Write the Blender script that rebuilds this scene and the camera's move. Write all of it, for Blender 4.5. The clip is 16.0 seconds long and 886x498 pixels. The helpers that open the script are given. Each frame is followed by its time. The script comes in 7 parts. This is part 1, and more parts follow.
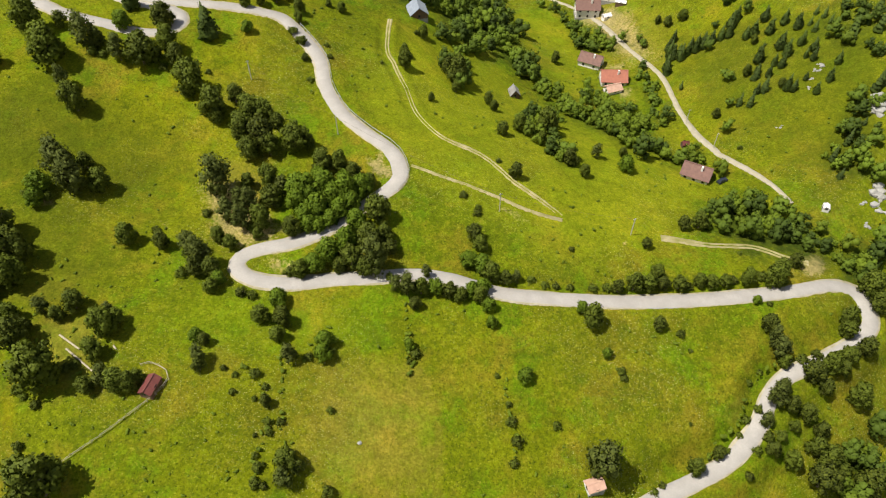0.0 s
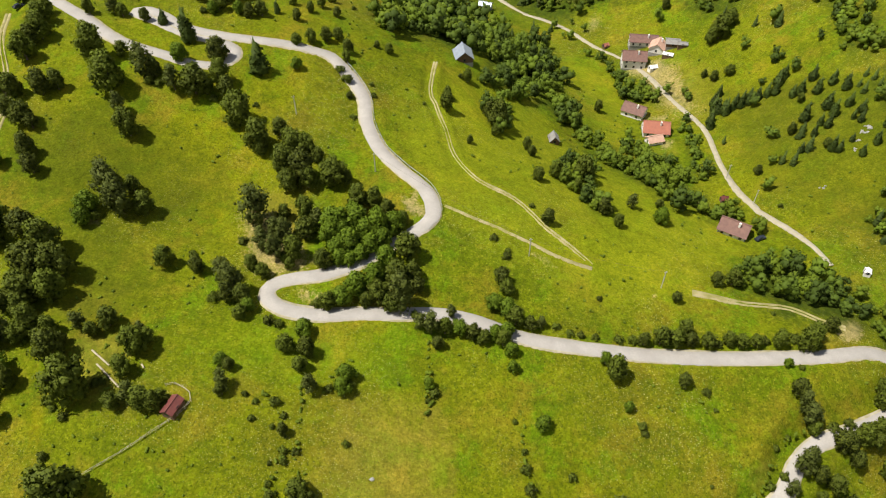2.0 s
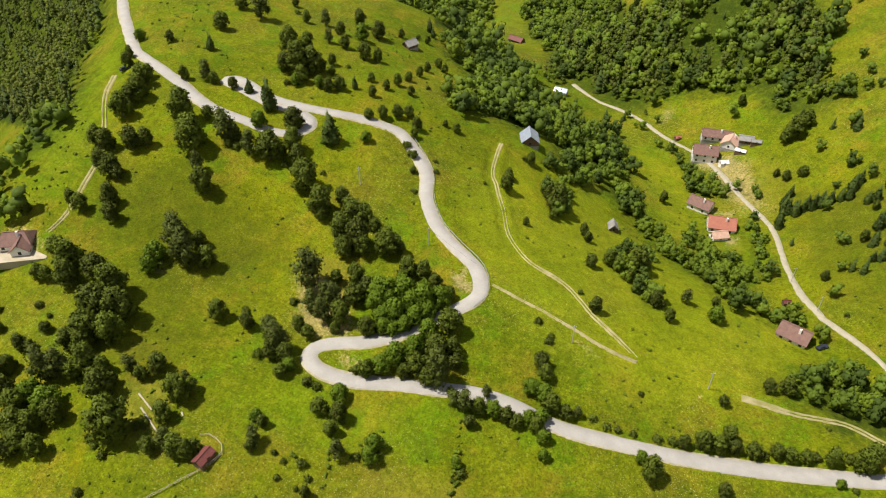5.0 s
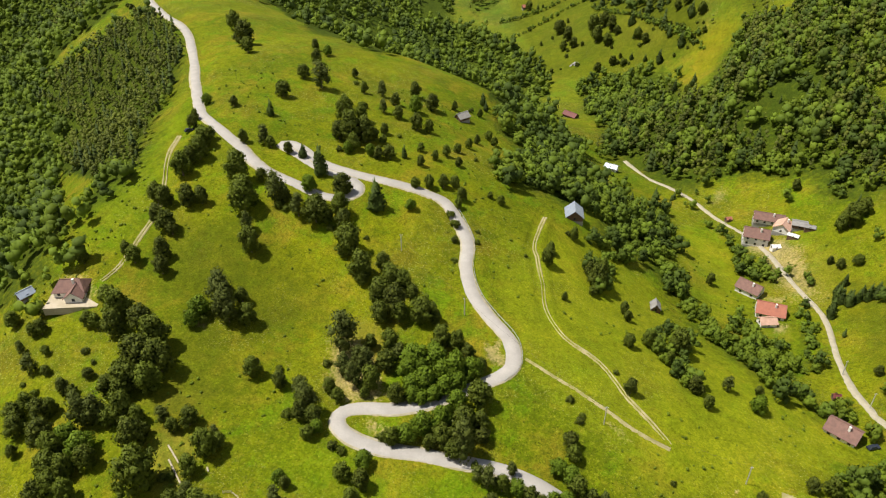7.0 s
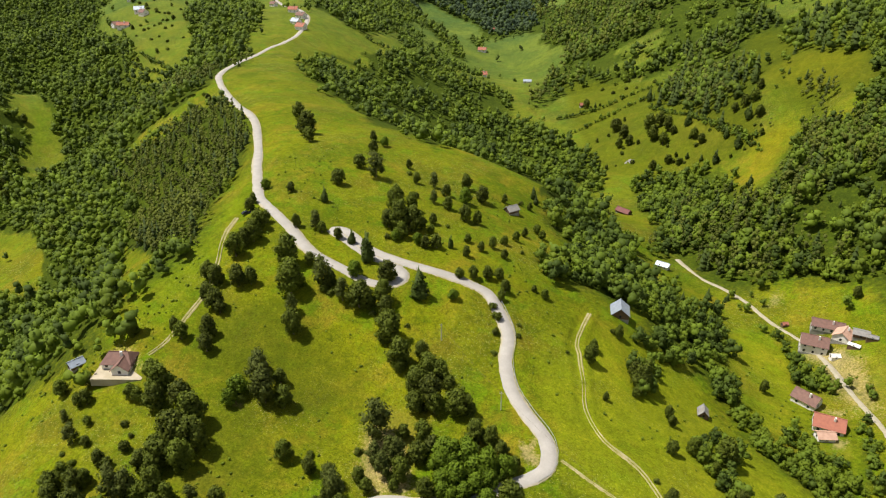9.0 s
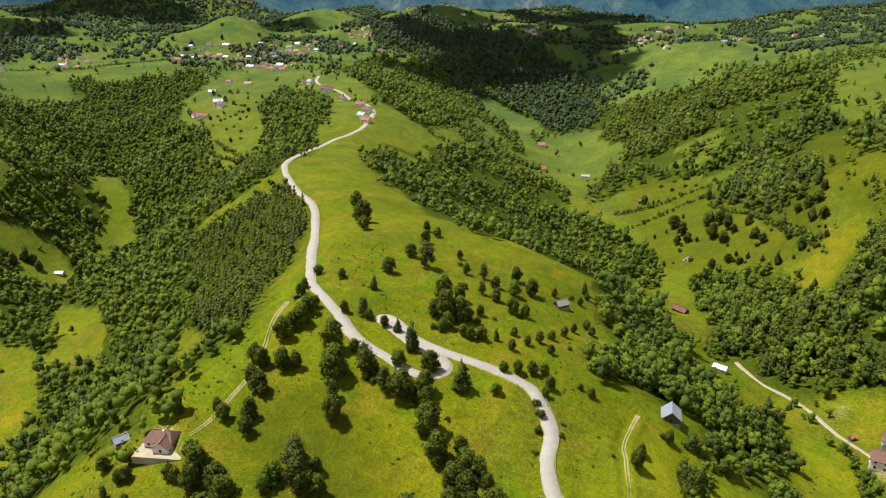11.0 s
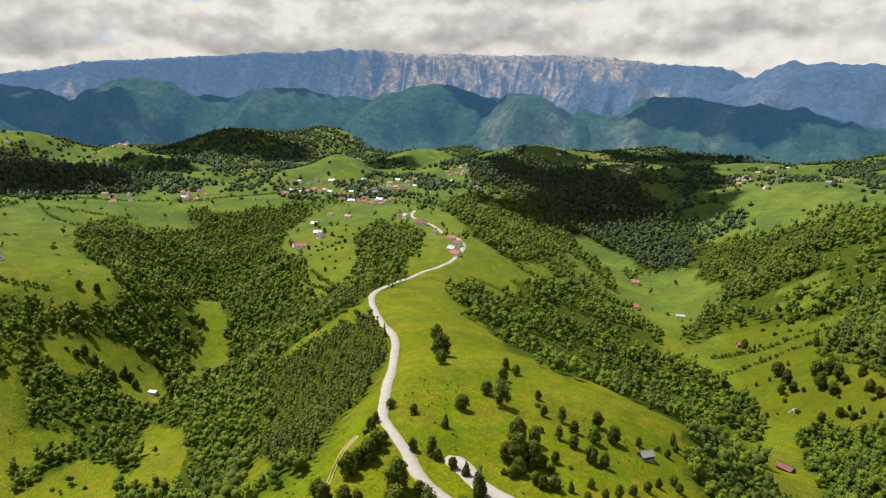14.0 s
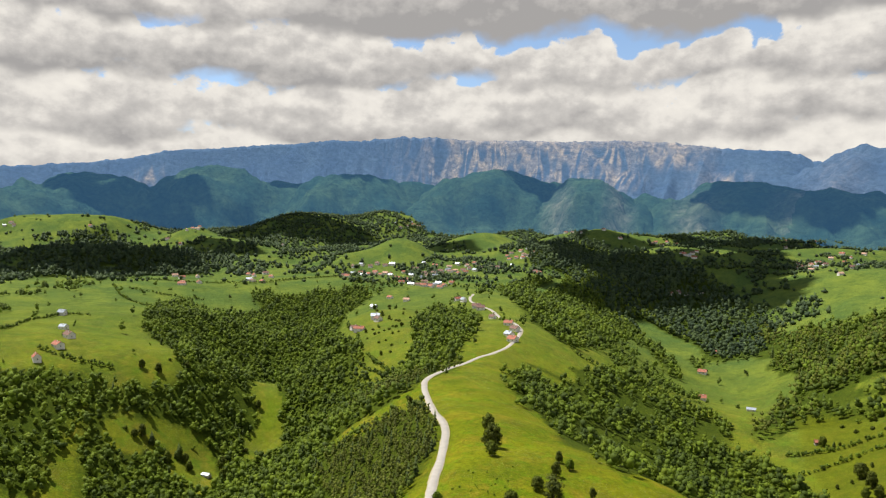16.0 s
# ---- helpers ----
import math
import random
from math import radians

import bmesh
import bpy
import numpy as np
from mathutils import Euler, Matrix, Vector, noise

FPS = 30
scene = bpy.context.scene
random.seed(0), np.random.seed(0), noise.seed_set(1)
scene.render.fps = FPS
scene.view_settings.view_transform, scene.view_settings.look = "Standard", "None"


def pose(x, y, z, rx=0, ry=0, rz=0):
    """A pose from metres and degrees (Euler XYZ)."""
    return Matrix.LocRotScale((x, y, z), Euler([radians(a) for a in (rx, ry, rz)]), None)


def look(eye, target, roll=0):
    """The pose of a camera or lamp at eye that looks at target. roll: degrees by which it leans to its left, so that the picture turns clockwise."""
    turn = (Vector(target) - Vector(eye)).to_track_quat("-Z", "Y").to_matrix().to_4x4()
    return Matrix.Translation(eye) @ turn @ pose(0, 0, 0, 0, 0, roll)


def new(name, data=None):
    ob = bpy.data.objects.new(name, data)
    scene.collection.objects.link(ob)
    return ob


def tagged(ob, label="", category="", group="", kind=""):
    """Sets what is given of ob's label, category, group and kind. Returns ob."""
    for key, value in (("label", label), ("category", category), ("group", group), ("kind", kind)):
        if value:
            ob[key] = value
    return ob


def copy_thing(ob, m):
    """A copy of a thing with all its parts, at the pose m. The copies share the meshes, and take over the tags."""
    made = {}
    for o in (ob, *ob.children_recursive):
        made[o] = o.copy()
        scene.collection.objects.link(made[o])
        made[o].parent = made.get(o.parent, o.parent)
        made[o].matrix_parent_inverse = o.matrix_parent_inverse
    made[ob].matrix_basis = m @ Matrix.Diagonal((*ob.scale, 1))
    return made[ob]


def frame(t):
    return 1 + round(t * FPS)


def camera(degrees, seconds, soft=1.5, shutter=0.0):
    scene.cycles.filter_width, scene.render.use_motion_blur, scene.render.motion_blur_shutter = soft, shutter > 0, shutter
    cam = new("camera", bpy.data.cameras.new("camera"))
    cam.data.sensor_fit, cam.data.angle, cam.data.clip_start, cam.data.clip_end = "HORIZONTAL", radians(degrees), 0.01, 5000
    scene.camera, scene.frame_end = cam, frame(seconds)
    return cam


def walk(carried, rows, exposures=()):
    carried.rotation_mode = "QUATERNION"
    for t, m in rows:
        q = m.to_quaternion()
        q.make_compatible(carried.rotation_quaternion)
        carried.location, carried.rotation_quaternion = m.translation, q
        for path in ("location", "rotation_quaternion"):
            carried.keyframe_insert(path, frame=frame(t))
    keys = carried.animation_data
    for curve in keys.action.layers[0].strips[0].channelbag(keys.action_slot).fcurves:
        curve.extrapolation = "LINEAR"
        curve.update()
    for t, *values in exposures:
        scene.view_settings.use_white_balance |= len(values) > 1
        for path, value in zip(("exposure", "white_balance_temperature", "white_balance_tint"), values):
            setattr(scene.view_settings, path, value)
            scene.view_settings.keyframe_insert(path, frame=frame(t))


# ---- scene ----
cam = camera(64.1, 16.0, 1.2)
METRES, EYE, TILT, LEAN, TURN = 44.0, 170.0, -48.0, 0.0, 0.0
ROWS = [
    (0.0, 0.0, 0.0, 0.0, 0.0, 0.0, -0.0),
    (0.5, 0.0256, -0.0096, 0.0007, 0.87, 0.77, -0.88),
    (1.0, 0.0533, -0.0203, 0.0056, 1.74, 1.5, -1.78),
    (1.5, 0.0708, -0.0264, 0.0124, 2.52, 2.2, -2.69),
    (2.0, 0.0919, -0.0338, 0.0214, 3.33, 2.93, -3.61),
    (2.5, 0.1211, -0.0411, 0.0242, 4.21, 3.75, -4.48),
    (3.0, 0.1478, -0.0491, 0.0336, 5.06, 4.49, -5.39),
    (3.5, 0.1764, -0.0565, 0.0411, 5.95, 5.28, -6.32),
    (4.0, 0.2039, -0.0635, 0.0503, 6.84, 6.16, -7.28),
    (6.5, 0.3628, -0.1019, 0.1087, 11.54, 11.43, -12.11),
    (7.0, 0.3839, -0.1034, 0.1205, 12.42, 12.67, -13.08),
    (7.5, 0.4097, -0.1056, 0.1328, 13.33, 14.06, -14.02),
    (8.0, 0.437, -0.1062, 0.1426, 14.25, 15.66, -14.97),
    (8.5, 0.4619, -0.1046, 0.1535, 15.18, 17.24, -15.93),
    (9.0, 0.4854, -0.1039, 0.1671, 16.1, 18.79, -16.88),
    (11.5, 0.601, -0.0785, 0.2314, 20.81, 26.23, -21.57),
    (12.0, 0.621, -0.064, 0.2515, 21.8, 27.65, -22.5),
    (12.5, 0.6369, -0.0466, 0.2745, 22.81, 29.03, -23.41),
    (13.0, 0.6535, -0.0285, 0.2998, 23.84, 30.38, -24.32),
    (13.5, 0.6665, -0.0096, 0.3289, 24.89, 31.7, -25.19),
    (14.0, 0.6819, 0.0104, 0.3559, 25.95, 33.01, -26.07),
    (14.5, 0.6967, 0.0277, 0.3877, 27.0, 34.28, -26.93),
    (15.0, 0.7144, 0.045, 0.4165, 28.07, 35.55, -27.78),
    (15.5, 0.728, 0.0624, 0.4489, 29.16, 36.78, -28.63),
    (16.0, 0.7431, 0.0824, 0.4778, 30.18, 37.76, -29.39),
]
walk(cam, [(t, pose(0, 0, EYE, TILT, LEAN, TURN) @ pose(METRES * x, METRES * y, METRES * z, 90 + pitch, roll, yaw)) for t, x, y, z, yaw, pitch, roll in ROWS])

# ---- sky, sun and clouds ----
SUN_FROM = Vector((-0.95, -0.22, 0.0)).normalized()
SUN_HIGH = radians(64)


def node_tools(tree):
    nodes, links = tree.nodes, tree.links
    nodes.clear()

    def n(kind, **kw):
        node = nodes.new(kind)
        for k, v in kw.items():
            if k in node.inputs:
                node.inputs[k].default_value = v
            else:
                setattr(node, k, v)
        return node

    return n, links.new


def ramp(node, stops):
    els = node.color_ramp.elements
    while len(els) > 1:
        els.remove(els[-1])
    els[0].position, els[0].color = stops[0][0], (*stops[0][1], 1)
    for pos, col in stops[1:]:
        els.new(pos).color = (*col, 1)
    return node


def mixed(n, link, fac, a, b, blend="MIX"):
    m = n("ShaderNodeMix", data_type="RGBA", blend_type=blend)
    for sock, v in ((m.inputs[0], fac), (m.inputs[6], a), (m.inputs[7], b)):
        if isinstance(v, bpy.types.NodeSocket):
            link(v, sock)
        else:
            sock.default_value = (*v, 1) if isinstance(v, tuple) else v
    return m.outputs[2]


def make_world():
    """Blue sky with banks of cumulus one behind the other: crisp white tops, flat grey bases."""
    world = bpy.data.worlds.new("sky")
    world.use_nodes = True
    scene.world = world
    n, link = node_tools(world.node_tree)
    sky = n("ShaderNodeTexSky", sky_type="NISHITA", sun_disc=False, sun_elevation=SUN_HIGH,
            sun_rotation=math.atan2(SUN_FROM.x, SUN_FROM.y), altitude=900, air_density=1.0, dust_density=0.6)

    def calc(op, *args):
        m = n("ShaderNodeMath", operation=op)
        for sock, v in zip(m.inputs, args):
            if isinstance(v, bpy.types.NodeSocket):
                link(v, sock)
            else:
                sock.default_value = v
        return m.outputs[0]

    def span(v, lo, hi, a=0.0, b=1.0):
        r = n("ShaderNodeMapRange", interpolation_type="SMOOTHSTEP")
        for key, value in (("From Min", lo), ("From Max", hi), ("To Min", a), ("To Max", b)):
            r.inputs[key].default_value = value
        link(v, r.inputs["Value"])
        return r.outputs[0]

    def point(x, y, z):
        c = n("ShaderNodeCombineXYZ")
        for sock, v in zip(c.inputs, (x, y, z)):
            if isinstance(v, bpy.types.NodeSocket):
                link(v, sock)
            else:
                sock.default_value = v
        return c.outputs[0]

    def grain(vec, scale, detail, rough):
        t = n("ShaderNodeTexNoise", Scale=scale, Detail=detail, Roughness=rough)
        link(vec, t.inputs["Vector"])
        return t.outputs["Fac"]

    way = n("ShaderNodeSeparateXYZ")
    link(n("ShaderNodeTexCoord").outputs["Generated"], way.inputs[0])
    across = calc("ARCTAN2", calc("MULTIPLY", way.outputs[0], -1.0), way.outputs[1])
    up = calc("ARCSINE", way.outputs[2])
    rise = calc("MULTIPLY", up, 57.2958)
    blue = n("ShaderNodeBackground", Strength=0.105)
    link(sky.outputs[0], blue.inputs["Color"])
    done = blue.outputs[0]
    # base and top in degrees over the horizon, how far the tops swing, how wide a swell is, seed, greyness
    for base, top, swing, swell, seed, grey in ((-9.0, 8.8, 2.4, 3.1, 4.0, 0.35), (6.2, 12.2, 6.0, 4.4, 11.3, 0.75), (10.2, 15.6, 7.6, 4.0, 27.7, 0.95), (14.2, 24.0, 13.0, 2.6, 36.1, 0.75), (27.0, 46.0, 40.0, 1.6, 45.9, 0.5)):
        here = point(across, calc("MULTIPLY", up, 1.35), seed)
        puffs = grain(here, 9.5, 10.0, 0.58)
        above = grain(point(calc("ADD", across, 0.006), calc("MULTIPLY_ADD", up, 1.35, 0.016), seed), 9.5, 5.0, 0.54)
        billow = n("ShaderNodeTexVoronoi", feature="SMOOTH_F1", Scale=34.0, Smoothness=0.35)
        link(mixed(n, link, 0.030, here, n_color(n, link, here, 30.0), "ADD"), billow.inputs["Vector"])
        heap = grain(point(across, seed, 0.0), swell, 3.0, 0.55)
        crest = calc("MULTIPLY_ADD", calc("SUBTRACT", heap, 0.5), swing * 2.2, top)
        edge = calc("SUBTRACT", crest, rise)
        edge = calc("MULTIPLY_ADD", calc("SUBTRACT", puffs, 0.5), 10.5, edge)
        edge = calc("MULTIPLY_ADD", calc("SUBTRACT", 0.42, billow.outputs["Distance"]), 1.5, edge)
        under = calc("MULTIPLY_ADD", calc("SUBTRACT", grain(here, 9.0, 4.0, 0.5), 0.5), 5.0, calc("SUBTRACT", rise, base))
        cover = calc("MULTIPLY", span(edge, 0.0, 0.6), span(under, -0.3, 0.9))
        depth = calc("MULTIPLY_ADD", calc("SUBTRACT", above, puffs), -7.0, calc("MULTIPLY", edge, 0.36 * grey))
        depth = calc("MULTIPLY_ADD", billow.outputs["Distance"], 1.5, depth)
        depth = calc("MULTIPLY_ADD", span(under, 3.2, -0.4), 1.6 * grey, depth)
        tone = ramp(n("ShaderNodeValToRGB"), [(0.0, (0.92, 0.875, 0.80)), (0.25, (0.83, 0.79, 0.73)), (0.5, (0.64, 0.61, 0.575)), (1.0, (0.40, 0.385, 0.375))])
        link(calc("MULTIPLY", calc("ADD", depth, -0.25), 0.27), tone.inputs[0])
        white = n("ShaderNodeBackground", Strength=0.67)
        link(tone.outputs[0], white.inputs["Color"])
        mix = n("ShaderNodeMixShader")
        link(cover, mix.inputs[0])
        link(done, mix.inputs[1])
        link(white.outputs[0], mix.inputs[2])
        done = mix.outputs[0]
    out = n("ShaderNodeOutputWorld")
    link(done, out.inputs[0])


def n_color(n, link, vec, scale):
    t = n("ShaderNodeTexNoise", Scale=scale, Detail=4.0, Roughness=0.6)
    link(vec, t.inputs["Vector"])
    return t.outputs["Color"]


make_world()
sun = new("sun", bpy.data.lights.new("sun", "SUN"))
sun.data.energy, sun.data.angle, sun.data.color = 5.0, radians(0.6), (1.0, 0.95, 0.86)
sun.matrix_world = look(SUN_FROM * math.cos(SUN_HIGH) * 800 + Vector((0, 0, math.sin(SUN_HIGH) * 800)), (0, 0, 0))
scene.view_settings.exposure = 0.55

# ---- materials ----
def shader(name, rough=0.9):
    mat = bpy.data.materials.new(name)
    mat.use_nodes = True
    n, link = node_tools(mat.node_tree)
    bsdf = n("ShaderNodeBsdfPrincipled", Roughness=rough)
    bsdf.inputs["Specular IOR Level"].default_value = 0.25
    out = n("ShaderNodeOutputMaterial")
    link(bsdf.outputs[0], out.inputs[0])
    return mat, n, link, bsdf


def noise_fac(n, link, scale, detail=4.0, rough=0.55, lo=0.35, hi=0.65, vec=None, kind="ShaderNodeTexNoise"):
    t = n(kind, Scale=scale, Detail=detail, Roughness=rough)
    if vec is None:
        vec = n("ShaderNodeNewGeometry").outputs["Position"]
    link(vec, t.inputs["Vector"])
    r = n("ShaderNodeMapRange")
    r.inputs["From Min"].default_value, r.inputs["From Max"].default_value = lo, hi
    link(t.outputs["Fac"], r.inputs["Value"])
    return r.outputs[0]


def simple(name, a, b, scale=2.0, rough=0.8, bump=0.2, metal=0.0, each=0.0, object_space=False):
    """Two tones mottled by noise at two scales, with fine relief; each: how far pieces differ."""
    mat, n, link, bsdf = shader(name, rough)
    vec = n("ShaderNodeTexCoord").outputs["Object"] if object_space else None
    f1 = noise_fac(n, link, scale, vec=vec)
    col = mixed(n, link, f1, a, b)
    f2 = noise_fac(n, link, scale * 9, 3.0, 0.6, 0.3, 0.7, vec=vec)
    dark = tuple(0.72 * v for v in a)
    half = n("ShaderNodeMath", operation="MULTIPLY")
    half.inputs[1].default_value = 0.5
    link(f2, half.inputs[0])
    col = mixed(n, link, half.outputs[0], col, dark)
    if each:
        rnd = n("ShaderNodeObjectInfo").outputs["Random"]
        hsv = n("ShaderNodeHueSaturation")
        r = n("ShaderNodeMapRange")
        r.inputs["To Min"].default_value, r.inputs["To Max"].default_value = 1 - each, 1 + each
        link(rnd, r.inputs["Value"])
        link(r.outputs[0], hsv.inputs["Value"])
        link(col, hsv.inputs["Color"])
        col = hsv.outputs[0]
    link(col, bsdf.inputs["Base Color"])
    bsdf.inputs["Metallic"].default_value = metal
    if bump:
        b_ = n("ShaderNodeBump", Strength=bump, Distance=0.1)
        link(f2, b_.inputs["Height"])
        link(b_.outputs[0], bsdf.inputs["Normal"])
    return mat


def ground_material():
    mat, n, link, bsdf = shader("meadow", 1.0)
    bsdf.inputs["Specular IOR Level"].default_value = 0.05
    pos = n("ShaderNodeNewGeometry").outputs["Position"]
    # stretches of lush, yellowish, dry and dull grass, then mottles, tufts and pale blades
    col = mixed(n, link, noise_fac(n, link, 0.014, 5.0, 0.6, 0.38, 0.62), (0.087, 0.115, 0.004), (0.145, 0.156, 0.005))
    for scale, low, high, tone, amount in ((0.050, 0.50, 0.64, (0.198, 0.151, 0.017), 0.75), (0.075, 0.52, 0.62, (0.081, 0.151, 0.004), 0.75), (0.030, 0.53, 0.64, (0.090, 0.084, 0.008), 0.6),
                                           (0.21, 0.52, 0.66, (0.075, 0.104, 0.005), 0.6), (0.33, 0.54, 0.68, (0.198, 0.174, 0.016), 0.5), (0.8, 0.53, 0.66, (0.046, 0.062, 0.005), 0.75),
                                           (1.9, 0.53, 0.65, (0.034, 0.048, 0.005), 0.8), (1.5, 0.57, 0.68, (0.235, 0.235, 0.030), 0.8)):
        part_of = noise_fac(n, link, scale, 5.0, 0.68, low, high)
        cut = n("ShaderNodeMath", operation="MULTIPLY")
        cut.inputs[1].default_value = amount
        link(part_of, cut.inputs[0])
        col = mixed(n, link, cut.outputs[0], col, tone)
    fine = noise_fac(n, link, 2.0, 5.0, 0.8, 0.35, 0.70)
    # white flowers in drifts
    drift = noise_fac(n, link, 0.030, 3.0, 0.5, 0.46, 0.62)
    spots = noise_fac(n, link, 3.4, 1.0, 0.5, 0.67, 0.74)
    dm = n("ShaderNodeMath", operation="MULTIPLY")
    link(drift, dm.inputs[0])
    link(spots, dm.inputs[1])
    col = mixed(n, link, dm.outputs[0], col, (0.42, 0.41, 0.26))
    # distance haze painted into the grass: far pasture turns bluer and duller
    a = n("ShaderNodeAttribute", attribute_name="far_haze")
    far_mottle = noise_fac(n, link, 0.012, 6.0, 0.65, 0.40, 0.62)
    hazed_pasture = mixed(n, link, far_mottle, (0.060, 0.100, 0.034), (0.112, 0.146, 0.036))
    hazed_pasture = mixed(n, link, noise_fac(n, link, 0.07, 6.0, 0.7, 0.5, 0.72), hazed_pasture, (0.050, 0.085, 0.024))
    col = mixed(n, link, a.outputs["Fac"], col, hazed_pasture)
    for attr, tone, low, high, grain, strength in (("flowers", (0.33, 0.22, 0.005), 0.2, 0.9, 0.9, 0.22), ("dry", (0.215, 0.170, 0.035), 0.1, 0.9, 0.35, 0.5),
                                         ("bare", (0.32, 0.25, 0.15), 0.30, 0.70, 1.2, 0.8), ("wood", (0.034, 0.052, 0.007), 0.1, 0.8, 0.4, 0.92), ("dull_olive", (0.072, 0.084, 0.006), 0.0, 0.8, 0.15, 0.72), ("lush", (0.095, 0.155, 0.004), 0.0, 0.9, 0.25, 0.45), ("hay", (0.190, 0.212, 0.010), 0.0, 0.9, 0.25, 0.55)):
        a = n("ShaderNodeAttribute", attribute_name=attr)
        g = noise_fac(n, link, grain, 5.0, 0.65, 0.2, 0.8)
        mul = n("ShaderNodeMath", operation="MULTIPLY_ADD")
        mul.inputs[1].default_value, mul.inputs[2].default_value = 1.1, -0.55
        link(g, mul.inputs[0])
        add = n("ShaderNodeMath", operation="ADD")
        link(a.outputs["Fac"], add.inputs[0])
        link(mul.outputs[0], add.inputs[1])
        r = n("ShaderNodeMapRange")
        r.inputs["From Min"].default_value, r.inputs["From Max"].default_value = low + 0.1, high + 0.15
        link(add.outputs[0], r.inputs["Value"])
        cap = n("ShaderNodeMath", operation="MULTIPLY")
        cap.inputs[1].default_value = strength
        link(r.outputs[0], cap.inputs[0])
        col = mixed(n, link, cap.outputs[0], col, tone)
    for scale, low, high in ((0.022, (0.88, 0.90, 0.9), (1.12, 1.09, 1.0)), (0.13, (0.88, 0.90, 0.9), (1.12, 1.10, 1.1)), (0.6, (0.84, 0.86, 0.8), (1.16, 1.14, 1.1)), (1.6, (0.74, 0.76, 0.7), (1.26, 1.24, 1.2))):
        col = mixed(n, link, 1.0, col, mixed(n, link, noise_fac(n, link, scale, 4.0, 0.65, 0.36, 0.64), low, high), "MULTIPLY")
    col = mixed(n, link, 1.0, col, (0.96, 0.97, 0.76), "MULTIPLY")
    link(col, bsdf.inputs["Base Color"])
    b = n("ShaderNodeBump", Strength=0.4, Distance=0.4)
    link(fine, b.inputs["Height"])
    link(b.outputs[0], bsdf.inputs["Normal"])
    return mat


def leaf_material(name, a, b, c, island=True):
    """Foliage: tone varies from clump to clump and from tree to tree."""
    mat, n, link, bsdf = shader(name, 0.75)
    geo = n("ShaderNodeNewGeometry")
    piece = n("ShaderNodeMapRange")
    piece.inputs["To Min"].default_value, piece.inputs["To Max"].default_value = (0.0, 1.0) if island else (0.15, 0.70)
    link(geo.outputs["Random Per Island"], piece.inputs["Value"])
    col = mixed(n, link, piece.outputs[0], a, b)
    rnd = n("ShaderNodeObjectInfo").outputs["Random"]
    r = n("ShaderNodeMapRange")
    r.inputs["To Min"].default_value, r.inputs["To Max"].default_value = 0.0, 0.75
    link(rnd, r.inputs["Value"])
    col = mixed(n, link, r.outputs[0], col, c)
    col = mixed(n, link, noise_fac(n, link, 1.4, 4.0, 0.7, 0.45, 1.0), col, tuple(0.7 * v for v in a))
    if not island:
        tone = n("ShaderNodeAttribute", attribute_name="tone").outputs["Fac"]
        pale = n("ShaderNodeMapRange")
        pale.inputs["From Min"].default_value = 0.45
        link(tone, pale.inputs["Value"])
        col = mixed(n, link, pale.outputs[0], col, c)
        deep = n("ShaderNodeMapRange")
        deep.inputs["From Min"].default_value, deep.inputs["From Max"].default_value, deep.inputs["To Max"].default_value = 0.40, 0.0, 0.8
        link(tone, deep.inputs["Value"])
        col = mixed(n, link, deep.outputs[0], col, tuple(0.8 * v for v in a))
        old = noise_fac(n, link, 0.018, 4.0, 0.6, 0.45, 0.70)
        half = n("ShaderNodeMath", operation="MULTIPLY")
        half.inputs[1].default_value = 0.6
        link(old, half.inputs[0])
        col = mixed(n, link, half.outputs[0], col, a)
    link(col, bsdf.inputs["Base Color"])
    tr = n("ShaderNodeBsdfTranslucent")
    link(col, tr.inputs["Color"])
    mix = n("ShaderNodeMixShader")
    mix.inputs[0].default_value = 0.34
    link(bsdf.outputs[0], mix.inputs[1])
    link(tr.outputs[0], mix.inputs[2])
    out = [x for x in mat.node_tree.nodes if x.type == "OUTPUT_MATERIAL"][0]
    link(mix.outputs[0], out.inputs[0])
    return mat


M_GROUND = ground_material()
M_ROAD = simple("sun_bleached_asphalt", (0.355, 0.329, 0.292), (0.295, 0.274, 0.243), 0.25, 0.9, 0.15)
M_GRAVEL = simple("pale_gravel_verge", (0.40, 0.35, 0.25), (0.26, 0.23, 0.11), 0.6, 0.95, 0.3)
M_DIRT = simple("pale_dirt_track", (0.34, 0.29, 0.15), (0.19, 0.18, 0.04), 0.35, 0.95, 0.3)
M_BARK = simple("bark", (0.12, 0.09, 0.06), (0.20, 0.17, 0.13), 3.0, 0.95, 0.5)
M_LEAF = leaf_material("broadleaf_foliage", (0.041, 0.055, 0.006), (0.125, 0.144, 0.012), (0.144, 0.187, 0.012))
M_LEAF_BRIGHT = leaf_material("young_bright_foliage", (0.085, 0.140, 0.006), (0.160, 0.225, 0.009), (0.135, 0.200, 0.008))
M_LEAF_GREY = leaf_material("birch_foliage", (0.060, 0.078, 0.011), (0.129, 0.149, 0.023), (0.098, 0.121, 0.016))
M_NEEDLE = leaf_material("spruce_needles", (0.034, 0.053, 0.008), (0.072, 0.103, 0.013), (0.090, 0.132, 0.014))
M_LEAF_MASS = leaf_material("wood_foliage", (0.044, 0.072, 0.008), (0.109, 0.156, 0.013), (0.160, 0.228, 0.014), False)
M_LEAF_MASS_BRIGHT = leaf_material("young_wood_foliage", (0.103, 0.147, 0.008), (0.178, 0.224, 0.013), (0.149, 0.205, 0.010), False)
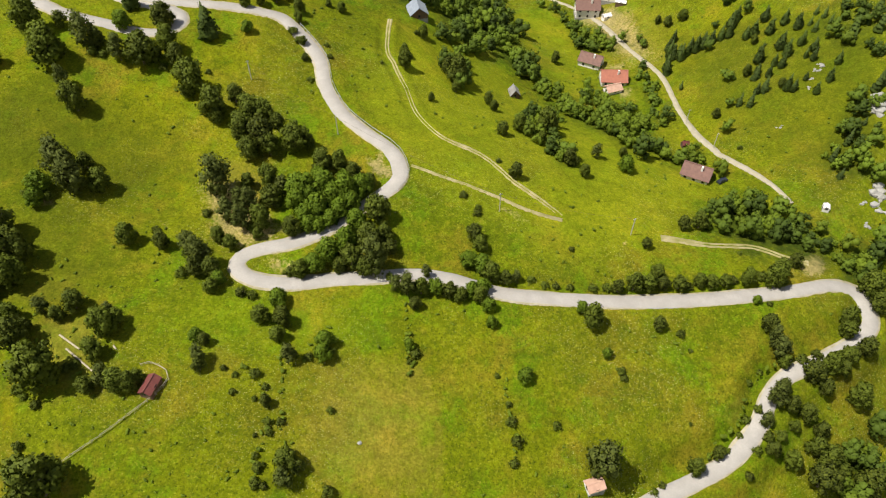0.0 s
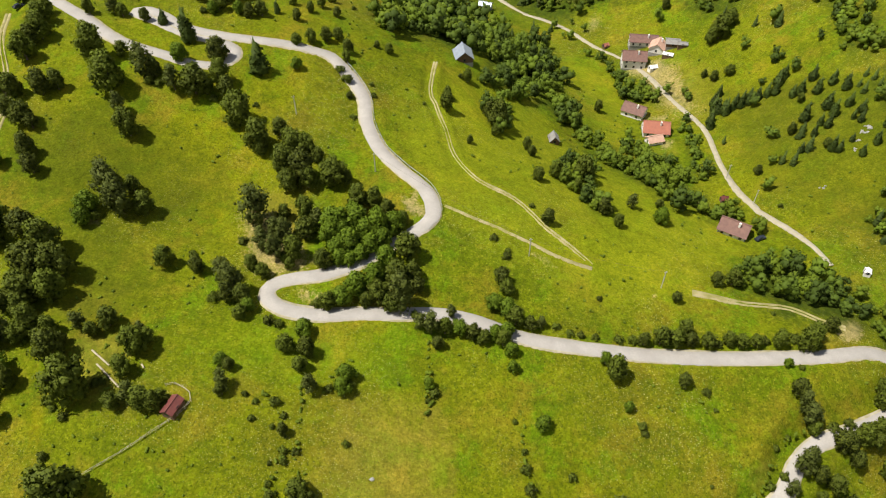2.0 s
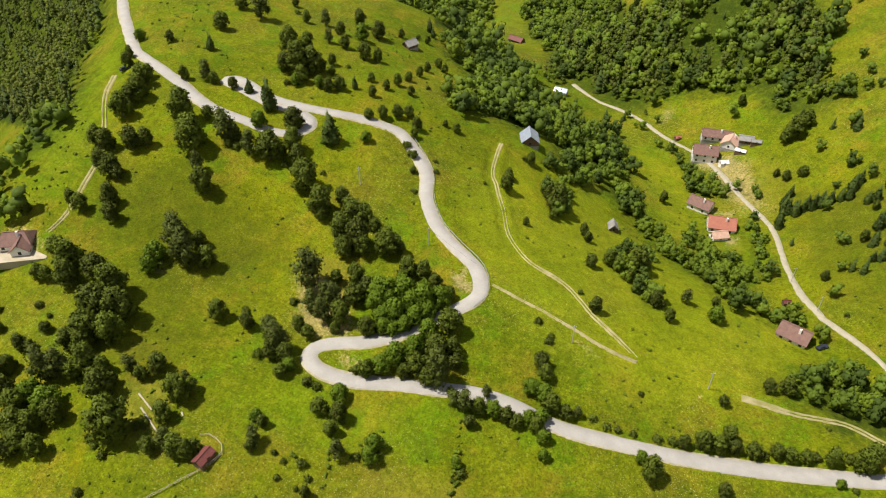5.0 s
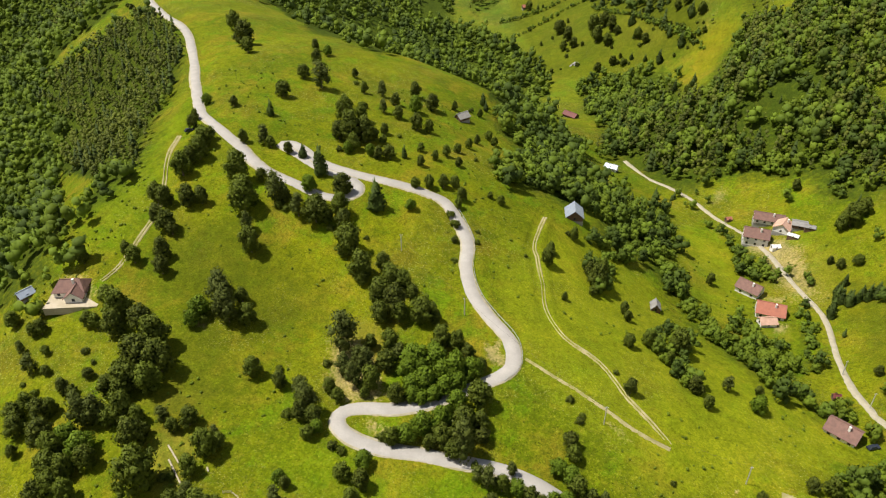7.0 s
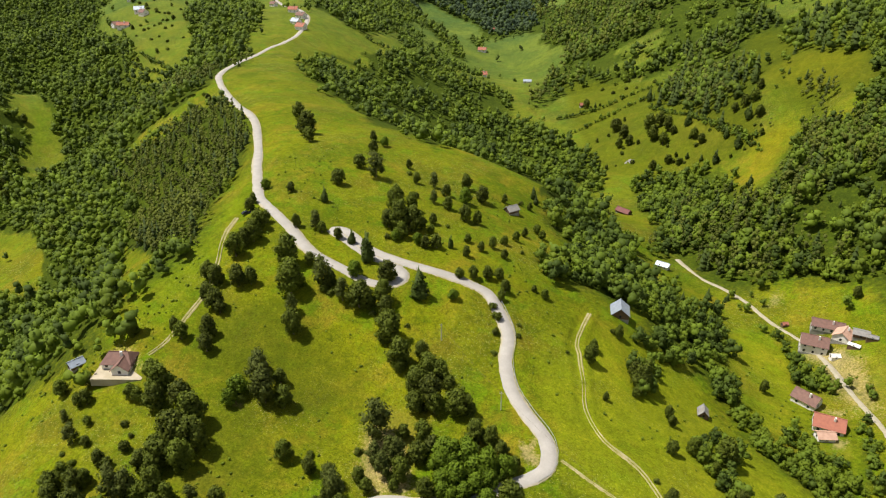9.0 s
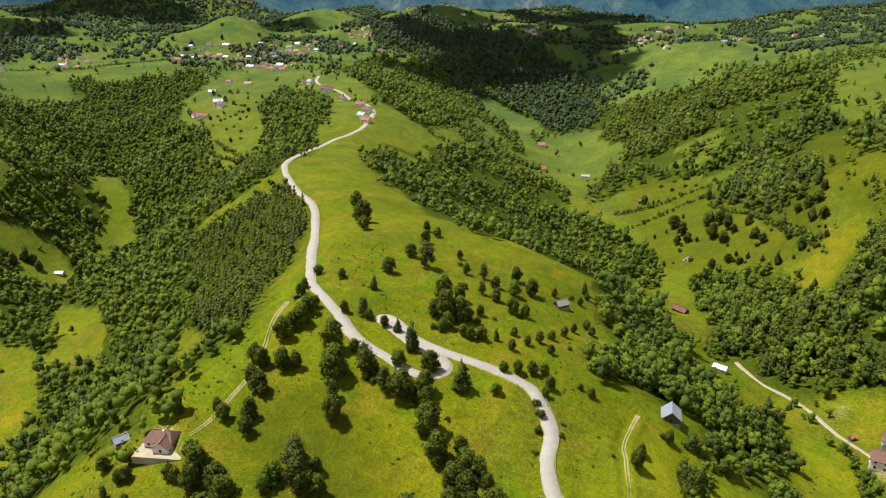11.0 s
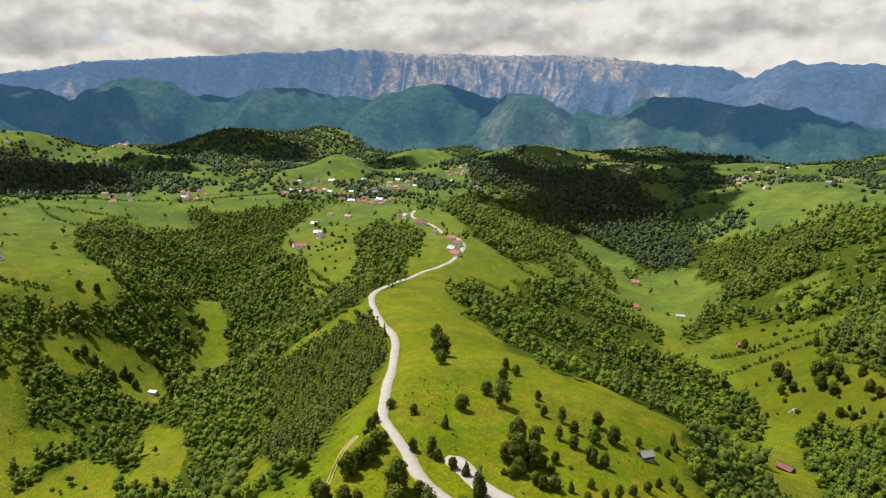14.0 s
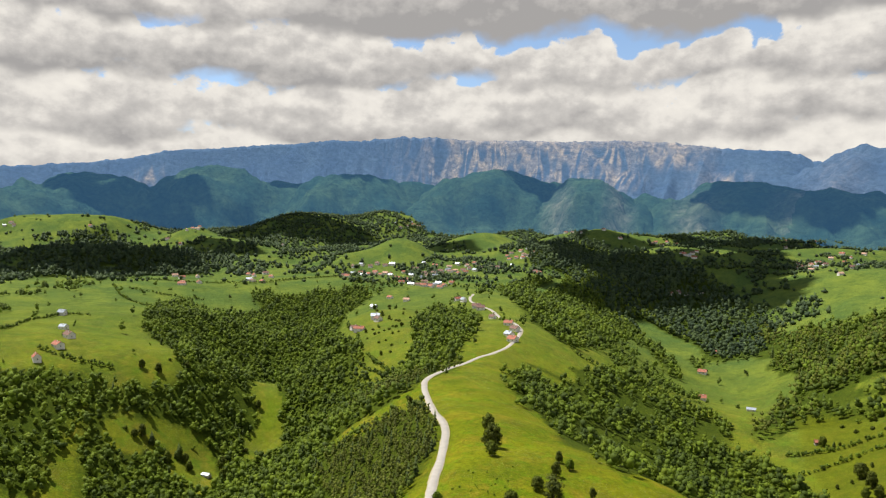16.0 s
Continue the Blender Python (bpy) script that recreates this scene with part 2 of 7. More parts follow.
M_LEAF_SLIM = leaf_material("slender_wood_foliage", (0.070, 0.086, 0.012), (0.132, 0.154, 0.019), (0.154, 0.180, 0.019), False)
# wood foliage for far stands, with distance haze mixed into its greens
M_LEAF_HAZED = leaf_material("far_hazed_foliage", (0.036, 0.064, 0.032), (0.064, 0.098, 0.040), (0.086, 0.126, 0.040), False)
M_GRAVEL_ROAD = simple("pale_gravel_road", (0.36, 0.32, 0.24), (0.28, 0.25, 0.16), 0.5, 0.95, 0.3)

# ---- the lie of the land: crest and stream lines, x y z in metres ----
CRESTS = {
    "road_ridge": [(-178, 248, 53), (-225, 305, 51), (-275, 366, 50), (-356, 445, 48), (-420, 580, 45), (-483, 758, 47), (-600, 880, 49), (-743, 988, 50), (-1000, 1150, 48), (-1290, 1280, 50), (-1700, 1700, 62)],
    "knoll": [(-110, 231, 47), (-135, 317, 47), (-197, 353, 51), (-143, 372, 44), (-84, 327, 35), (-77, 385, 22), (-36, 309, 17), (-230, 420, 42)],
    "spur": [(-86, 216, 46), (-113, 183, 40), (-83, 160, 25), (-50, 125, 22), (-11, 164, 27), (-14, 219, 21), (-10, 260, 22), (10, 168, 23), (36, 148, 17), (28, 240, -2), (60, 210, 2)],
    "west_edge": [(-180, 205, 44), (-186, 163, 37), (-165, 148, 31), (-121, 126, 29), (-136, 92, 21), (-90, 67, 20), (-67, 86, 26), (-215, 250, 40), (-255, 310, 38), (-310, 360, 38), (-400, 440, 35)],
    "meadow": [(123, 131, 6), (102, 129, 8), (34, 121, 15), (-13, 125, 20), (96, 105, 2), (79, 84, -3), (59, 75, -7), (-11, 68, 10), (-5, 94, 14), (37, 73, 3), (112, 163, 0), (0, 15, -8), (110, 20, -35), (-150, 10, -5)],
    "west_hill": [(-679, 423, 30), (-759, 367, 48), (-1008, 344, 55), (-1286, 710, 55), (-900, 560, 38), (-640, 250, 15), (-800, 100, 45), (-1100, 950, 45)],
    "village_spur": [(-743, 741, 48), (-650, 640, 30), (-566, 571, 18), (-661, 573, 0), (-800, 700, 20), (-640, 800, 36)],
    "east_flank": [(-408, 811, 20), (-330, 640, 5), (-240, 520, 5), (-150, 470, 0), (-600, 1050, 30), (-877, 1653, 40), (-760, 1300, 10)],
    "east_slope": [(134, 215, 12), (150, 275, 25), (120, 330, 5), (150, 420, 35), (60, 480, 10), (22, 582, -22), (34, 650, 25), (120, 620, 65), (16, 1165, 85), (-97, 795, -30), (-125, 1021, 40), (-202, 1336, 20), (-366, 1737, 50), (250, 330, 75), (300, 500, 105), (200, 900, 105), (380, 150, 50), (-60, 1500, 75)],
    "plateau": [(-2500, 1300, 75), (-2000, 400, 60), (-1600, 2400, 80), (-600, 2500, 95), (600, 2100, 130), (900, 800, 140), (-1300, -300, 30), (0, -500, -20), (700, -300, 20)],
}
STREAMS = {
    "east_stream": [(112, 60, -30), (150, 130, -10), (93, 193, -4), (90, 235, -12), (82, 276, -18), (66, 338, -20), (-6, 417, -30), (-50, 520, -42), (-110, 640, -55), (-276, 1003, -72), (-357, 1129, -70), (-495, 1284, -62), (-599, 1628, -50), (-750, 1950, -10)],
    "west_stream": [(-260, 120, -40), (-373, 193, -56), (-490, 320, -58), (-563, 365, -55), (-583, 444, -52), (-735, 559, -42), (-900, 740, -18), (-1040, 880, 15), (-300, 260, -15), (-400, 330, -25), (-300, -100, -60)],
}


# single hills of the far upland: x, y, crest height, half width across and along, open pasture (+) or wooded (-)
KNOLLS = [(-1329, 1414, 151, 68, 105, 1), (-1335, 1805, 161, 95, 124, 1), (-1175, 2184, 171, 111, 124, 1), (-820, 1992, 103, 85, 105, 0.6), (-2112, 1739, 220, 204, 161, -1), (-2011, 1177, 166, 70, 112, 1),
          (-1756, 1212, 128, 75, 105, 0.2), (-2345, 1071, 206, 142, 149, 1), (-2533, 860, 204, 147, 149, 1), (-489, 2258, 108, 102, 105, 1), (-289, 1789, 86, 80, 93, 1), (-1706, 901, 108, 116, 87, -1),
          (-1801, 681, 114, 106, 87, -1), (-1402, 1263, 97, 47, 74, 0.4), (-1073, 1684, 107, 69, 93, 0.3), (-834, 2575, 120, 134, 124, -0.4), (-2052, 2105, 229, 131, 124, 0.6)]


def knoll_weight(x, y, knoll):
    """1 at a hill's crest, falling off across and along the way that leads to it."""
    kx, ky, _, across, along, _ = knoll
    r = math.hypot(kx, ky)
    u = ((x - kx) * ky - (y - ky) * kx) / r
    v = ((x - kx) * kx + (y - ky) * ky) / r
    return np.exp(-0.5 * ((u / across) ** 2 + (v / along) ** 2))


class Land:
    """A smooth sheet through the crest and stream lines (thin plate), rising to the foot of the mountains."""

    def __init__(self):
        pts = np.array([p for lines in (CRESTS, STREAMS) for line in lines.values() for p in line], float)
        self.c = pts[:, :2] / 400
        n = len(pts)
        a = np.zeros((n + 3, n + 3))
        a[:n, :n] = self.kern(self.c) + np.eye(n) * 0.004
        a[:n, n], a[:n, n + 1:] = 1, self.c
        a[n:, :n] = a[:n, n:].T
        self.w = np.linalg.solve(a, np.concatenate([pts[:, 2], np.zeros(3)]))
        self.hills = []
        for k in KNOLLS:
            low = float(self.broad(np.array([k[0]], float), np.array([k[1]], float))[0])
            self.hills.append((k, max(k[2] - low, 0.0) * 0.8))

    def kern(self, p):
        d = np.sqrt(((p[:, None, :] - self.c[None]) ** 2).sum(-1))
        return d ** 2 * np.log(d + 1e-9)

    def smooth(self, x, y):
        p = np.stack([x.ravel(), y.ravel()], 1) / 400
        out = np.empty(len(p))
        for i in range(0, len(p), 20000):
            q = p[i:i + 20000]
            out[i:i + 20000] = self.kern(q) @ self.w[:-3] + self.w[-3] + q @ self.w[-2:]
        return out.reshape(x.shape)

    def broad(self, x, y):
        r = np.hypot(x, y)
        z = np.clip(self.smooth(x, y), -90, 260)
        far = np.clip((r - 1450) / 700, 0, 1)
        far = far * far * (3 - 2 * far)
        plain = 40 + np.clip(r - 1600, 0, 1350) * 0.072
        az = np.arctan2(-x, y)
        hills = 13 * np.sin(az * 17 + r / 330) * np.sin(r / 210 + az * 5) + 10 * np.sin(az * 31 + r / 170 + 1.3 * np.sin(r / 400)) * np.sin(r / 120 + az * 11) + 5 * np.sin(az * 61 + r / 90) * np.sin(r / 70 + az * 23)
        return z * (1 - far) + (plain + hills * np.clip((3600 - r) / 600, 0.2, 1)) * far

    def height(self, x, y):
        x, y = np.asarray(x, float), np.asarray(y, float)
        r = np.hypot(x, y)
        z = self.broad(x, y)
        for k, lift in self.hills:
            near = np.hypot(x - k[0], y - k[1]) < 4 * max(k[3], k[4])
            if near.any():
                z = z + np.where(near, lift * knoll_weight(x, y, k), 0)
        mid = np.clip((r - 60) / 300, 0.25, 1) * np.clip((4000 - r) / 1500, 0, 1)
        z = z + mid * (1.5 * np.sin(x / 31 + 1.3 * np.sin(y / 43)) * np.sin(y / 37 + 1.1 * np.sin(x / 57)) + 0.6 * np.sin(x / 11 + y / 17) * np.sin(y / 13 - x / 23))
        return z


land = Land()

# ---- roads and tracks ----
ROAD_LOW = [(46.9, 68.8), (58.3, 74.3), (69.7, 79.5), (78.1, 84.8), (84.8, 91.9), (88.6, 98.4), (95.2, 104.6), (105.5, 109.1), (117.9, 115.7), (124.8, 121.7), (126, 128), (123.4, 133), (116, 133.7), (102.1, 129.6), (84.2, 126.4), (66.9, 123.7), (50.2, 121.9), (33.9, 121.1), (16.5, 121.1), (2.5, 124.7), (-8.4, 125.5), (-19.2, 123.8), (-29.8, 122.7), (-40.3, 120.8), (-50.2, 121.5), (-56.1, 125), (-56.1, 129.4), (-51.2, 132.4), (-42, 134.8), (-33, 139.7), (-26.9, 144.7), (-20.6, 149.8), (-14.2, 156.2), (-13, 161.8), (-16.5, 170.2), (-25.9, 178.9), (-33.9, 187.8), (-39.6, 199.7), (-43.3, 213.1)]
ROAD_MID = [(-55.5, 227.5), (-63.2, 229.3), (-72.4, 229.1), (-82.1, 228), (-91.3, 227.4), (-101.4, 228), (-111, 230), (-118.9, 234.7), (-125.4, 237.8), (-129.6, 238.1), (-130.4, 236.2), (-127.3, 234), (-121.3, 231.7), (-114.3, 228.5), (-106.3, 225.3), (-99.8, 224.7), (-93.5, 222.9), (-89.2, 219.5), (-88.3, 214.9), (-91.3, 211.6), (-96.7, 209.9), (-104.2, 210.5), (-111.8, 212.8), (-120.2, 214.3), (-127.7, 216.4), (-136.1, 220.8), (-144.1, 226.5), (-155.5, 233.3), (-169.5, 242.8)]
ROAD_HIGH = [(-179.1, 250.8), (-200.6, 278.7), (-224.6, 312.1), (-257.5, 352.8), (-287.7, 377.8), (-330.6, 416.3), (-353.2, 437.4), (-371.7, 460.4), (-396.9, 510.6), (-402.7, 550.8), (-417.4, 614.1), (-433.7, 670.6), (-464.9, 733.2), (-491.9, 764.3), (-552.6, 819), (-609.5, 868), (-659.8, 894.4), (-711.7, 940.2), (-811, 1073.5)]
VALLEY_ROAD = [(1, 421.2), (17, 398.7), (30.1, 386.8), (42.3, 372.2), (51, 358.3), (60.4, 346.5), (66.6, 339.5), (76.4, 323.3), (83.9, 303.9), (90.4, 285.9), (96, 269.4), (96.9, 252.9), (97.3, 235.2), (98.6, 216.6), (102.6, 204.9), (103.3, 202.2), (111, 191.1), (115.9, 182), (118.7, 173)]
TRACK_FIELD = [(-20.5, 250.8), (-20.8, 230.6), (-17.5, 221.3), (-13.1, 208.6), (-8.3, 192.3), (-0.1, 180.9), (12, 174.2), (22.1, 163.7), (32.2, 155.1), (37.5, 149.2)]
TRACK_RIDGE = [(-175.5, 229.5), (-170.6, 214.4), (-160.8, 198), (-153.7, 183.1), (-152.4, 170.5), (-152.2, 158.1), (-154.5, 149.6)]
TRACK_LOW = [(67.2, 148.7), (81.6, 147.8), (96.7, 148.9), (106, 144.8), (112.5, 142.6)]
TRACK_BEND = [(-9.7, 164.1), (-7.3, 163.2), (-1.4, 161.1), (5.4, 159.0), (11.1, 156.9), (16.6, 154.9), (21.7, 153.0), (26.8, 151.5), (36.1, 149.7)]


def curve_through(points, step=2.0):
    """A smooth line through plan points, resampled at even steps."""
    p = np.array(points, float)
    p = np.vstack([2 * p[0] - p[1], p, 2 * p[-1] - p[-2]])
    out = []
    for i in range(1, len(p) - 2):
        a, b, c, d = p[i - 1:i + 3]
        m = max(2, int(np.linalg.norm(c - b) / 0.7))
        t = np.linspace(0, 1, m, endpoint=False)[:, None]
        out.append(0.5 * (2 * b + (c - a) * t + (2 * a - 5 * b + 4 * c - d) * t ** 2 + (3 * b - 3 * c + d - a) * t ** 3))
    q = np.vstack([*out, p[-2:-1]])
    s = np.concatenate([[0], np.cumsum(np.hypot(*np.diff(q, axis=0).T))])
    e = np.linspace(0, s[-1], max(3, int(s[-1] / step)))
    return np.stack([np.interp(e, s, q[:, 0]), np.interp(e, s, q[:, 1])], 1)


def run_of(points, soft, step=2.0):
    """The line with its graded heights: the land's own, evened out along the way."""
    q = curve_through(points, step)
    z = land.height(q[:, 0], q[:, 1])
    k = max(1, int(soft / step))
    pad = np.concatenate([np.full(k, z[0]), z, np.full(k, z[-1])])
    z = np.convolve(pad, np.ones(2 * k + 1) / (2 * k + 1), "valid")
    return np.column_stack([q, z])


WAYS = {
    "road": (run_of(ROAD_LOW + ROAD_MID + ROAD_HIGH, 12), 2.3, 3.0),
    "valley": (run_of(VALLEY_ROAD, 12), 1.05, 2.0),
    "field": (run_of(TRACK_FIELD, 6), 1.3, 0.8),
    "ridge": (run_of(TRACK_RIDGE, 6), 1.3, 0.8),
    "low": (run_of(TRACK_LOW, 6), 1.6, 1.0),
    "bend": (run_of(TRACK_BEND, 6), 0.8, 0.6),
}


def way_distance(x, y, line):
    """Distance in plan of every point from a line, with the line's height there."""
    d = np.full(x.shape, 1e9)
    z = np.zeros(x.shape)
    lo, hi = line[:, :2].min(0) - 25, line[:, :2].max(0) + 25
    near = np.nonzero((x > lo[0]) & (x < hi[0]) & (y > lo[1]) & (y < hi[1]))[0]
    for i in range(0, len(near), 4000):
        k = near[i:i + 4000]
        dd = (x[k, None] - line[None, :, 0]) ** 2 + (y[k, None] - line[None, :, 1]) ** 2
        j = dd.argmin(1)
        d[k], z[k] = np.sqrt(dd[np.arange(len(k)), j]), line[j, 2]
    return d, z


def inside(x, y, poly):
    c = np.zeros(x.shape, bool)
    for (x1, y1), (x2, y2) in zip(poly, poly[1:] + poly[:1]):
        if y1 != y2:
            c ^= ((y1 > y) != (y2 > y)) & (x < (x2 - x1) * (y - y1) / (y2 - y1) + x1)
    return c


def graded(x, y):
    """The land's height with the roads cut into it."""
    z = land.height(x, y)
    for line, half, bank in WAYS.values():
        d, zr = way_distance(x, y, line)
        f = np.clip((d - half - 0.9) / (bank * 2.2), 0, 1)
        f = f * f * (3 - 2 * f)
        z = np.where(d < 24, z * f + (zr - 0.12) * (1 - f), z)
    return z


def mesh_from(name, verts, faces, mat, smooth=True, normals=None):
    me = bpy.data.meshes.new(name)
    verts, faces = np.asarray(verts, np.float32), np.asarray(faces, np.int32)
    k = faces.shape[1]
    me.vertices.add(len(verts))
    me.vertices.foreach_set("co", verts.ravel())
    me.loops.add(faces.size)
    me.loops.foreach_set("vertex_index", faces.ravel())
    me.polygons.add(len(faces))
    me.polygons.foreach_set("loop_start", np.arange(len(faces), dtype=np.int32) * k)
    me.polygons.foreach_set("use_smooth", np.full(len(faces), smooth))
    me.update(calc_edges=True)
    me.validate()
    for m in (mat if isinstance(mat, (list, tuple)) else [mat]):
        me.materials.append(m)
    if normals is not None:
        me.normals_split_custom_set_from_vertices(normals)
    return me


def build_ground():
    fine = np.radians(np.arange(-52, 92, 0.3))
    rough = np.radians(np.arange(92, 308, 3.0))
    az = np.concatenate([fine, rough])
    r = 6 * np.exp(np.arange(0, 1, 1 / 470) * math.log(4950 / 6))
    a, rr = np.meshgrid(az, r)
    x, y = (-np.sin(a) * rr).ravel(), (np.cos(a) * rr).ravel()
    z = graded(x, y)
    na, nr = len(az), len(r)
    i, j = np.meshgrid(np.arange(na), np.arange(nr - 1))
    i, j = i.ravel(), j.ravel()
    i2 = (i + 1) % na
    faces = np.stack([j * na + i, (j + 1) * na + i, (j + 1) * na + i2, j * na + i2], 1)[:, ::-1]
    verts = np.column_stack([x, y, z])
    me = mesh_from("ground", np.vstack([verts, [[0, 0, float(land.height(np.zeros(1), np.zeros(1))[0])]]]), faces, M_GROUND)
    cover = {k: np.zeros(len(verts) + 1, np.float32) for k in ("flowers", "dry", "bare", "wood", "lush", "hay", "dull_olive", "far_haze")}
    rng = np.random.default_rng(2)
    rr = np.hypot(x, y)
    # weight of the painted haze, rising with distance from the origin
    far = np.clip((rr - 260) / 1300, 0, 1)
    cover["far_haze"][:-1] = far * far * (3 - 2 * far)
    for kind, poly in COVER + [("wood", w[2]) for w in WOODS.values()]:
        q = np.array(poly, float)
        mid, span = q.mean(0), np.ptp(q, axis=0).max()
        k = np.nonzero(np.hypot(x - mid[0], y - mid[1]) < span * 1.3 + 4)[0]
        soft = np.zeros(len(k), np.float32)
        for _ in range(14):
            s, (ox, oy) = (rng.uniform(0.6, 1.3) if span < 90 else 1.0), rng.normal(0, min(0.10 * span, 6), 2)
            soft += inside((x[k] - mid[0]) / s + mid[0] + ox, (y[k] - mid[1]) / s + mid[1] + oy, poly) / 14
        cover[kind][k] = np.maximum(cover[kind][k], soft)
    for poly in CLEARINGS:
        q = np.array(poly, float)
        k = np.nonzero((x > q[:, 0].min()) & (x < q[:, 0].max()) & (y > q[:, 1].min()) & (y < q[:, 1].max()))[0]
        cover["wood"][k] = np.where(inside(x[k], y[k], poly), 0, cover["wood"][k])
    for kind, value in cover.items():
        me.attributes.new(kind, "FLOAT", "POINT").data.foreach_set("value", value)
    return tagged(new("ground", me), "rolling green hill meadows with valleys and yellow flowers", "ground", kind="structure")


def ribbon(line, half, lift, thick, wander=0.0, taper=0.3):
    """A slab along a line: crowned top, edges that wander a little, sides down into the land."""
    d = np.gradient(line[:, :2], axis=0)
    d /= np.linalg.norm(d, axis=1)[:, None]
    nrm = np.stack([-d[:, 1], d[:, 0]], 1)
    rng = np.random.default_rng(int(half * 100))
    w = [half + wander * np.convolve(rng.standard_normal(len(line) + 8), np.ones(9) / 3, "valid") for _ in "lr"]
    cols = []
    for off, dz in ((w[0] + taper, -thick), (w[0], 0.0), (w[0] * 0, 0.06), (-w[1], 0.0), (-w[1] - taper, -thick)):
        cols.append(np.column_stack([line[:, :2] + nrm * np.asarray(off)[:, None], line[:, 2] + lift + dz]))
    m, k = len(line), len(cols)
    verts = np.stack(cols, 1).reshape(-1, 3)
    i, j = np.meshgrid(np.arange(m - 1), np.arange(k - 1))
    i, j = i.ravel(), j.ravel()
    return verts, np.stack([i * k + j, i * k + j + 1, (i + 1) * k + j + 1, (i + 1) * k + j], 1)[:, ::-1]


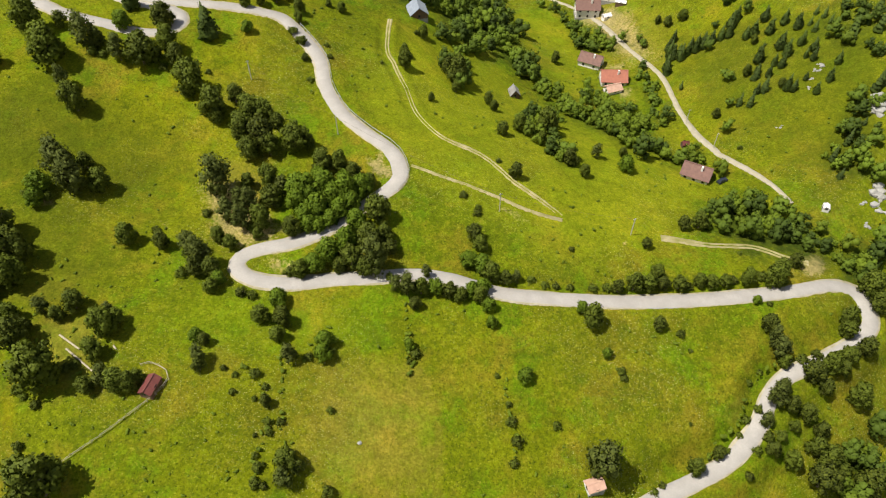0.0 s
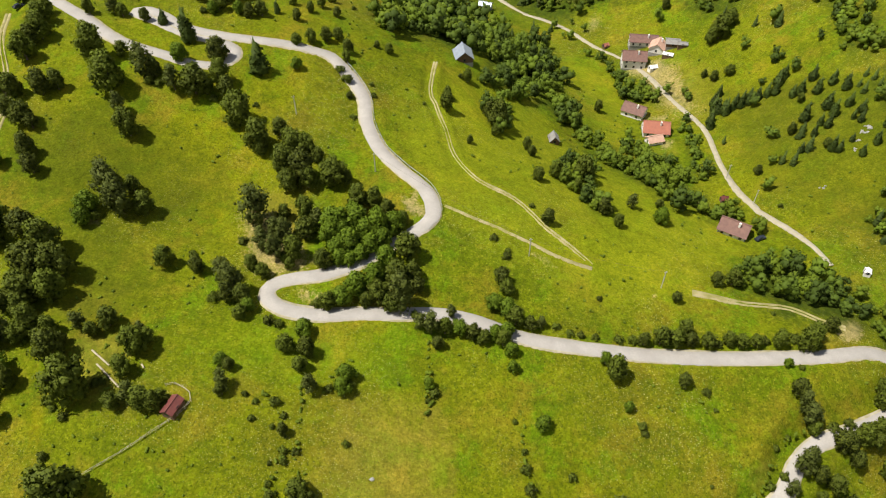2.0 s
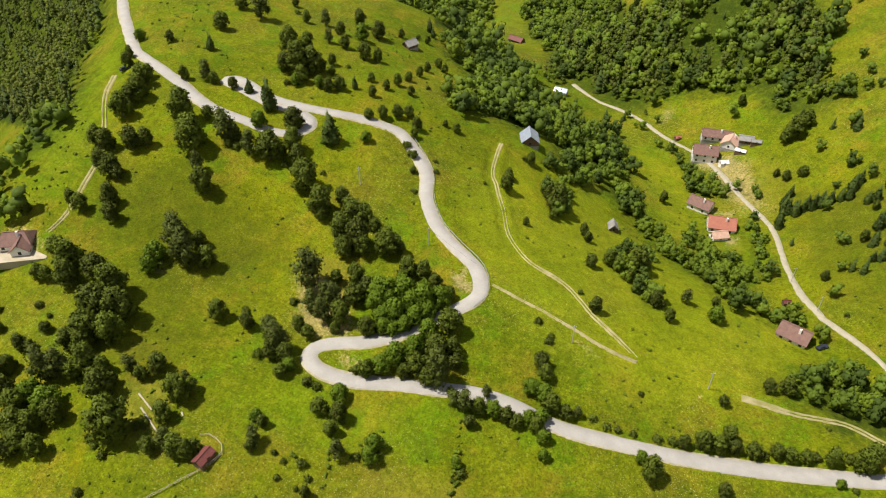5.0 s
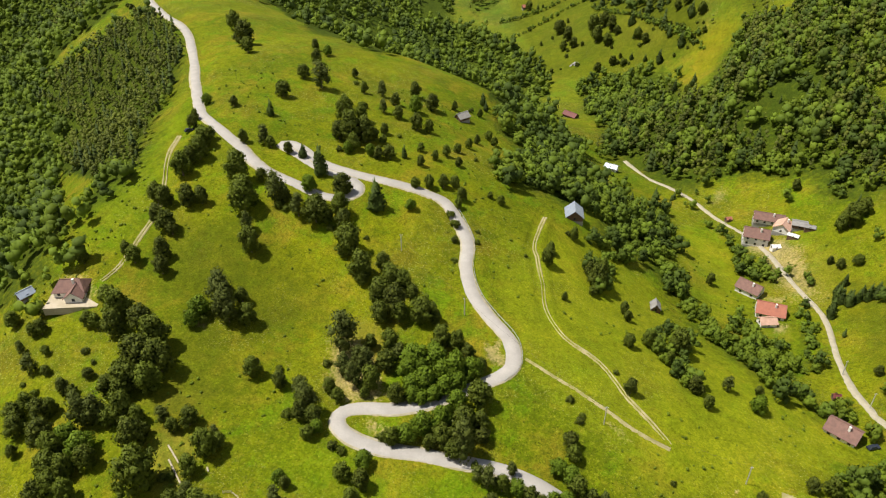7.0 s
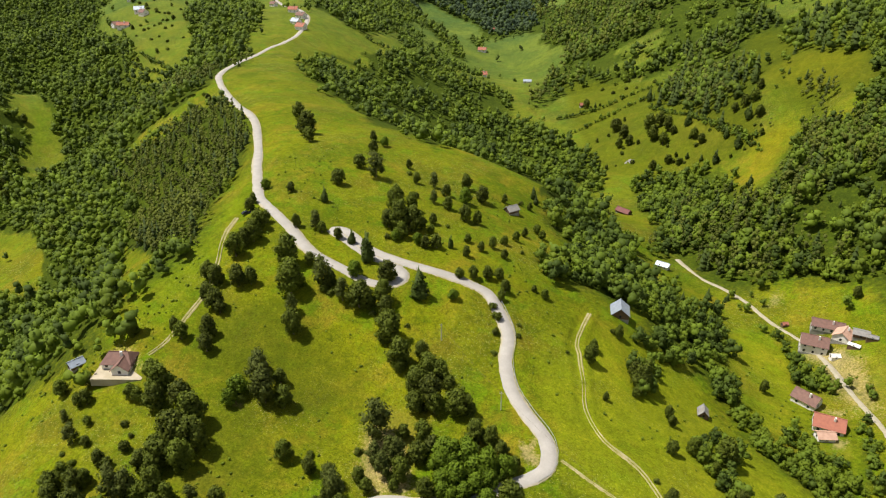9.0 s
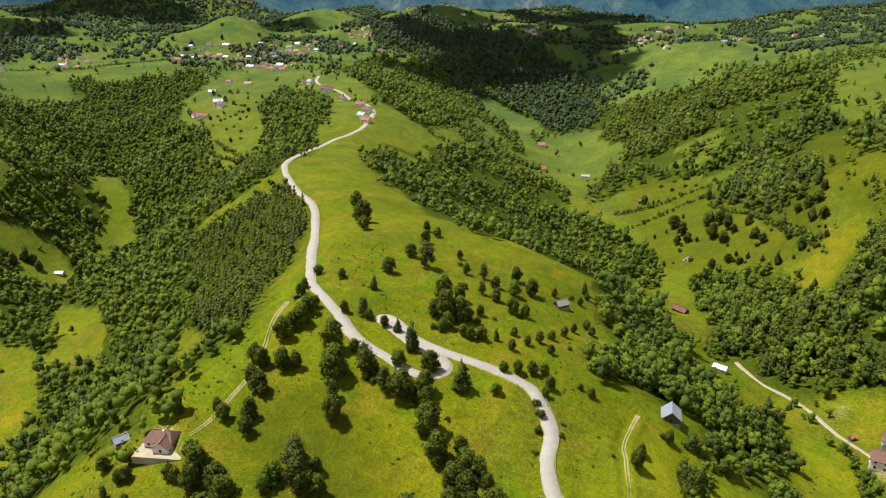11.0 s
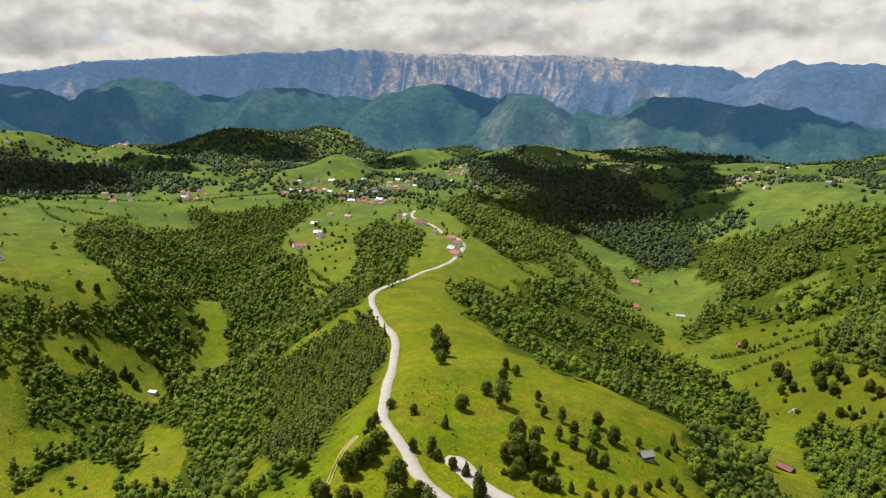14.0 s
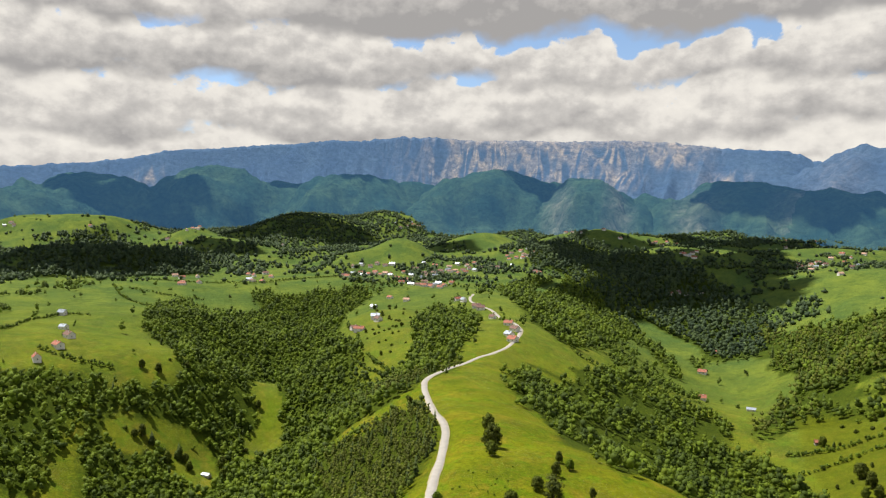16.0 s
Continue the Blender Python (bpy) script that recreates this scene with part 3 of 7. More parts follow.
COVER = [
    ("bare", [(67, 330), (88, 330), (90, 320), (83, 315), (69, 322)]),
    ("bare", [(80, 305), (87, 300), (95, 286), (90, 284), (82, 296)]),
    ("bare", [(72, 288), (86, 282), (84, 278), (71, 284)]),
    ("bare", [(77, 261), (83, 264), (81, 255), (76, 249)]),
    ("hay", [(-31, 203), (-21, 248), (2, 258), (20, 264), (33, 234), (58, 216), (83, 196), (98, 185), (70, 150), (36, 134), (5, 151), (-10, 163)]),
    ("hay", [(36, 344), (61, 329), (65, 284), (66, 249), (47, 255), (41, 305)]),
    ("bare", [(-61, 137), (-54, 138), (-44, 140), (-34, 144), (-34, 141), (-43, 137), (-53, 135), (-59, 133)]),
    ("bare", [(-40, 125), (-32, 126), (-24, 128), (-22, 126), (-31, 124), (-39, 124)]),
    ("bare", [(-25, 166), (-19, 165), (-14, 161), (-15, 158), (-20, 160)]),
    ("bare", [(-68, 154), (-61, 155), (-51, 140), (-61, 137)]),
    ("bare", [(-50, 128), (-42, 128), (-34, 124), (-39, 124), (-47, 125)]),
    ("flowers", [(-88, 158), (-82, 159), (-76, 156), (-77, 152), (-84, 152)]),
    ("dry", [(-73, 165), (-57, 164), (-50, 152), (-53, 137), (-61, 137), (-68, 146)]),
    ("bare", [(-73, 156), (-64, 158), (-57, 155), (-48, 142), (-47, 136), (-59, 134), (-65, 137), (-67, 145)]),
    ("bare", [(75, 329), (91, 324), (92, 301), (98, 285), (93, 278), (86, 286), (78, 303)]),
    ("dry", [(68, 337), (96, 325), (101, 277), (85, 277), (75, 299)]),
    ("dry", [(84, 264), (86, 266), (84, 250), (79, 245)]),
    ("bare", [(-20, 172), (-18, 170), (-17, 164), (-20, 165)]),
    ("dry", [(-29, 102), (-15, 95), (-7, 79), (-20, 70), (-32, 84)]),
    ("lush", [(-37, 115), (-18, 121), (-15, 104), (-34, 98)]),
    # darker olive grass: eastern slopes and two patches in the west
    ("dull_olive", [(104, 295), (144, 269), (166, 238), (152, 183), (123, 189), (107, 213)]),
    ("dull_olive", [(-165, 795), (-45, 792), (30, 637), (49, 598), (-4, 618), (-108, 688)]),
    ("dull_olive", [(18, 850), (125, 764), (113, 583), (58, 620), (11, 726)]),
    ("dull_olive", [(-123, 138), (-106, 148), (-84, 124), (-95, 107), (-112, 107)]),
    ("dull_olive", [(-192, 882), (4, 785), (41, 602), (-18, 596), (-90, 617)]),
    ("dull_olive", [(-154, 178), (-125, 190), (-77, 172), (-70, 144), (-112, 138), (-141, 146)]),
    ("flowers", [(-88, 156), (-77, 158), (-72, 152), (-82, 150)]),
    ("flowers", [(105, 274), (112, 268), (108, 261), (103, 265)]),
    ("flowers", [(133, 212), (141, 210), (138, 204), (132, 206)]),
    ("flowers", [(-89, 156), (-79, 159), (-73, 154), (-83, 152)]),
    ("flowers", [(-27, 176), (-21, 172), (-18, 166), (-23, 168)]),
    ("flowers", [(-104, 86), (-101, 87), (-97, 74), (-100, 73)]),
    ("flowers", [(23, 541), (37, 608), (66, 606), (61, 569), (38, 513)]),
    ("flowers", [(29, 706), (54, 729), (107, 668), (106, 617), (82, 616), (48, 655)]),
    ("flowers", [(-380, 176), (-377, 209), (-375, 222), (-353, 198), (-363, 177)]),
    ("flowers", [(-409, 288), (-406, 297), (-366, 267), (-369, 256)]),
    ("flowers", [(18, 563), (43, 584), (44, 509), (24, 518)]),
    ("dry", [(-32, 96), (-9, 100), (-1, 92), (-1, 67), (-24, 66), (-35, 75)]),
    ("dry", [(-107, 109), (-89, 111), (-85, 94), (-72, 85), (-96, 86)]),
    ("dry", [(76, 92), (78, 97), (85, 102), (83, 99), (79, 92)]),
    ("dry", [(-68, 147), (-50, 147), (-49, 137), (-61, 132)]),
    ("dry", [(-98, 106), (-95, 110), (-86, 102), (-83, 92), (-92, 88), (-101, 98)]),
    ("dry", [(-122, 113), (-102, 120), (-92, 131), (-100, 110)]),
    ("dry", [(-86, 71), (-84, 71), (-80, 63), (-84, 63)]),
    ("dry", [(-38, 737), (30, 637), (48, 604), (-5, 625), (-32, 660)]),
    ("dry", [(-21, 674), (32, 610), (26, 598), (-12, 636)]),
    ("bare", [(111, 145), (118, 148), (119, 142), (114, 137), (108, 136)]),
    ("bare", [(-25, 167), (-21, 165), (-17, 162), (-19, 158), (-22, 161)]),
    ("bare", [(16, 152), (23, 150), (27, 148), (25, 147), (19, 149)]),
    ("bare", [(52, 143), (56, 145), (54, 142)]),
    ("bare", [(-57, 139), (-48, 140), (-47, 137), (-55, 136)]),
    ("bare", [(-87, 140), (-80, 142), (-73, 140), (-79, 140)]),
    ("bare", [(-175, 150), (-164, 153), (-157, 149), (-151, 146), (-150, 140), (-160, 138), (-165, 135)]),
    ("bare", [(56, 379), (63, 390), (60, 367), (54, 362)]),
    ("bare", [(-114, 145), (-110, 145), (-110, 142), (-113, 142)]),
    ("bare", [(-49, 130), (-45, 132), (-40, 133), (-45, 130)]),
    ("bare", [(67, 329), (77, 331), (86, 326), (88, 316), (83, 313), (69, 321)]),
    ("bare", [(73, 322), (87, 314), (86, 306), (74, 312)]),
    ("bare", [(82, 309), (91, 294), (94, 281), (90, 286), (80, 300)]),
    ("lush", [(-68, 119), (-45, 114), (-28, 115), (-26, 98), (-48, 99), (-62, 95)]),
    ("lush", [(-183, 161), (-181, 206), (-203, 279), (-179, 249), (-159, 191), (-155, 156)]),
    ("lush", [(-638, 482), (-642, 508), (-600, 478), (-580, 442), (-593, 431)]),
    ("lush", [(80, 266), (91, 242), (83, 218), (77, 239)]),
    ("lush", [(-6, 85), (-2, 86), (-2, 78), (-6, 77)]),
]

# ---- woods: spacing, kind and outline in plan ----
WOODS = {}
WOODS["shaded_valley_wood"] = (12.5, "broadleaf", [(-1351, 2042), (-1075, 2019), (-846, 1941), (-622, 1786), (-429, 1570), (-340, 1309), (-424, 1263), (-578, 1309), (-725, 1443), (-893, 1548), (-1034, 1579)])
WOODS["far_bank_wood"] = (13, "broadleaf", [(-2163, 784), (-2271, 1013), (-1823, 1011), (-1729, 1089), (-1390, 841), (-1648, 778), (-1492, 546)])
WOODS["east_valley_wood"] = (6.2, "broadleaf", [(-54, 594), (-40, 607), (12, 594), (23, 522), (23, 470), (9, 461), (2, 417), (-16, 415), (-28, 489), (-46, 547)])
WOODS["stream_wood"] = (5.2, "broadleaf", [(85, 168), (98, 178), (106, 174), (114, 164), (126, 157), (124, 146), (117, 136), (113, 144), (102, 143), (89, 148), (82, 155)])
WOODS["east_bank_wood"] = (4.6, "broadleaf", [(128, 153), (142, 156), (132, 131), (125, 134), (123, 141)])
WOODS["east_flank_wood"] = (7.6, "broadleaf", [(-411, 676), (-423, 772), (-395, 811), (-364, 790), (-339, 831), (-266, 802), (-238, 815), (-213, 742), (-167, 652), (-120, 621), (-78, 561), (-40, 444), (-13, 365), (-5, 284), (-16, 269), (-29, 280), (-40, 260), (-48, 286), (-48, 340), (-65, 380), (-86, 357), (-106, 342), (-134, 359), (-171, 403), (-194, 393), (-237, 434), (-296, 492), (-347, 539)])
WOODS["upper_flank_wood"] = (9.5, "broadleaf", [(-876, 1251), (-928, 1438), (-886, 1499), (-904, 1671), (-834, 1701), (-699, 1558), (-560, 1437), (-462, 1287), (-369, 1076), (-410, 1054), (-582, 1285), (-532, 1090), (-403, 780), (-436, 765), (-506, 820)])
WOODS["east_high_wood"] = (6.4, "slim", [(-16, 420), (-10, 551), (23, 518), (41, 479), (60, 507), (67, 591), (100, 564), (140, 519), (124, 344), (106, 350), (101, 371), (79, 392), (60, 408), (46, 378), (28, 386), (2, 422)])
WOODS["east_slope_wood"] = (10.0, "broadleaf", [(-226, 830), (-308, 1049), (-334, 1227), (-319, 1420), (-215, 1353), (-119, 1373), (-51, 1348), (20, 1174), (30, 872), (-13, 863), (-55, 866), (-124, 893), (-149, 867), (-183, 847)])
WOODS["east_strip_wood"] = (9.0, "broadleaf", [(-189, 868), (-154, 885), (-54, 854), (4, 769), (-3, 749), (-48, 815), (-85, 817), (-135, 835), (-172, 806), (-202, 757)])
WOODS["valley_head_wood"] = (8.0, "broadleaf", [(-210, 725), (-191, 743), (-141, 698), (-113, 673), (-74, 640), (-66, 611), (-78, 561), (-116, 605), (-164, 642)])
WOODS["east_top_wood"] = (11.0, "spruce", [(-94, 843), (-42, 889), (13, 901), (126, 782), (115, 644), (53, 709), (29, 691), (1, 672), (-39, 741)])
WOODS["east_terrace_wood"] = (11.0, "spruce", [(-71, 765), (-46, 801), (4, 769), (36, 682), (41, 596), (17, 614), (-33, 698), (-54, 721)])
WOODS["east_lower_wood"] = (8.0, "broadleaf", [(-43, 556), (-16, 575), (3, 595), (22, 559), (38, 470), (53, 545), (66, 585), (112, 560), (103, 383), (88, 381), (68, 393), (47, 386), (14, 421), (-5, 441), (-21, 484)])
WOODS["east_crest_wood"] = (5.0, "spruce", [(147, 266), (168, 249), (162, 228), (158, 231), (153, 239), (146, 252)])
WOODS["east_rock_wood"] = (4.6, "spruce", [(144, 202), (152, 218), (159, 218), (148, 175), (137, 179), (134, 189)])
WOODS["lower_right_wood"] = (4.8, "broadleaf", [(105, 88), (122, 96), (119, 77), (107, 76)])
WOODS["ridge_mid_wood"] = (6.8, "broadleaf", [(-69, 349), (-55, 371), (-39, 388), (-22, 381), (-8, 344), (8, 343), (-16, 273), (-30, 267), (-42, 258), (-46, 278), (-35, 305), (-48, 324), (-59, 319)])

WEST_VALLEY = [(-676, 302), (-658, 323), (-650, 369), (-665, 407), (-769, 442), (-862, 450), (-1028, 552), (-1169, 672), (-1088, 665), (-1070, 730), (-1082, 784), (-1157, 806), (-1181, 865), (-1132, 855), (-1105, 905), (-1065, 967), (-1058, 1011), (-984, 971), (-963, 875), (-734, 688), (-658, 646), (-571, 555), (-523, 524), (-477, 535), (-497, 565), (-507, 584), (-660, 750), (-710, 857), (-611, 839), (-476, 642), (-436, 573), (-404, 557), (-361, 442), (-278, 371), (-251, 342), (-216, 289), (-209, 257), (-191, 226), (-175, 204), (-173, 181), (-187, 166), (-175, 179), (-184, 162), (-169, 141), (-197, 138), (-262, 120), (-371, 220), (-440, 190)]
WOODS["west_slope_wood"] = (4.6, "slim", [(-381, 346), (-376, 358), (-345, 368), (-325, 389), (-272, 364), (-249, 342), (-219, 294), (-210, 260), (-192, 228), (-178, 207), (-199, 201), (-293, 270), (-312, 301)])
WOODS["west_ridge_wood"] = (5.0, "slim", [(-511, 436), (-507, 467), (-392, 428), (-361, 442), (-396, 548), (-403, 526), (-405, 465), (-496, 493), (-537, 477)])
WOODS["west_valley_wood"] = (7.4, "broadleaf", WEST_VALLEY)
# meadows between the woods
CLEARINGS = [
    [(-372, 465), (-388, 553), (-365, 555), (-313, 478), (-305, 482), (-287, 440), (-289, 422), (-257, 367), (-271, 365), (-336, 423)],
    [(-424, 682), (-432, 748), (-378, 773), (-361, 753), (-376, 701), (-354, 673), (-380, 648), (-406, 647)],
    [(-427, 670), (-394, 638), (-351, 655), (-347, 624), (-380, 596), (-394, 589)],
    [(-218, 315), (-195, 327), (-199, 370), (-172, 378), (-141, 361), (-107, 365), (-74, 367), (-66, 318), (-98, 338), (-139, 312), (-156, 265), (-178, 260)],
    [(-654, 1451), (-618, 1453), (-527, 1356), (-396, 1135), (-383, 1075), (-488, 1207), (-622, 1376)],
    [(-396, 1135), (-388, 1260), (-324, 1253), (-308, 1166), (-254, 1137), (-222, 1015), (-217, 880), (-212, 791), (-220, 771), (-261, 875), (-322, 959)],
    [(-536, 851), (-440, 772), (-413, 703), (-362, 695), (-351, 700), (-369, 657), (-395, 651), (-423, 648), (-449, 715)],
    [(-425, 734), (-408, 788), (-421, 896), (-362, 750), (-377, 721), (-399, 705)],
    [(-649, 1424), (-573, 1407), (-436, 1193), (-354, 1086), (-364, 1062), (-503, 1246), (-597, 1344)],
    [(-682, 500), (-759, 574), (-611, 485), (-564, 452), (-575, 415), (-598, 426), (-606, 452), (-623, 469), (-639, 466)],
    [(-637, 314), (-620, 323), (-620, 359), (-605, 382), (-581, 382), (-553, 370), (-528, 340), (-555, 337), (-578, 357), (-599, 340), (-595, 308), (-613, 300)],
    [(-619, 293), (-635, 317), (-623, 338), (-620, 366), (-576, 365), (-548, 342), (-562, 330), (-595, 339), (-588, 304), (-604, 291)],
    [(-774, 562), (-662, 506), (-611, 486), (-572, 451), (-563, 420), (-575, 410), (-605, 452), (-644, 468)],
    [(-535, 233), (-520, 268), (-510, 265), (-496, 230), (-492, 213)],
    [(-466, 201), (-473, 219), (-480, 255), (-462, 262), (-419, 258), (-435, 276), (-466, 289), (-510, 326), (-454, 321), (-399, 290), (-366, 262), (-346, 243), (-386, 249), (-409, 241), (-371, 220), (-440, 190)],
    [(-408, 369), (-403, 390), (-371, 411), (-358, 438), (-280, 371), (-310, 388), (-343, 399), (-349, 372), (-378, 375), (-391, 367)],
    [(-238, 213), (-294, 267), (-267, 251), (-202, 204), (-191, 189), (-188, 173)],
    [(-194, 775), (-176, 829), (-106, 836), (-56, 839), (-49, 814), (-63, 798), (-81, 780), (-126, 756), (-147, 723), (-173, 734)],
    [(-126, 728), (-73, 775), (-40, 717), (-17, 672), (10, 630), (8, 619), (-19, 642), (-33, 629), (-53, 619), (-90, 646), (-110, 693)],
    [(-92, 638), (-64, 652), (-53, 606), (-51, 566), (-72, 575)],
    [(-331, 1019), (-351, 1125), (-408, 1245), (-371, 1259), (-333, 1224), (-291, 1169), (-252, 1074), (-266, 1011), (-227, 822), (-221, 780), (-252, 841)],
    [(-260, 427), (-272, 477), (-210, 415), (-218, 393), (-227, 379)],
    [(-464, 1194), (-440, 1216), (-378, 1102), (-333, 1010), (-346, 981), (-410, 1092)],
    [(-139, 920), (-110, 938), (-85, 930), (-73, 902), (-102, 892)],
    [(-54, 482), (-49, 538), (-24, 465), (-20, 408), (-38, 433), (-46, 428)],
    [(-148, 388), (-154, 526), (-102, 521), (-74, 349), (-59, 325), (-47, 311), (-52, 277), (-73, 268), (-110, 309)],
    [(-414, 1695), (-375, 1806), (-251, 1754), (-166, 1684), (-44, 1376), (-141, 1496), (-222, 1482), (-321, 1585)],
    [(-656, 1423), (-621, 1447), (-493, 1370), (-441, 1276), (-474, 1229), (-582, 1343)],
    [(-639, 1780), (-614, 1850), (-466, 1722), (-487, 1707), (-600, 1759)],
    [(-865, 1358), (-910, 1583), (-868, 1479), (-806, 1299)],
    [(-740, 680), (-988, 996), (-971, 1087), (-815, 1032), (-711, 840), (-664, 746), (-514, 590), (-643, 632)],
    [(-1298, 577), (-1339, 732), (-1351, 903), (-1254, 1068), (-1027, 1003), (-1066, 1009), (-1114, 913), (-1187, 878), (-1161, 801), (-1085, 779), (-1080, 722), (-1109, 677), (-1186, 682), (-1077, 572), (-868, 449), (-729, 416), (-736, 330)],
]
WOODS["barn_wood"] = (5.8, "broadleaf", [(-48, 276), (-41, 352), (-6, 333), (12, 336), (30, 351), (37, 309), (28, 282), (36, 281), (44, 263), (41, 247), (37, 247), (29, 259), (26, 273), (15, 261), (3, 247), (-1, 238), (-2, 249), (3, 275), (-4, 287), (-14, 284), (-29, 274), (-41, 260)])
WOODS["belt_wood"] = (4.6, "bright", [(37, 247), (42, 259), (48, 246), (60, 241), (64, 235), (73, 224), (76, 205), (85, 207), (94, 206), (103, 195), (101, 189), (90, 195), (82, 199), (72, 193), (66, 207), (57, 221), (47, 231)])
WOODS["second_row"] = (4.4, "broadleaf", [(25, 202), (33, 218), (44, 228), (44, 208), (38, 194), (41, 187), (46, 182), (43, 177), (37, 181), (34, 188), (28, 197)])
WOODS["barn_copse"] = (5.0, "broadleaf", [(-1, 233), (8, 249), (11, 234), (9, 219), (2, 222)])
WOODS["orchard"] = (4.2, "bright", [(61, 327), (66, 318), (71, 309), (87, 305), (95, 292), (93, 287), (87, 294), (76, 297), (68, 288), (64, 305)])
WOODS["garden_wood"] = (4.4, "bright", [(62, 257), (68, 256), (70, 242), (79, 246), (80, 232), (86, 226), (89, 261), (93, 260), (90, 227), (78, 216), (68, 216), (62, 236)])
WOODS["west_edge_wood"] = (7.6, "broadleaf", [(-717, 202), (-698, 265), (-691, 317), (-653, 301), (-598, 252), (-555, 219), (-575, 165)])
WOODS["east_far_belt"] = (9.5, "slim", [(-410, 1465), (-188, 1271), (-38, 977), (-50, 890), (-156, 900), (-201, 807), (-211, 773), (-229, 999), (-342, 1242)])
WOODS["east_hedge_belt"] = (8.0, "slim", [(-72, 784), (-57, 832), (-22, 851), (40, 811), (39, 700), (6, 682), (37, 618), (44, 596), (11, 640), (-26, 702)])
WOODS["east_steep_belt"] = (7.0, "slim", [(63, 640), (78, 630), (79, 590), (92, 493), (108, 492), (106, 434), (58, 461), (48, 503), (64, 535), (68, 594)])
WOODS["rim_wood"] = (8.0, "broadleaf", [(111, 811), (128, 810), (150, 640), (142, 529), (126, 352), (114, 370), (101, 416), (108, 492), (95, 504), (107, 611)])
WOODS["rim_near_wood"] = (5.5, "broadleaf", [(153, 347), (165, 333), (158, 273), (151, 273), (148, 288), (150, 317)])
WOODS["valley_end_wood"] = (6.5, "broadleaf", [(53, 422), (151, 348), (142, 345), (117, 348), (108, 352), (105, 372), (77, 390), (56, 393)])

build_ground()
road_line = WAYS["road"][0]
tagged(new("road", mesh_from("road", *ribbon(road_line, 2.12, 0.14, 0.5, 0.08), M_ROAD)), "pale sun-bleached asphalt road winding up the ridge", "road", kind="structure")
tagged(new("road_verge", mesh_from("road_verge", *ribbon(road_line, 2.5, 0.06, 0.5, 0.22), M_GRAVEL)), "pale gravel verge along the asphalt road", "verge", kind="structure")
tagged(new("valley_road", mesh_from("valley_road", *ribbon(WAYS["valley"][0], 1.05, 0.14, 0.4, 0.2), M_GRAVEL_ROAD)), "narrow pale gravel road along the valley floor", "road", kind="structure")


def ruts(line, gap, half):
    """Two worn wheel ruts with grass between them."""
    d = np.gradient(line[:, :2], axis=0)
    d /= np.linalg.norm(d, axis=1)[:, None]
    side = np.stack([-d[:, 1], d[:, 0]], 1) * gap
    out = [ribbon(np.column_stack([line[:, :2] + s * side, line[:, 2]]), half, 0.05, 0.25, 0.16, 0.15) for s in (-1, 1)]
    n = len(out[0][0])
    return np.vstack([out[0][0], out[1][0]]), np.vstack([out[0][1], out[1][1] + n])


for key, name, label, gap, half in (("field", "field_track", "worn pale dirt ruts across the sloping meadow", 0.5, 0.19), ("ridge", "ridge_track", "worn dirt ruts along the grassy ridge", 0.6, 0.26), ("bend", "bend_track", "faint pale path from the road bend across the meadow", 0.3, 0.12), ("low", "lower_track", "stony dirt track beside the lower road", 0.6, 0.5)):
    tagged(new(name, mesh_from(name, *ruts(WAYS[key][0], gap, half), M_DIRT)), label, "track", kind="structure")

# ---- houses and sheds ----
HOUSE_AT = {"barn": (-10.4, 264.4), "hut": (28.3, 234.6), "red": (76.2, 269.1), "annex": (74.4, 259.8), "brown2": (69, 285.6), "white": (72.8, 329.6), "long": (79.1, 345.8), "orange": (85.1, 336.7), "greyshed": (91.9, 336.5), "vbarn": (-5.1, 397.5), "tbarn": (-45.9, 501.9), "kshed": (-77, 320), "meadow": (91, 190.3), "tiny": (92.1, 209.9), "rusty": (-68.4, 86.8), "pink": (37, 72.7), "whitebox": (128.4, 169), "ridge": (-162.8, 144.9), "blue": (-183, 142.5), "vbarn2": (-243, 900.6), "kshed2": (-144.9, 795.2), "shedv": (-558.9, 362.4), "garden": (81.6, 322.3), "tarp": (89.0, 328.4), "gatehut": (61.1, 350.7), "lean": (67.2, 291.4), "stall": (96.0, 332.6)}


def part(name, verts, faces, mat, parent, label="", smooth=False):
    """One mesh under a thing or under one of its parts."""
    bm = bmesh.new()
    vs = [bm.verts.new(v) for v in verts]
    for f in faces:
        bm.faces.new([vs[i] for i in f])
    bmesh.ops.recalc_face_normals(bm, faces=bm.faces)
    me = bpy.data.meshes.new(name)
    bm.to_mesh(me)
    bm.free()
    me.materials.append(mat)
    ob = new(name, me)
    ob.parent = parent
    return tagged(ob, label)


def box(x0, x1, y0, y1, z0, z1):
    v = [(x, y, z) for z in (z0, z1) for y in (y0, y1) for x in (x0, x1)]
    return v, [(0, 1, 3, 2), (4, 5, 7, 6), (0, 1, 5, 4), (2, 3, 7, 6), (0, 2, 6, 4), (1, 3, 7, 5)]


def slab(a, b, c, d, t):
    """A plate through four corners with thickness t downwards."""
    top = [Vector(p) for p in (a, b, c, d)]
    low = [p - Vector((0, 0, t)) for p in top]
    return [tuple(p) for p in top + low], [(0, 1, 2, 3), (4, 5, 6, 7), (0, 1, 5, 4), (1, 2, 6, 5), (2, 3, 7, 6), (3, 0, 4, 7)]


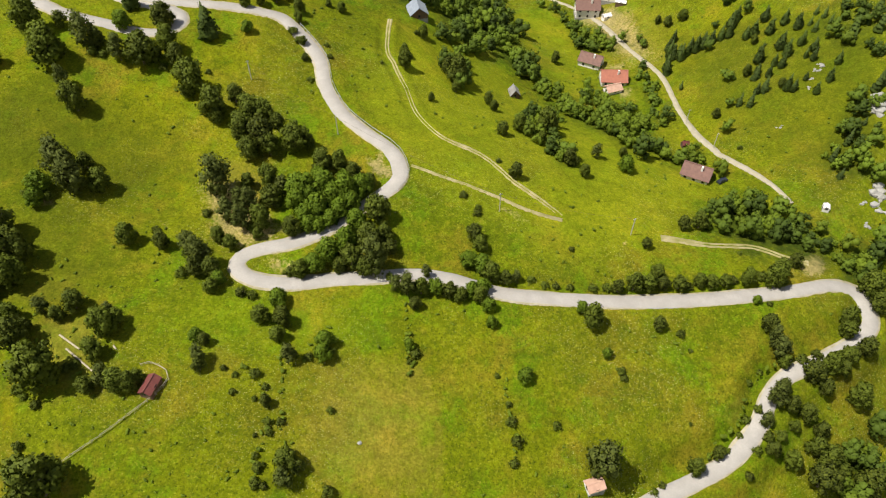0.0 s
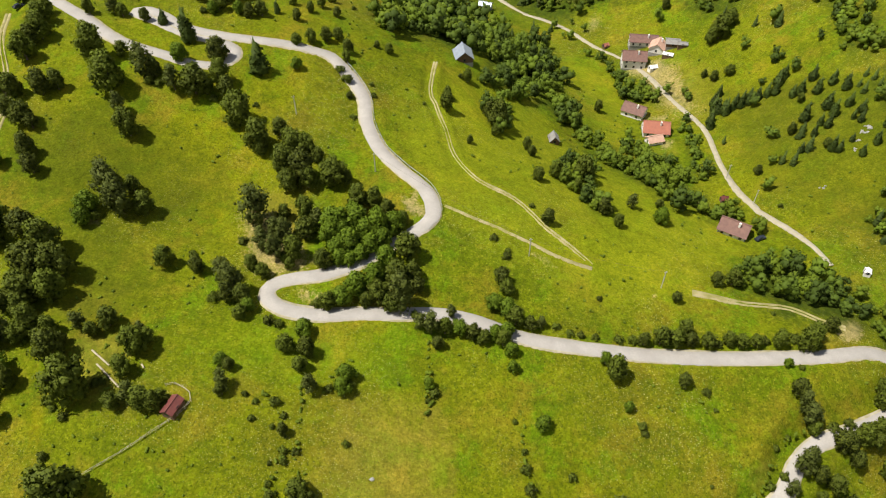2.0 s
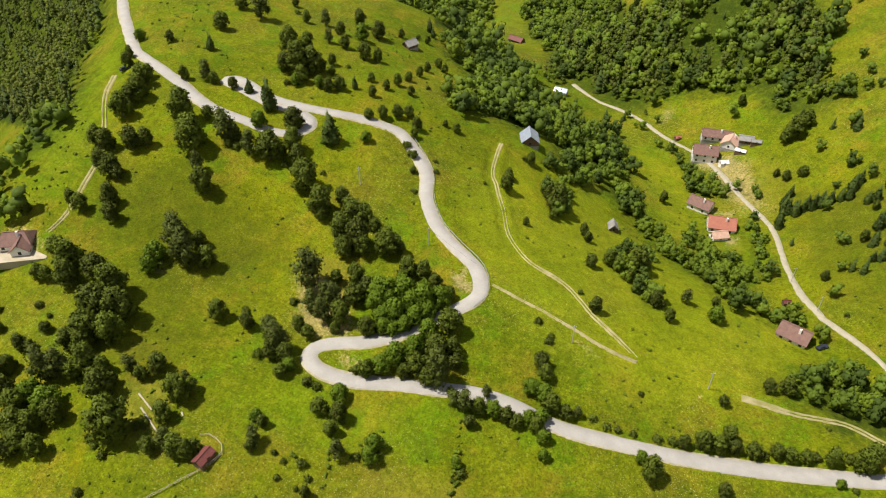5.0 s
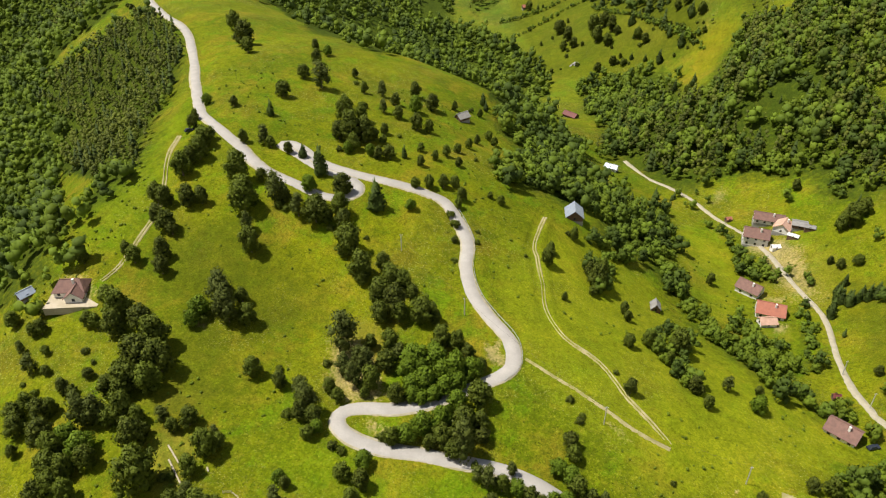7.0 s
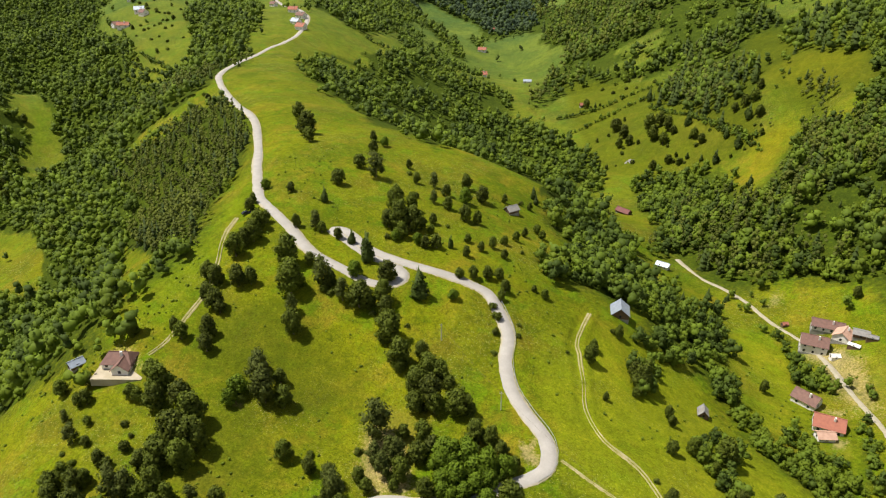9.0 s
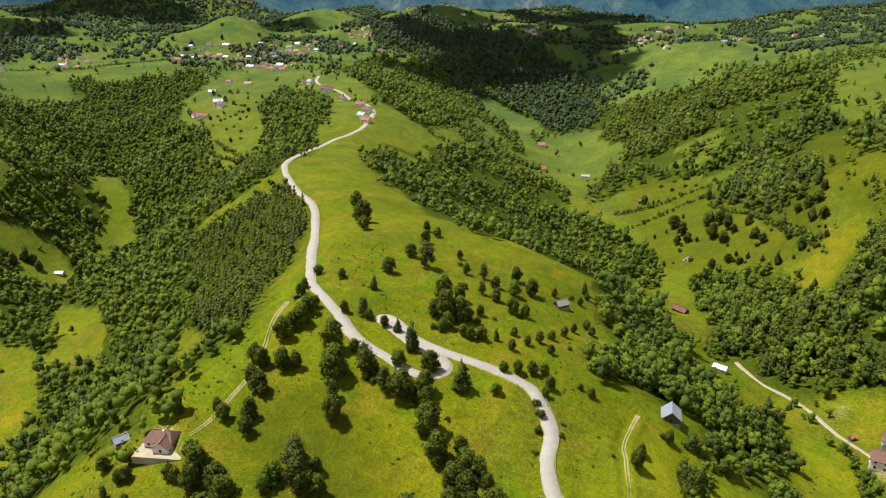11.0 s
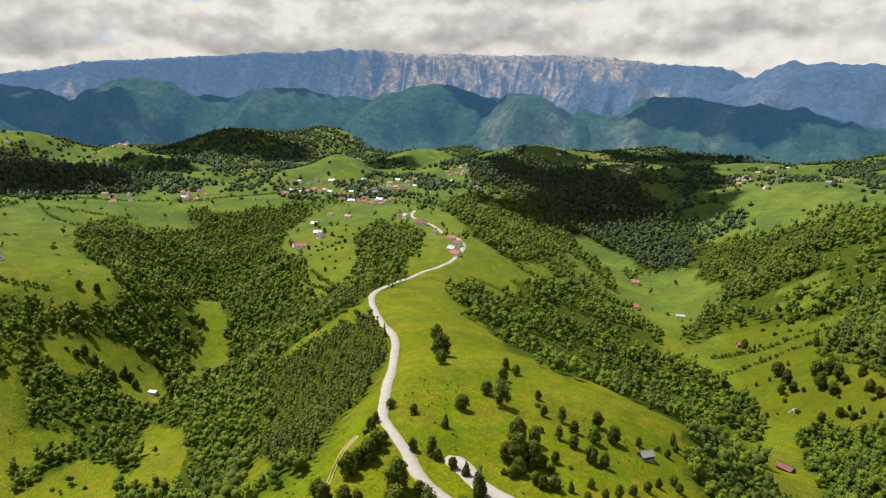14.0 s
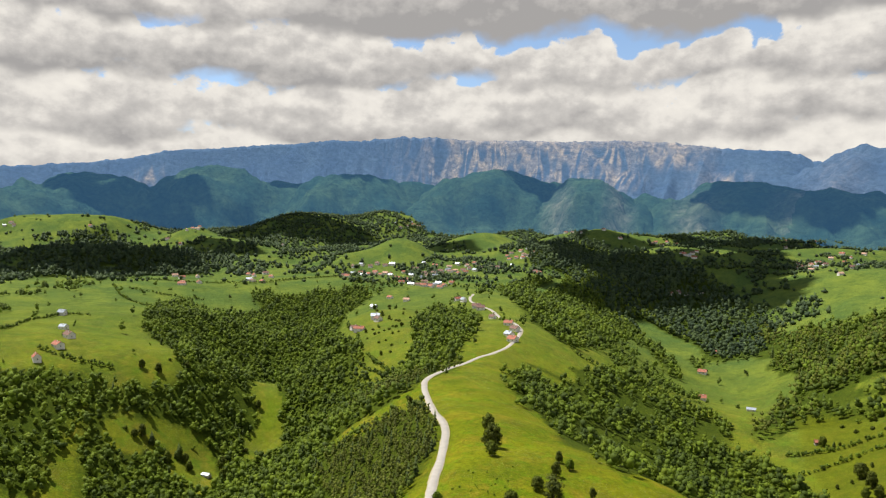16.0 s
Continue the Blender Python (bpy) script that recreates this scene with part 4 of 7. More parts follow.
M_TILE_RED = simple("orange_red_roof_tiles", (0.36, 0.135, 0.085), (0.28, 0.105, 0.07), 0.8, 0.75, 0.3)
M_TILE_BROWN = simple("brown_roof_tiles", (0.20, 0.11, 0.085), (0.14, 0.08, 0.065), 0.8, 0.75, 0.3)
M_TILE_PINK = simple("faded_pink_tiles", (0.52, 0.33, 0.24), (0.42, 0.25, 0.18), 0.8, 0.8, 0.3)
M_RUST = simple("rust_red_sheet_roof", (0.155, 0.045, 0.036), (0.11, 0.035, 0.03), 0.7, 0.6, 0.2)
M_TIN = simple("weathered_tin_roof", (0.34, 0.38, 0.44), (0.26, 0.29, 0.33), 0.6, 0.45, 0.15, 0.3)
M_SHINGLE = simple("grey_wooden_shingles", (0.26, 0.245, 0.225), (0.19, 0.18, 0.165), 1.0, 0.9, 0.4)
M_PLASTER = simple("white_plaster", (0.82, 0.79, 0.74), (0.74, 0.70, 0.64), 0.5, 0.9, 0.1)
M_PLANK = simple("brown_timber_boards", (0.16, 0.095, 0.055), (0.11, 0.07, 0.045), 1.2, 0.9, 0.3)
M_STONE = simple("pale_limestone", (0.36, 0.345, 0.31), (0.25, 0.24, 0.21), 0.8, 0.9, 0.6)
M_FRAME = simple("dark_window_frame", (0.10, 0.07, 0.05), (0.07, 0.05, 0.04), 2.0, 0.6, 0.0)
M_PANE = simple("window_pane", (0.03, 0.035, 0.04), (0.02, 0.025, 0.03), 0.3, 0.08, 0.0)
M_PAVE = simple("pale_yard_paving", (0.42, 0.36, 0.26), (0.33, 0.28, 0.18), 0.4, 0.9, 0.2)
M_CAR = simple("dark_car_paint", (0.02, 0.025, 0.035), (0.025, 0.03, 0.04), 1.0, 0.25, 0.0)
M_RUBBER = simple("tyre_rubber", (0.02, 0.02, 0.02), (0.03, 0.03, 0.03), 3.0, 0.9, 0.0)
M_STEEL = simple("galvanised_steel", (0.45, 0.46, 0.47), (0.36, 0.37, 0.38), 1.5, 0.45, 0.05, 0.5)
M_WOOD_GREY = simple("bleached_wood", (0.44, 0.38, 0.27), (0.31, 0.265, 0.19), 1.5, 0.9, 0.3)
M_CONCRETE = simple("pale_concrete_pole", (0.46, 0.44, 0.40), (0.36, 0.345, 0.31), 1.5, 0.85, 0.1)


def window(parent, x, y, z, w, h, axis, side):
    """A framed pane set on a wall that faces along an axis."""
    o = 0.05 * side
    if axis == "x":
        fr, pn = box(x, x + o, y - w / 2, y + w / 2, z, z + h), box(x + o * 0.5, x + o * 1.2, y - w / 2 + 0.12, y + w / 2 - 0.12, z + 0.12, z + h - 0.12)
    else:
        fr, pn = box(x - w / 2, x + w / 2, y, y + o, z, z + h), box(x - w / 2 + 0.12, x + w / 2 - 0.12, y + o * 0.5, y + o * 1.2, z + 0.12, z + h - 0.12)
    frame_ob = part("window", *fr, M_FRAME, parent)
    part("pane", *pn, M_PANE, frame_ob)


def house(name, label, at, turn, wide, long, wall_h, roof_h, roof_mat, wall_mat, windows=2, chimney=True, over=0.5, group="", category="house", base=True, hip=0.0):
    """A gabled or hipped house: its ridge runs along local y; turn is degrees left of ahead."""
    x, y = at
    hx, hy = wide / 2, long / 2
    z = float(graded(np.array([x]), np.array([y]))[0])
    ob = new(name)
    ob.matrix_world = pose(x, y, z + 0.15, 0, 0, turn)
    tagged(ob, label, category, group)
    inset = hip * long
    v = [(-hx, -hy, -2.2), (hx, -hy, -2.2), (hx, hy, -2.2), (-hx, hy, -2.2), (-hx, -hy, wall_h), (hx, -hy, wall_h), (hx, hy, wall_h), (-hx, hy, wall_h)]
    f = [(0, 1, 2, 3), (0, 1, 5, 4), (2, 3, 7, 6), (1, 2, 6, 5), (3, 0, 4, 7)]
    if hip:
        f.append((4, 5, 6, 7))
    else:
        v += [(0, -hy, wall_h + roof_h - 0.1), (0, hy, wall_h + roof_h - 0.1)]
        f += [(4, 5, 8), (6, 7, 9), (5, 6, 9, 8), (7, 4, 8, 9)]
    part("wall", v, f, wall_mat, ob)
    drop = over * roof_h / hx
    zt, zb, ex, ey = wall_h + roof_h + 0.05, wall_h - drop + 0.05, hx + over, hy + over
    r1 = part("roof", *slab((-ex, -ey, zb), (0.03, -ey + inset, zt), (0.03, ey - inset, zt), (-ex, ey, zb), 0.16), roof_mat, ob)
    part("roof", *slab((ex, -ey, zb), (ex, ey, zb), (-0.03, ey - inset, zt), (-0.03, -ey + inset, zt), 0.16), roof_mat, ob)
    if hip:
        for s in (-1, 1):
            part("hip_end", [(-ex, s * ey, zb), (ex, s * ey, zb), (0, s * (ey - inset), zt + 0.02), (-ex, s * ey, zb - 0.16), (ex, s * ey, zb - 0.16), (0, s * (ey - inset), zt - 0.14)],
                 [(0, 1, 2), (3, 4, 5), (0, 1, 4, 3), (1, 2, 5, 4), (2, 0, 3, 5)], roof_mat, ob)
    part("ridge_cap", *box(-0.16, 0.16, -ey + inset, ey - inset, zt - 0.06, zt + 0.10), roof_mat, ob)
    if chimney:
        part("chimney", *box(hx * 0.25, hx * 0.25 + 0.7, long * 0.12, long * 0.12 + 0.7, wall_h, zt + 0.7), M_PLASTER, r1, "plastered chimney")
    if base:
        part("plinth", *box(-hx - 0.08, hx + 0.08, -hy - 0.08, hy + 0.08, -2.3, 0.35), M_STONE, ob, "stone plinth")
    storeys = max(1, int(wall_h / 2.6))
    for s in range(storeys):
        for side in (-1, 1):
            for k in range(windows):
                window(ob, side * hx, (k + 0.5) / windows * long - hy, 0.9 + 2.7 * s, 1.0, 1.2, "x", side)
            for k in range(max(1, windows - 1)):
                window(ob, (k + 0.5) / max(1, windows - 1) * wide - hx, side * hy, 0.9 + 2.7 * s, 1.0, 1.2, "y", side)
    part("door", *box(-hx - 0.07, -hx, -0.5, 0.5, 0.1, 2.1), M_FRAME, ob, "dark wooden door")
    return ob


house("stone_barn", "old barn with tin roof and timber walls", HOUSE_AT["barn"], 12, 7.0, 8.0, 2.4, 2.9, M_TIN, M_PLANK, 1, False)
house("hay_hut", "small grey shingled hay hut on the meadow", HOUSE_AT["hut"], 8, 3.6, 4.4, 1.8, 2.0, M_SHINGLE, M_PLANK, 1, False, 0.3, base=False, category="hut")
house("village_house", "valley house with bright orange-red tiled roof", HOUSE_AT["red"], -93, 9.0, 11.0, 3.0, 3.0, M_TILE_RED, M_PLASTER, 3)
house("summer_kitchen", "small annex with faded pink tiled roof", HOUSE_AT["annex"], -70, 4.6, 6.5, 2.2, 1.5, M_TILE_PINK, M_PLASTER, 1, False, category="outbuilding")
house("village_house", "white valley house with dark brown roof", HOUSE_AT["brown2"], -118, 7.5, 10.0, 3.2, 2.6, M_TILE_BROWN, M_PLASTER, 2)
white = house("village_house", "white two-storey valley house under a brown roof", HOUSE_AT["white"], -92, 8.5, 11.5, 5.2, 3.0, M_TILE_BROWN, M_PLASTER, 3)
house("long_house", "long white house with weathered brown roof", HOUSE_AT["long"], -92, 6.5, 14.0, 3.0, 2.4, M_TILE_BROWN, M_PLASTER, 4)
house("village_house", "white house with faded orange roof", HOUSE_AT["orange"], -20, 7.5, 8.0, 2.8, 2.6, M_TILE_PINK, M_PLASTER, 2)
house("grey_shed", "grey shed with flat tin roof by the houses", HOUSE_AT["greyshed"], -95, 5.5, 6.5, 2.4, 1.0, M_SHINGLE, M_PLANK, 1, False, category="shed")
house("valley_barn", "low white barn with tin roof beside the valley road", HOUSE_AT["vbarn"], -105, 4.4, 7.2, 2.4, 1.4, M_TIN, M_PLASTER, 2, False, category="barn")
house("tiled_barn", "long barn with red-brown roof on the valley floor", HOUSE_AT["tbarn"], -118, 5.5, 11.0, 2.4, 2.0, M_RUST, M_PLANK, 2, False, category="barn")
house("knoll_shed", "timber shed with grey roof among trees", HOUSE_AT["kshed"], -35, 4.6, 6.0, 2.2, 1.8, M_SHINGLE, M_PLANK, 1, False, category="shed")
house("meadow_house", "house with brown tiled roof at the meadow foot", HOUSE_AT["meadow"], -118, 7.5, 9.5, 2.6, 2.6, M_TILE_BROWN, M_PLASTER, 3)
house("tiny_shed", "tiny shed with red-brown roof beside the road", HOUSE_AT["tiny"], -80, 2.0, 2.6, 1.5, 0.8, M_RUST, M_PLANK, 1, False, 0.2, base=False, category="shed")
house("rusty_shed", "small shed with rust-red sheet roof near the fence", HOUSE_AT["rusty"], -14, 3.0, 4.8, 1.8, 0.9, M_RUST, M_PLANK, 1, False, 0.25, base=False, category="shed")
house("pink_roofed_hut", "small hut with faded pink roof under a tree", HOUSE_AT["pink"], -72, 3.2, 4.2, 1.8, 0.9, M_TILE_PINK, M_PLASTER, 1, False, 0.25, category="hut")
house("white_shed", "small white box shed on the far slope", HOUSE_AT["whitebox"], -20, 2.0, 2.4, 1.6, 0.4, M_PLASTER, M_PLASTER, 1, False, 0.1, base=False, category="shed")
house("ridge_house", "ridge farmhouse with brown hipped tiled roof", HOUSE_AT["ridge"], -68, 7.0, 10.0, 2.6, 2.6, M_TILE_BROWN, M_PLASTER, 3, hip=0.22)
house("house_wing", "tiled front wing of the ridge farmhouse", (HOUSE_AT["ridge"][0] + 3.6, HOUSE_AT["ridge"][1] - 2.4), 22, 5.6, 6.0, 2.5, 2.3, M_TILE_BROWN, M_PLASTER, 2, False, category="house")
house("blue_shed", "shed with blue-grey tin roof below the farmhouse", HOUSE_AT["blue"], -18, 3.6, 4.8, 1.9, 1.4, M_TIN, M_PLANK, 1, False, category="shed")
house("valley_barn", "pale barn with tin roof in the far valley", HOUSE_AT["vbarn2"], -75, 6.0, 10.0, 2.8, 1.8, M_TIN, M_PLASTER, 2, False, category="barn")
house("hill_shed", "small brown-roofed hut on the terraced slope", HOUSE_AT["kshed2"], -60, 5.0, 7.0, 2.4, 2.0, M_TILE_RED, M_PLANK, 1, False, category="hut")
house("valley_shed", "white shed in the western valley clearing", HOUSE_AT["shedv"], -70, 5.0, 7.5, 2.2, 1.2, M_TIN, M_PLASTER, 1, False, category="shed")
house("garden_shed", "small pale garden shed among the valley houses", HOUSE_AT["garden"], -70, 2.8, 4.0, 1.8, 0.8, M_PLASTER, M_PLASTER, 1, False, 0.2, base=False, category="shed")
house("store_shed", "white-roofed store shed beside the valley yards", HOUSE_AT["tarp"], -110, 2.6, 5.0, 1.7, 0.6, M_PLASTER, M_PLANK, 1, False, 0.2, base=False, category="shed")
house("gate_hut", "tiny hut with orange-red roof by the valley road", HOUSE_AT["gatehut"], -60, 2.4, 3.0, 1.7, 0.8, M_TILE_RED, M_PLANK, 1, False, 0.2, base=False, category="hut")
house("lean_to", "brown-roofed lean-to beside the white valley house", HOUSE_AT["lean"], -118, 2.6, 4.0, 1.8, 0.7, M_TILE_BROWN, M_PLANK, 1, False, 0.2, base=False, category="shed")
house("wood_store", "low timber wood store with grey shingles", HOUSE_AT["stall"], -95, 3.0, 4.6, 1.8, 0.8, M_SHINGLE, M_PLANK, 1, False, 0.2, base=False, category="shed")

# the paved yard of the ridge house
yx, yy = HOUSE_AT["ridge"]
yz = float(graded(np.array([yx]), np.array([yy]))[0])
yard = part("yard", *box(-8.5, 9.0, -8.0, 6.0, -2.5, 0.25), M_PAVE, None)
yard.matrix_world = pose(yx + 2.0, yy - 0.5, yz, 0, 0, 22)
tagged(yard, "pale paved yard round the ridge farmhouse", "yard", kind="structure")

FAR_HOUSES = []
FAR_HOUSES += [(-495, 750), (-473, 733), (-456, 697), (-440, 682), (-631, 866), (-575, 822), (-647, 876), (-726, 925), (-702, 911), (-713, 682), (-693, 674), (-702, 713), (-689, 706), (-931, 925), (-946, 983), (-886, 967), (-1200, 1146), (-1201, 1163), (-1194, 1176), (-1181, 1184), (-1185, 1203), (-1050, 1133), (-1023, 1093), (-1110, 1260), (-1086, 1248), (-1114, 1326), (-1118, 1354), (-1104, 1366), (-1094, 1386), (-1100, 1417), (-1076, 1410), (-988, 1108), (-970, 1104), (-966, 1118), (-963, 1132), (-933, 1115), (-1075, 1477), (-1057, 1481), (-1061, 1598), (-1054, 1618), (-949, 1507), (-1186, 1084), (-1267, 879), (-1250, 876), (-1288, 775)]
FAR_HOUSES += [(-1280, 733), (-2006, 1183), (-1902, 2053), (-1889, 2071), (-1178, 2104), (-653, 1669), (-637, 1671), (-744, 1946), (-961, 2184), (-449, 1960), (-414, 1869), (-432, 1985), (-228, 2151), (-214, 2169), (-134, 2161), (-85, 2228), (-33, 2255), (-15, 2047), (-393, 2109), (-349, 2035), (-412, 2741), (-520, 1534), (-403, 1164), (-340, 996), (-439, 1327), (-488, 1515), (-772, 2595), (-671, 2591), (-1041, 2119), (-723, 1932), (-1284, 2185), (-2023, 1092), (-1941, 1092), (-1247, 1154), (-1250, 1181), (-1225, 1208), (-1154, 1190), (-1206, 1091), (-1003, 1101), (-1075, 1204), (-1006, 1147), (-955, 1112), (-962, 1143), (-942, 1139), (-954, 1177)]
FAR_HOUSES += [(-1077, 1347), (-1072, 1367), (-1101, 1343), (-1090, 1298), (-1070, 1252), (-1094, 1458), (-1092, 1581), (-1079, 1595), (-1072, 1620), (-1062, 1646), (-1135, 1800), (-1232, 2000), (-1897, 1975), (-1899, 2018), (-1899, 2056), (-2020, 1175), (-2038, 1208), (-2014, 1152), (-1505, 2533), (-1254, 2180), (-1121, 2159), (-1481, 2430), (-466, 1939), (-458, 1974), (-449, 2006), (-440, 2037), (-419, 2025), (-323, 1730), (-344, 1947), (-333, 2022), (-202, 1752), (-240, 2154), (-961, 2210), (-935, 2196), (-768, 1957), (-749, 2013), (-1232, 888), (-1277, 942), (-1293, 742), (-1046, 1529), (-965, 1516), (-669, 1653), (-970, 393), (-839, 345), (-773, 326)]
FAR_HOUSES += [(-742, 303), (-714, 273), (-2422, 799)]
FAR_HOUSES += [(-1304, 1206), (-1305, 1235), (-1278, 1240), (-1278, 1265), (-1249, 1265), (-1237, 1278), (-1163, 1197), (-1081, 1137), (-1164, 1247), (-1097, 1200), (-1069, 1198), (-1079, 1233), (-1096, 1278), (-1113, 1322), (-1139, 1384), (-1146, 1426), (-1123, 1435), (-1127, 1473), (-1161, 1355), (-1188, 1342), (-1170, 1292), (-1122, 2158), (-1929, 1982), (-1912, 2016), (-1918, 2060), (-944, 2257), (-904, 2235), (-759, 1948), (-746, 1975), (-474, 1983), (-452, 1959), (-446, 1998), (-437, 2029), (-426, 2110), (-417, 2194), (-394, 2178), (-377, 2267), (-614, 2386), (-580, 2577), (-2447, 800), (-2437, 778), (-2268, 966), (-1835, 1379), (-1104, 1652), (-1107, 1689)]
FAR_HOUSES += [(-1121, 1630), (-1116, 1604), (-611, 1690), (-658, 1671), (-1428, 798), (-1358, 776), (-1370, 819), (-1351, 934), (-1318, 926), (-1363, 987)]



def far_houses():
    """Village houses seen from afar: three shapes with walls, roof and windows, placed along the lanes."""
    rng = random.Random(8)
    looks = [(M_TILE_RED, M_PLASTER, "white far village house with red tiled roof"), (M_TILE_BROWN, M_PLASTER, "white far village house with brown roof"),
             (M_TIN, M_PLASTER, "white far farm building with tin roof"), (M_TILE_PINK, M_PLASTER, "white far village house with faded pink roof")]
    first = {}
    for x, y in FAR_HOUSES:
        k = rng.choice((0, 0, 0, 1, 1, 2, 3))
        turn = rng.uniform(-110, -10)
        if k not in first:
            roof, wall, label = looks[k]
            first[k] = house("village_house", label, (x, y), turn, 8.0, 11.0, 3.6, 3.0, roof, wall, 2, group="far village houses", base=False)
        else:
            z = float(graded(np.array([x]), np.array([y]))[0])
            copy_thing(first[k], pose(x, y, z + 0.2, 0, 0, turn) @ Matrix.Diagonal((rng.uniform(0.8, 1.2), rng.uniform(0.8, 1.3), rng.uniform(0.85, 1.2), 1)))


far_houses()

# ---- trees ----
TREES = {}
TREES["bright"] = []
TREES["bright"] += [(-42.2, 147.3, 7.3), (-38.7, 148.9, 6.7), (-32, 148.8, 8), (-26.4, 147.4, 6.6), (-31.9, 141.1, 5.9), (-38.2, 139.5, 5.2), (-35, 138.8, 4.5), (-105.2, 210.7, 6.8), (-66.7, 217.1, 5), (-114.1, 147.3, 7.3), (-113.7, 142.2, 5.8), (-41.5, 150.5, 10), (-35.2, 152.4, 10), (-28.5, 150.6, 9.3), (-36.1, 144.7, 9.2), (-29.7, 144.5, 7.2), (-23.8, 152.5, 7.3), (-39.3, 142.9, 6.6), (-24.5, 139.1, 7.7), (-27.2, 133.3, 7.6), (-31.5, 129.5, 7.5), (-35.1, 126.3, 6.9), (-59.8, 120.1, 5), (-43.3, 114.2, 6.1), (-61.4, 101.6, 4.2), (-29.8, 102.5, 5.8), (-30.1, 98.7, 5.2), (-8.6, 103.5, 3.5), (-2.1, 120.1, 5.2), (7.8, 119.8, 4.9)]
TREES["bright"] += [(10.9, 121.5, 4.9), (12.3, 115.6, 4.3), (12.9, 111.2, 3.6), (7.2, 129.9, 5.7), (11.1, 128.5, 6.9), (38, 117.2, 4.1), (90, 124.9, 3.2), (43.8, 105.5, 3.1), (21.1, 97.1, 5), (-123.3, 95, 7.2), (-116.7, 93.2, 8.5), (-180.4, 258.5, 5), (-159.1, 340.2, 5.8), (-95.5, 302.7, 7.8), (-93.8, 243.2, 5.2), (-102.7, 240.7, 5.2), (63.4, 185.1, 6.9)]
TREES["birch"] = []
TREES["birch"] += [(-46.9, 152.1, 4.8), (-113.7, 200.8, 9.1), (-103.2, 197.1, 7.3), (-117.1, 184.5, 5.2), (-112.6, 157.2, 6.7), (-107.6, 150.5, 10.1), (-104.3, 148, 9), (-65.7, 152, 10.3), (-61.5, 142.6, 6), (-57, 139.7, 6), (-55.8, 146.9, 6.1), (-59.3, 147.6, 5.1), (-18.8, 126.3, 8.6), (-69.6, 129.6, 5.9), (-65.5, 126.1, 7), (-38, 97.3, 4.6), (-100.8, 107.9, 4.2), (-84.3, 108, 3.2), (-79, 87.8, 5.3), (-59, 95.3, 4.1), (-35.7, 67.6, 4.9), (-9.6, 118.8, 5.4), (-12.7, 120.1, 4.3), (-4.5, 125.1, 3.1), (20.5, 126, 3.1), (92.4, 113.7, 4.5), (93.8, 110.8, 6.2), (38.9, 76.1, 9.6), (89.3, 97, 6.1), (91.7, 100, 5.1)]
TREES["birch"] += [(85.7, 91.4, 4), (-122.6, 101.2, 7.9), (-119, 102.5, 7.2), (-165.7, 121.5, 3.4), (-154.7, 114.5, 5.3), (-167.1, 134.6, 3.9), (-139.3, 292.4, 9.5), (-114.6, 307.6, 5.7), (-105.2, 286, 4.8), (-137.1, 233.5, 5.8), (53.7, 190.1, 4.1)]
TREES["broadleaf"] = []
TREES["broadleaf"] += [(-57.8, 155, 4.9), (-132.5, 205.7, 10.8), (-123.1, 192.7, 13.2), (-124.3, 208.6, 5.2), (-110.8, 201.7, 6.2), (-96.1, 197.2, 11.2), (-93, 198.1, 7.3), (-92.8, 213.4, 8.4), (-89, 202.8, 8.1), (-85.9, 198.4, 6.8), (-79.5, 188.5, 10.4), (-80.9, 186.6, 4.7), (-71.6, 180.6, 9.8), (-70.2, 178.2, 5.3), (-66, 186.5, 6.1), (-60.4, 179.8, 9.3), (-62.1, 172.7, 8.8), (-56.3, 180.2, 7.4), (-55.6, 170.1, 10.1), (-58.8, 166, 7.2), (-53, 167.5, 7.1), (-45.2, 169.2, 9.9), (-41.5, 170, 5), (-51.9, 177.5, 5.2), (-111.7, 176.6, 8.6), (-104.3, 156.9, 5.2), (-98.4, 150.2, 7.2), (-51.6, 140.1, 7.2), (-52.2, 136.7, 3.9), (-62.8, 134.9, 4.6)]
TREES["broadleaf"] += [(-59.3, 133, 4.6), (-51.5, 156, 6.9), (-49.6, 148.3, 7.4), (-42.7, 137.8, 5.8), (-36, 160.5, 7.6), (-31.1, 161.2, 6.2), (-26.7, 158.3, 5.5), (-21.5, 155.5, 4.7), (-18.6, 143, 8.4), (-20.9, 133.3, 7.9), (-16.4, 136.1, 6.3), (-38.7, 123.7, 5.3), (-25.2, 127.8, 7.4), (-14.7, 132.2, 5), (-21.3, 125.2, 5.6), (-28.3, 125.8, 4.4), (-86.5, 132, 6.4), (-77, 131.1, 5.6), (-66, 122.8, 5.7), (-62.3, 122.8, 6.3), (-61, 117, 4.4), (-46.7, 108.5, 5.4), (-40.9, 107.8, 5.9), (-41.7, 103.1, 4.7), (-103.4, 102.6, 4.5), (-107.7, 105.5, 5.3), (-96.2, 105.9, 4.5), (-93.4, 109.4, 6.4), (-83, 102, 8), (-81.3, 105.2, 4.7)]
